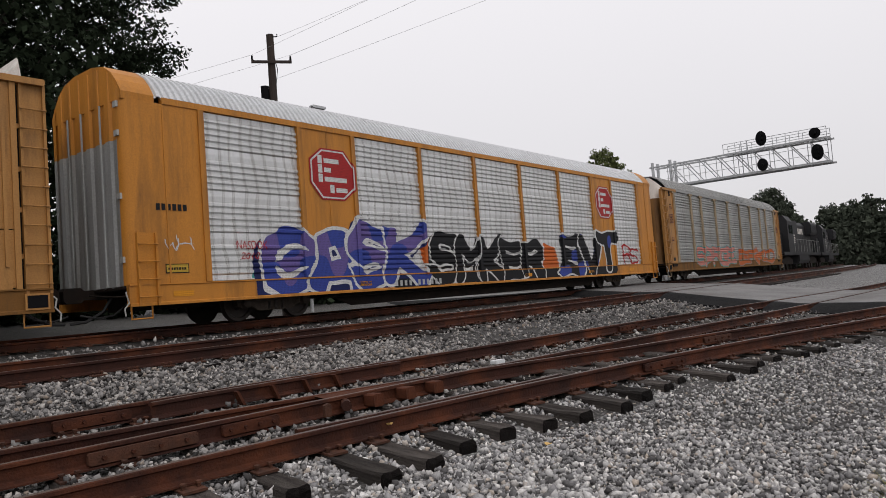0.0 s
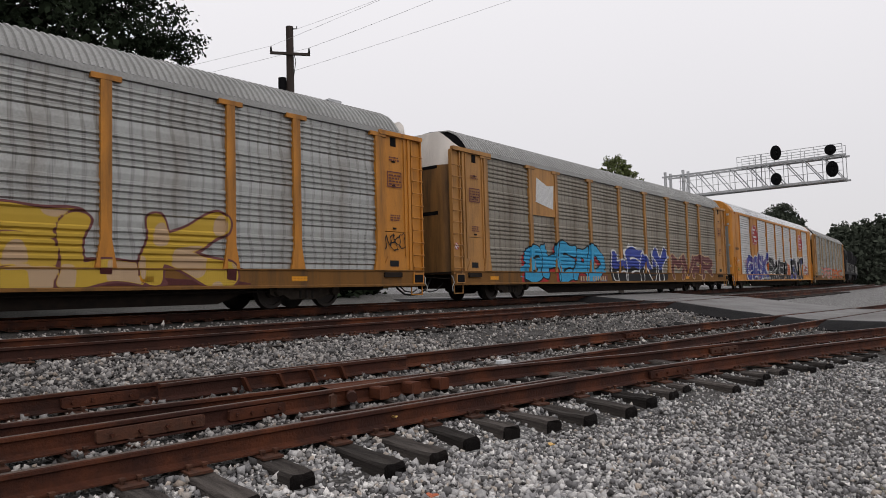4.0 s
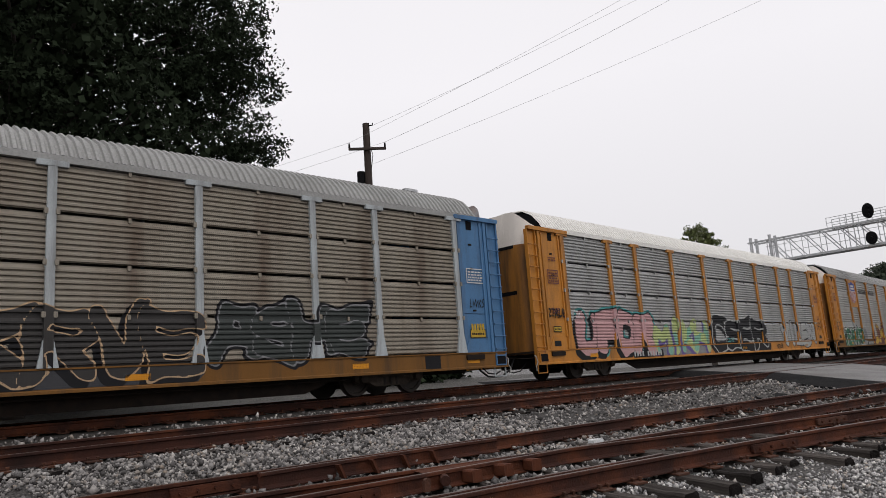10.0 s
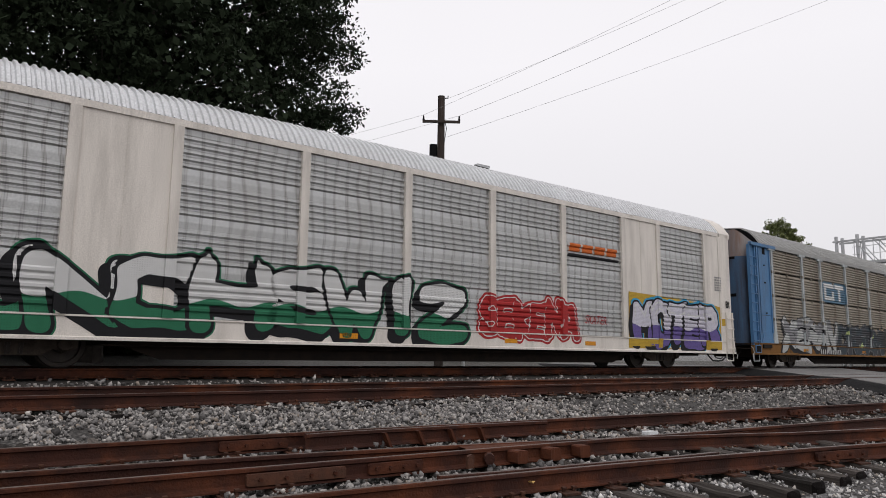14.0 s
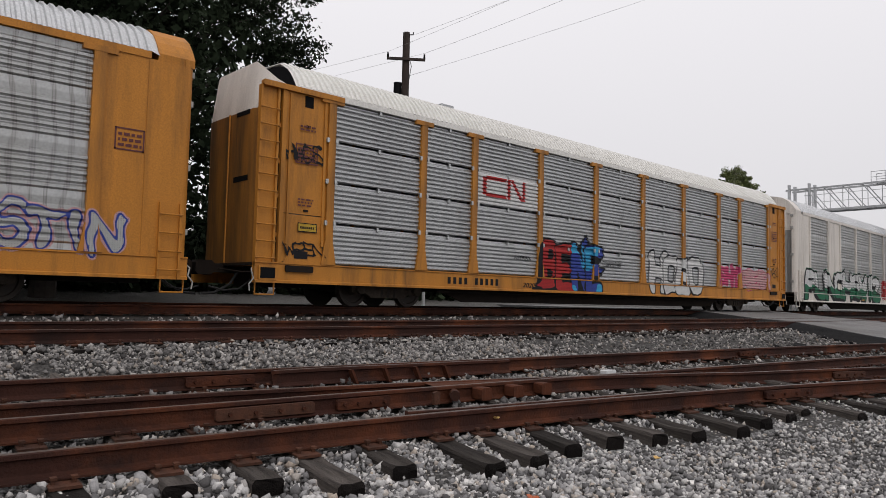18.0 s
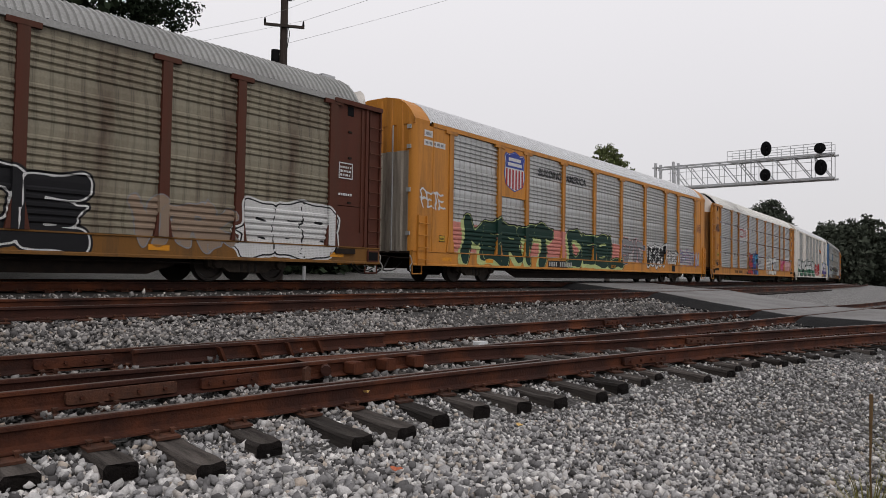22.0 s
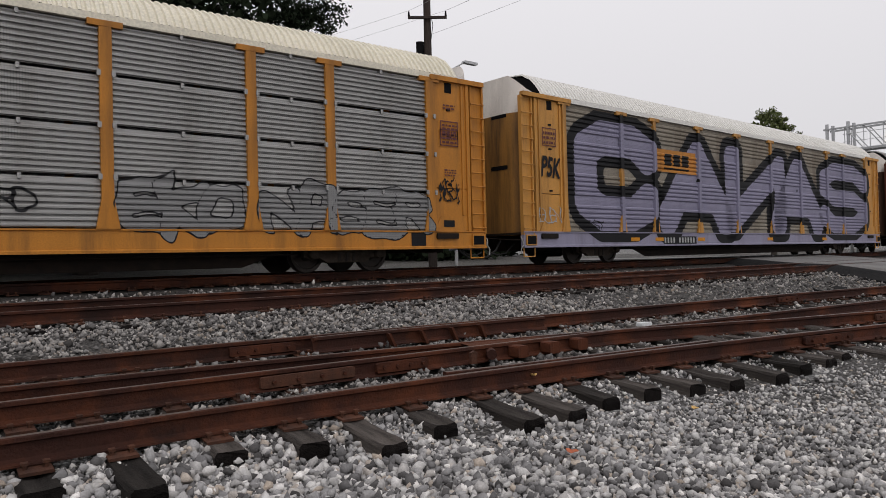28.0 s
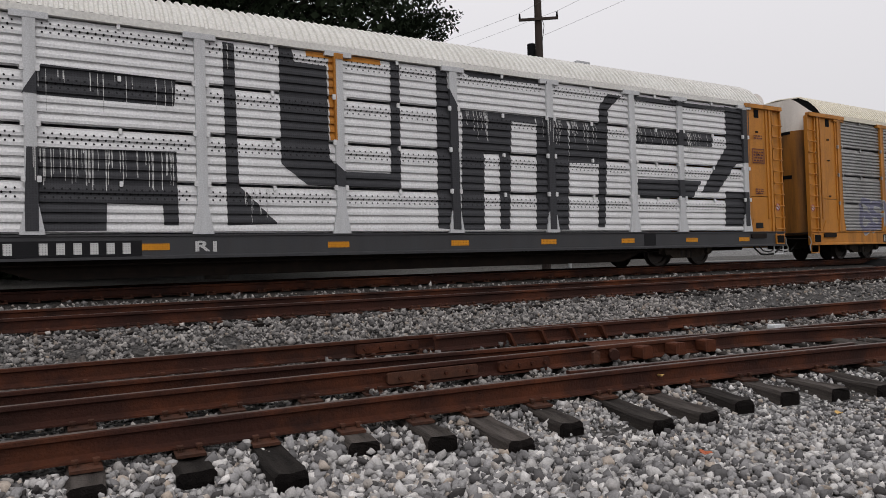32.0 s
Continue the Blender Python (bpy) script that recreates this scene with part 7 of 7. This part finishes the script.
def tree(x, y, height, wide, seed, clumps, per, leaf, material, crown_lo=0.25, label="dark leafy broadleaf tree", core=0, lumps=None, core_leaf=0.3, flat=1.0):
    """A tapered trunk with limbs and a crown of many small leaves in uneven clumps."""
    rng = np.random.RandomState(seed)
    z0 = ground_z(x, y) if abs(x) < 400 else 0.0
    t = thing("tree", label, "tree", "trees")
    tr = M()
    tr.tube([(x, y, z0 - 0.3), (x + 0.2, y, z0 + height * 0.4), (x, y + 0.2, z0 + height * 0.85)], [height * 0.022, height * 0.014, height * 0.004], 8)
    k = clumps
    U = rng.uniform(crown_lo, 1.0, k)
    prof = np.sin(np.pi * np.minimum(1, (U - crown_lo) / (1 - crown_lo) * 0.70 + 0.28)) ** 0.6
    A = rng.uniform(0, 2 * np.pi, k)
    bump = 1 + 0.16 * np.sin(3 * A + seed) * np.sin(9 * U + seed) + 0.10 * np.sin(7 * A + 2 * seed + 14 * U)
    Rr = wide * prof * bump * np.sqrt(rng.uniform(0.1, 1.0, k))
    C = np.stack([x + Rr * np.cos(A), y + Rr * np.sin(A), z0 + height * U], 1)
    if lumps is not None:
        C = np.concatenate([C] + [np.array(p) + rng.normal(0, 1, (c, 3)) * np.array(s) for p, s, c in lumps])
    for i in range(0, len(C), max(len(C) // 70, 1)):
        c = C[i]
        base = np.array([x, y, max(z0 + height * 0.2, c[2] - height * 0.2)])
        mid = (base + c) / 2 + rng.uniform(-0.5, 0.5, 3)
        tr.tube([base, mid, c], [height * 0.006, height * 0.004, 0.02], 5)
    part("trunk", tr, BARK, t)
    P = np.repeat(C, per, 0)
    sz = min(wide * 0.085, 0.60)
    off = rng.normal(0, 1, (len(P), 3))
    off *= (rng.uniform(0, 1, (len(P), 1)) ** 0.45) / np.linalg.norm(off, axis=1)[:, None]
    P = P + off * np.repeat(rng.uniform(0.5, 1.5, (len(C), 1)), per, 0) * np.array([sz * 1.5, sz * 1.5, sz * flat])
    V = cards(P, leaf, rng)
    if core:
        q = rng.uniform(0, 1, core)
        a = rng.uniform(0, 2 * np.pi, core)
        u = rng.uniform(crown_lo - 0.04, 0.92, core)
        r = wide * 0.92 * (1 + 0.16 * np.sin(3 * a + seed) * np.sin(9 * u + seed) + 0.10 * np.sin(7 * a + 2 * seed + 14 * u)) * q ** 0.62 * np.sin(np.pi * np.minimum(1, (np.maximum(u, crown_lo) - crown_lo) / (1 - crown_lo) * 0.70 + 0.28)) ** 0.6
        V = np.concatenate([V, cards(np.stack([x + r * np.cos(a), y + r * np.sin(a), z0 + height * u], 1), core_leaf, rng, 0.7)])
    part("crown", quads_mesh("crown", V, material), None, t)
    return t


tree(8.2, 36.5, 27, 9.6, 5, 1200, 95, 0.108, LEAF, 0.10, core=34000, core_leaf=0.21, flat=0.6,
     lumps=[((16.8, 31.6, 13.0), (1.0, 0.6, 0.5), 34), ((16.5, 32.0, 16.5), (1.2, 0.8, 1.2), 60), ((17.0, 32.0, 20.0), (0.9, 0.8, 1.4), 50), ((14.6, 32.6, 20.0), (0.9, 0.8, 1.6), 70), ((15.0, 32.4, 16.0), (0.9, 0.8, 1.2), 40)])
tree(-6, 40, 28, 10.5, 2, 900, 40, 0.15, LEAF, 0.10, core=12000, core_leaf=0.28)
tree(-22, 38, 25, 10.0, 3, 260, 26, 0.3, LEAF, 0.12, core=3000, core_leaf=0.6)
tree(67.2, 33.6, 13.9, 3.0, 7, 260, 110, 0.085, LEAF_M, 0.3, "small round green tree behind the train", core=700, core_leaf=0.22)
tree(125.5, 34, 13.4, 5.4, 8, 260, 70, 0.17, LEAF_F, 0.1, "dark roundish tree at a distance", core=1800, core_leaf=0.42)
rngf = random.Random(11)
for i in range(36):
    yy = 54 - i * 2.7 + rngf.uniform(-1.5, 1.5)
    xx = 160 + rngf.uniform(-6, 14) + (8 if i % 2 else 0) - (i * 0.9)
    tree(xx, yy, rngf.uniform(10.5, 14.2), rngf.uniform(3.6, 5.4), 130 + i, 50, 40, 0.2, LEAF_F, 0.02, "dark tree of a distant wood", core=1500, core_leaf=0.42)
# low bushes behind the main line
for i in range(18):
    xx = -46 + i * 5.2 + rngf.uniform(-1, 1)
    tree(xx, 44 + rngf.uniform(-2, 3), rngf.uniform(4.0, 6.0), rngf.uniform(3.0, 3.8), 70 + i, 60, 24, 0.3, LEAF, 0.02, "dark bush behind the tracks", core=1100, core_leaf=0.34)


# ---------------- locomotives ----------------
LOCO = paint("black_loco_paint", (0.016, 0.016, 0.018), 0.15, 0.6)
GLASS = mat("dark_cab_glass", (0.02, 0.022, 0.025), 0.08, 0, None, 3, 0.2, 20, 0.0, 0.5)


def locomotive(label):
    """A hood-type diesel locomotive, cab leading."""
    g = thing("locomotive", label, "locomotive", "locomotives of the train")
    part("frame", M().box(-11.0, 11.0, -1.5, 1.5, 1.15, 1.42), LOCO, g)
    part("walkway_edge", M().box(-11.0, 11.0, -1.56, -1.5, 1.18, 1.40), LOCO, g)
    part("long_hood", M().prism_x([(-0.85, 1.42), (-0.85, 3.9), (-0.65, 4.2), (0.65, 4.2), (0.85, 3.9), (0.85, 1.42)], -9.8, 5.2), LOCO, g)
    part("radiator", M().prism_x([(-1.35, 3.1), (-1.5, 3.3), (-1.5, 4.1), (-1.3, 4.3), (1.3, 4.3), (1.5, 4.1), (1.5, 3.3), (1.35, 3.1)], -9.9, -6.0), LOCO, g)
    part("blower_housing", M().box(2.6, 5.2, -1.45, 1.45, 2.0, 4.0), LOCO, g)
    cab = part("cab", M().prism_x([(-1.5, 1.42), (-1.5, 3.9), (-1.2, 4.35), (1.2, 4.35), (1.5, 3.9), (1.5, 1.42)], 5.2, 8.0), LOCO, g)
    part("nose", M().box(8.0, 10.2, -1.0, 1.0, 1.42, 2.9), LOCO, g)
    for x in (5.5, 6.6):
        part("cab_window", M().box(x, x + 0.9, -1.52, -1.49, 2.9, 3.6), GLASS, cab)
    part("fuel_tank", M().prism_x([(-1.35, 0.45), (-1.5, 0.7), (-1.5, 1.15), (1.5, 1.15), (1.5, 0.7), (1.35, 0.45)], -3.0, 3.0), LOCO, g)
    for i in range(14):
        x = -9.6 + i * 1.08
        part("hood_door", M().box(x, x + 1.0, -0.87, -0.845, 1.5, 2.95), LOCO, g)
    for i in range(5):
        part("grille", M().box(-9.7 + i * 0.72, -9.1 + i * 0.72, -1.52, -1.49, 3.35, 4.0), LOCO, g)
    for i in range(4):
        part("stripe", M().box(4.3, 5.1, -1.47, -1.45, 2.15 + i * 0.2, 2.26 + i * 0.2), WHITE, g)
    for i in range(5):
        part("lettering_bar", M().box(-4.5 + i * 0.8, -3.95 + i * 0.8, -0.885, -0.87, 3.1, 3.6), WHITE, g)
    part("handrail", M().tube([(-10.9, -1.5, 2.5), (5.2, -1.5, 2.5)], 0.014, 5), GREYP, g)
    for i in range(10):
        part("stanchion", M().tube([(-10.8 + i * 1.75, -1.5, 1.42), (-10.8 + i * 1.75, -1.5, 2.5)], 0.014, 5), GREYP, g)
    for cx in (-7.4, 7.4):
        t = part("truck", M().prism([(-2.4, 0.45), (2.4, 0.45), (2.4, 0.85), (1.0, 1.0), (-1.0, 1.0), (-2.4, 0.85)], -1.2, -1.0).box(-2.0, 2.0, -1.0, 1.0, 0.6, 1.1), STEEL_D, g, m=pose(cx, 0, 0))
        for dx in (-1.75, 0, 1.75):
            part("wheelset", M().lathe_y([(-0.8, 0.2), (-0.8, 0.5), (-0.66, 0.52), (-0.66, 0.2)], dx, 0.51, 20).lathe_y([(0.66, 0.2), (0.66, 0.52), (0.8, 0.5), (0.8, 0.2)], dx, 0.51, 20), WHEEL, t)
    # long hood leading: the cab stands at the train's end
    for ob in g.children_recursive:
        ob.data.transform(Matrix.Diagonal((-1, 1, 1.09, 1)))
        ob.data.flip_normals()
    return g


LOCOS = [locomotive("black freight locomotive coupled to the first autorack"), locomotive("black freight locomotive at the head of the train")]


# ---------------- small things on the ground ----------------
LEAF_O = mat("orange_dead_leaf", (0.50, 0.13, 0.05), 0.7, 0, (0.35, 0.08, 0.03), 20, 0.6, 90, 0.2)
PALE = mat("pale_plastic", (0.72, 0.74, 0.75), 0.5, 0, (0.55, 0.56, 0.56), 12, 0.5, 60, 0.1)
PEELED = mat("peeled_yellow_scrap", (0.70, 0.46, 0.16), 0.7, 0, (0.5, 0.3, 0.1), 20, 0.6, 60, 0.2)


def fallen_leaf(x, y, z, rz, size, material, label):
    me = M()
    n = 10
    v = [(0, 0, 0.006)]
    for k in range(n):
        w = 2 * math.pi * k / n
        r = size * (0.75 + 0.25 * math.sin(3 * w + 1))
        v.append((r * math.cos(w), r * 0.6 * math.sin(w), 0.004 + 0.02 * abs(math.sin(w))))
    me.add(v + [(a, b, c - 0.004) for a, b, c in v], [(0, 1 + k, 1 + (k + 1) % n) for k in range(n)] + [(n + 1, n + 2 + (k + 1) % n, n + 2 + k) for k in range(n)] + [(1 + k, n + 2 + k, n + 2 + (k + 1) % n, 1 + (k + 1) % n) for k in range(n)])
    return tagged(part("fallen_leaf", me, material, m=pose(x, y, z, 8, 5, rz)), label, "leaf")


fallen_leaf(3.80, 3.37, -0.325, 40, 0.085, LEAF_O, "orange dead leaf lying on the gravel")
fallen_leaf(5.62, 3.55, -0.325, 10, 0.06, PEELED, "pale yellow leaf lying on the gravel")
fallen_leaf(4.95, y_a(4.95) - 0.045, rail_z(4.95, 4.9) - 0.10, 80, 0.05, PEELED, "yellow leaf caught on the rail web")
for x, y, w, d, h in ((8.95, 6.45, 0.2, 0.12, 0.06), (8.35, y_c(8.35) - NEAR_GAUGE - 0.085, 0.17, 0.02, 0.10)):
    tagged(part("litter", M().bevel_box(-w / 2, w / 2, -d / 2, d / 2, 0, h, 0.01), PALE, m=pose(x, y, rail_z(x, y) - (0.15 if d > 0.05 else 0.125), 0, 0, -8)), "pale scrap of litter by the rails", "litter")

for dx, dy, w, d, h, a in ((0, 0, 0.5, 0.28, 0.16, 20), (0.55, -0.25, 0.3, 0.22, 0.10, -35), (-0.4, 0.3, 0.24, 0.2, 0.09, 60)):
    tagged(part("asphalt_chunk", M().bevel_box(-w / 2, w / 2, -d / 2, d / 2, 0, h, 0.04), ASPHALT_D, m=pose(18.4 + dx, 7.62 + dy, ground_z(18.4 + dx, 7.62 + dy) - 0.01, 7, -6, a)), "broken black asphalt chunk lying on the ballast", "rubble", "asphalt chunks by the crossing")

GRASS = foliage("roadside_grass", (0.22, 0.22, 0.06), (0.15, 0.12, 0.05))
DRY = foliage("dry_stalk", (0.16, 0.10, 0.05), (0.09, 0.06, 0.03))


def grass_tuft(x, y, n, h, wide, seed, label):
    rg = np.random.RandomState(seed)
    V = []
    z0 = ground_z(x, y)
    for i in range(n):
        a, r = rg.uniform(0, 6.28), wide * math.sqrt(rg.uniform(0, 1))
        bx, by = x + r * 0.4 * math.cos(a), y + r * 0.4 * math.sin(a)
        hh = h * rg.uniform(0.45, 1.0)
        lean = wide * rg.uniform(0.3, 1.3)
        w = 0.004
        sx, sy = -math.sin(a) * w, math.cos(a) * w
        pts = [(bx + math.cos(a) * lean * u * u, by + math.sin(a) * lean * u * u, z0 + hh * (u - 0.25 * u * u) / 0.75) for u in (0, 0.4, 0.75, 1.0)]
        for k in range(3):
            p, q = pts[k], pts[k + 1]
            k0, k1 = 1 - k * 0.3, 1 - (k + 1) * 0.3
            V += [(p[0] - sx * k0, p[1] - sy * k0, p[2]), (p[0] + sx * k0, p[1] + sy * k0, p[2]), (q[0] + sx * k1, q[1] + sy * k1, q[2]), (q[0] - sx * k1, q[1] - sy * k1, q[2])]
    ob = part("grass_tuft", quads_mesh("grass_tuft", np.array(V), GRASS), None)
    return tagged(ob, label, "grass", kind="stuff")


grass_tuft(4.68, 0.68, 150, 0.42, 0.2, 1, "green and yellow grass tuft in the gravel")
grass_tuft(4.86, 0.40, 220, 0.72, 0.26, 2, "tall green grass tuft in the gravel")
grass_tuft(5.3, 0.08, 240, 0.85, 0.38, 3, "tall green grass tuft in the gravel")
stalk = part("weed_stalk", M().tube([(4.72, 0.66, ground_z(4.72, .66)), (4.73, 0.67, 0.0), (4.71, 0.66, 0.40)], [0.006, 0.005, 0.010], 6), DRY)
tagged(stalk, "single dry weed stalk standing in the gravel", "weed")


DRIFT_T, DRIFT_S = [0, 2.5, 6, 9, 11, 13, 17.5, 19, 23, 28, 32], [-0.15, 0.18, 0.12, 0, -0.12, -0.08, -0.12, 0, 0.08, 0.06, 0]


def head(t):
    """How far the front of the first autorack has come along the line."""
    return 63.81 + 9.6087 * t - 0.003133 * t * t - 0.0001174 * t ** 3 + float(np.interp(t, DRIFT_T, DRIFT_S))


def motions():
    for k, car in enumerate(CARS):
        rows = []
        for t in np.arange(0, 32.1, 1.0):
            x, y, a = main_line(head(t) - PITCH * (k + 0.5), MAIN_Y)
            rows.append((float(t), pose(x, y, 0.765, 0, 0, math.degrees(a))))
        walk(car, rows)
    for k, loco in enumerate(LOCOS):
        rows = []
        for t in np.arange(0, 32.1, 1.0):
            x, y, a = main_line(head(t) + 11.6 + 23.2 * k, MAIN_Y)
            rows.append((float(t), pose(x, y, 0.765, 0, 0, math.degrees(a))))
        walk(loco, rows)


siding_ties()
main_ties(side_track, 10.2 + GAUGE / 2, 1.9, -4, 60)
main_ties(main_track, MAIN_Y, 2.4, -4, 60)


# ---------------- loose ballast stones ----------------
def ballast_stones():
    """Crushed stone, one joined mesh: each stone a small irregular lump; left out on ties, rails and road."""
    rg = np.random.RandomState(5)
    # an angular lump of twenty facets for the nearest stones
    g5 = (1 + 5 ** 0.5) / 2
    lump = np.array([(-1, g5, 0), (1, g5, 0), (-1, -g5, 0), (1, -g5, 0), (0, -1, g5), (0, 1, g5), (0, -1, -g5), (0, 1, -g5), (g5, 0, -1), (g5, 0, 1), (-g5, 0, -1), (-g5, 0, 1)]) / 1.9
    lump_f = [(0, 11, 5), (0, 5, 1), (0, 1, 7), (0, 7, 10), (0, 10, 11), (1, 5, 9), (5, 11, 4), (11, 10, 2), (10, 7, 6), (7, 1, 8), (3, 9, 4), (3, 4, 2), (3, 2, 6), (3, 6, 8), (3, 8, 9), (4, 9, 5), (2, 4, 11), (6, 2, 10), (8, 6, 7), (9, 8, 1)]
    octa = np.array([(1, 0, 0), (-1, 0, 0), (0, 1, 0), (0, -1, 0), (0, 0, 1), (0, 0, -1)], float)
    octa_f = [(0, 2, 4), (2, 1, 4), (1, 3, 4), (3, 0, 4), (2, 0, 5), (1, 2, 5), (3, 1, 5), (0, 3, 5)]

    def scatter(n, r0, r1):
        a = rg.uniform(-0.2 if r0 < 5 else -0.06, 1.64, n) if r0 > 1 else rg.uniform(-math.pi, math.pi, n)
        r = np.sqrt(rg.uniform(r0 * r0, r1 * r1, n))
        return np.stack([r * np.cos(a), r * np.sin(a)], 1)
    spots = np.array(TIE_SPOTS)
    out_v, out_f, base, zone = [], [], 0, []
    for n, r0, r1, size, vs, fs in ((9000, 0.0, 2.85, 0.030, octa * 1.2, octa_f), (38000, 2.8, 5.3, 0.0205, lump, lump_f), (56000, 5.2, 7.5, 0.0195, octa * 1.25, octa_f), (88000, 7.5, 14.0, 0.0240, octa * 1.25, octa_f), (34000, 14.0, 26.0, 0.036, octa, octa_f)):
        P = scatter(n, r0, r1)
        keep = (P[:, 1] < 14.2) & (P[:, 0] > -0.6) & ~((P[:, 0] + 0.15 * (10 - P[:, 1]) > CROSS0 - 0.2) & (P[:, 1] > 0))
        luck = rg.uniform(0, 1, len(P))
        lift = np.zeros(len(P))
        for x, y, a, half in spots:
            d = P - (x, y)
            u = d[:, 0] * math.cos(a) + d[:, 1] * math.sin(a)
            w = -d[:, 0] * math.sin(a) + d[:, 1] * math.cos(a)
            on = (np.abs(u) < 0.115) & (np.abs(w) < half + 0.02)
            if y > 8.5:  # the farther tracks are filled over their ties
                keep &= ~(on & (np.abs(w) < 0.95) & (luck > 0.45))
            else:  # bare past the near rail, half covered between the rails
                inner = (P[:, 1] > y_a(x) + 0.1) & (P[:, 0] > 2.5)
                keep &= ~(on & (luck > np.where(inner, 0.6, 0.05)))
                lift = np.where(on & inner, 0.05, lift)
        ya = np.array([y_a(x) for x in P[:, 0]])
        yc = np.array([y_c(x) for x in P[:, 0]])
        bd = np.array([bend(x) for x in P[:, 0]])
        for line in (ya, yc, ya + NEAR_GAUGE, yc - NEAR_GAUGE, 10.2 + bd, 10.2 + GAUGE + bd):
            keep &= np.abs(P[:, 1] - line) > 0.09
        P, lift = P[keep], lift[keep]
        n = len(P)
        z = np.array([ground_z(x, y) for x, y in P])
        coarse = np.where(P[:, 1] > 5, 1.0, np.clip(1.25 - 0.10 * (P[:, 0] - 2.0), 0.66, 1.25))
        s = size * coarse * np.clip(np.exp(rg.normal(-0.04, 0.34, n)), 0.45, 1.9)
        # shoulders of the ties stay bare; the bed lies higher between the rails
        rough = 0.24 if len(vs) > 6 else 0.15
        V = vs[None] * (1 + rg.uniform(-0.46, 0.20 if len(vs) > 6 else 0.05, (n, len(vs), 1))) + rg.uniform(-rough, rough, (n, len(vs), 3))
        V = V * (s[:, None, None] * rg.uniform(0.60, 1.32, (n, 1, 3)))
        q = rg.normal(0, 1, (n, 4))
        q /= np.linalg.norm(q, axis=1)[:, None]
        w, x, y, zz = q.T
        R = np.stack([1 - 2 * (y * y + zz * zz), 2 * (x * y - zz * w), 2 * (x * zz + y * w), 2 * (x * y + zz * w), 1 - 2 * (x * x + zz * zz), 2 * (y * zz - x * w), 2 * (x * zz - y * w), 2 * (y * zz + x * w), 1 - 2 * (x * x + y * y)], 1).reshape(n, 3, 3)
        V = np.einsum("nij,nkj->nki", R, V)
        V[:, :, 0] += P[:, 0, None]
        V[:, :, 1] += P[:, 1, None]
        V[:, :, 2] += (z + lift + s * rg.uniform(-0.3, 1.45, n))[:, None]
        F = np.array(fs)[None] + (np.arange(n) * len(vs))[:, None, None] + base
        base += n * len(vs)
        dd = P[:, 1] - np.array([y_a(x) for x in P[:, 0]])
        zone.append(np.repeat(dd + rg.normal(0, 0.15, n) > -0.12, len(fs)))
        out_v.append(V.reshape(-1, 3))
        out_f.append(F.reshape(-1, 3))
    V, F, Z = np.concatenate(out_v), np.concatenate(out_f), np.concatenate(zone)
    for pick, tint, label in ((~Z, ((0.545, 0.530, 0.515), (0.28, 0.272, 0.264)), "loose pale grey crushed stone beside the siding"),
                              (Z, ((0.350, 0.332, 0.314), (0.165, 0.154, 0.145)), "rust-stained grey crushed-stone ballast between the tracks")):
        f = F[pick]
        used = np.unique(f)
        remap = np.zeros(len(V), np.int64)
        remap[used] = np.arange(len(used))
        f = remap[f]
        me = bpy.data.meshes.new("ballast_stones")
        me.vertices.add(len(used))
        me.vertices.foreach_set("co", V[used].astype(np.float32).ravel())
        me.loops.add(3 * len(f))
        me.loops.foreach_set("vertex_index", f.astype(np.int32).ravel())
        me.polygons.add(len(f))
        me.polygons.foreach_set("loop_start", np.arange(0, 3 * len(f), 3, dtype=np.int32))
        me.update(calc_edges=True)
        me.materials.append(stone_material(*tint))
        tagged(part("ballast_stones", me, None), label, "gravel", kind="stuff")


def stone_material(base, second):
    ma = mat("crushed_stone", base, 0.88, 0, second, 14, 0.7, 90, 0.25)
    n, l = ma.node_tree.nodes, ma.node_tree.links
    geo = n.new("ShaderNodeNewGeometry")
    rp = n.new("ShaderNodeValToRGB")
    el = rp.color_ramp.elements
    el[0].position, el[0].color = 0.0, (0.10, 0.095, 0.095, 1)
    el[1].position, el[1].color = 1.0, (1.85, 1.83, 1.80, 1)
    for p, c in ((0.22, (0.38, 0.38, 0.39, 1)), (0.5, (0.78, 0.785, 0.80, 1)), (0.66, (0.98, 0.97, 0.96, 1)), (0.72, (1.0, 0.86, 0.72, 1)), (0.77, (1.05, 1.05, 1.05, 1)), (0.9, (1.3, 1.3, 1.3, 1))):
        e = el.new(p)
        e.color = c
    l.new(geo.outputs["Random Per Island"], rp.inputs[0])
    src = n["Principled BSDF"].inputs["Base Color"].links[0].from_socket
    mx = n.new("ShaderNodeMixRGB")
    mx.blend_type = "MULTIPLY"
    mx.inputs[0].default_value = 1
    l.new(src, mx.inputs[1])
    l.new(rp.outputs[0], mx.inputs[2])
    l.new(mx.outputs[0], n["Principled BSDF"].inputs["Base Color"])
    return ma


ballast_stones()
motions()
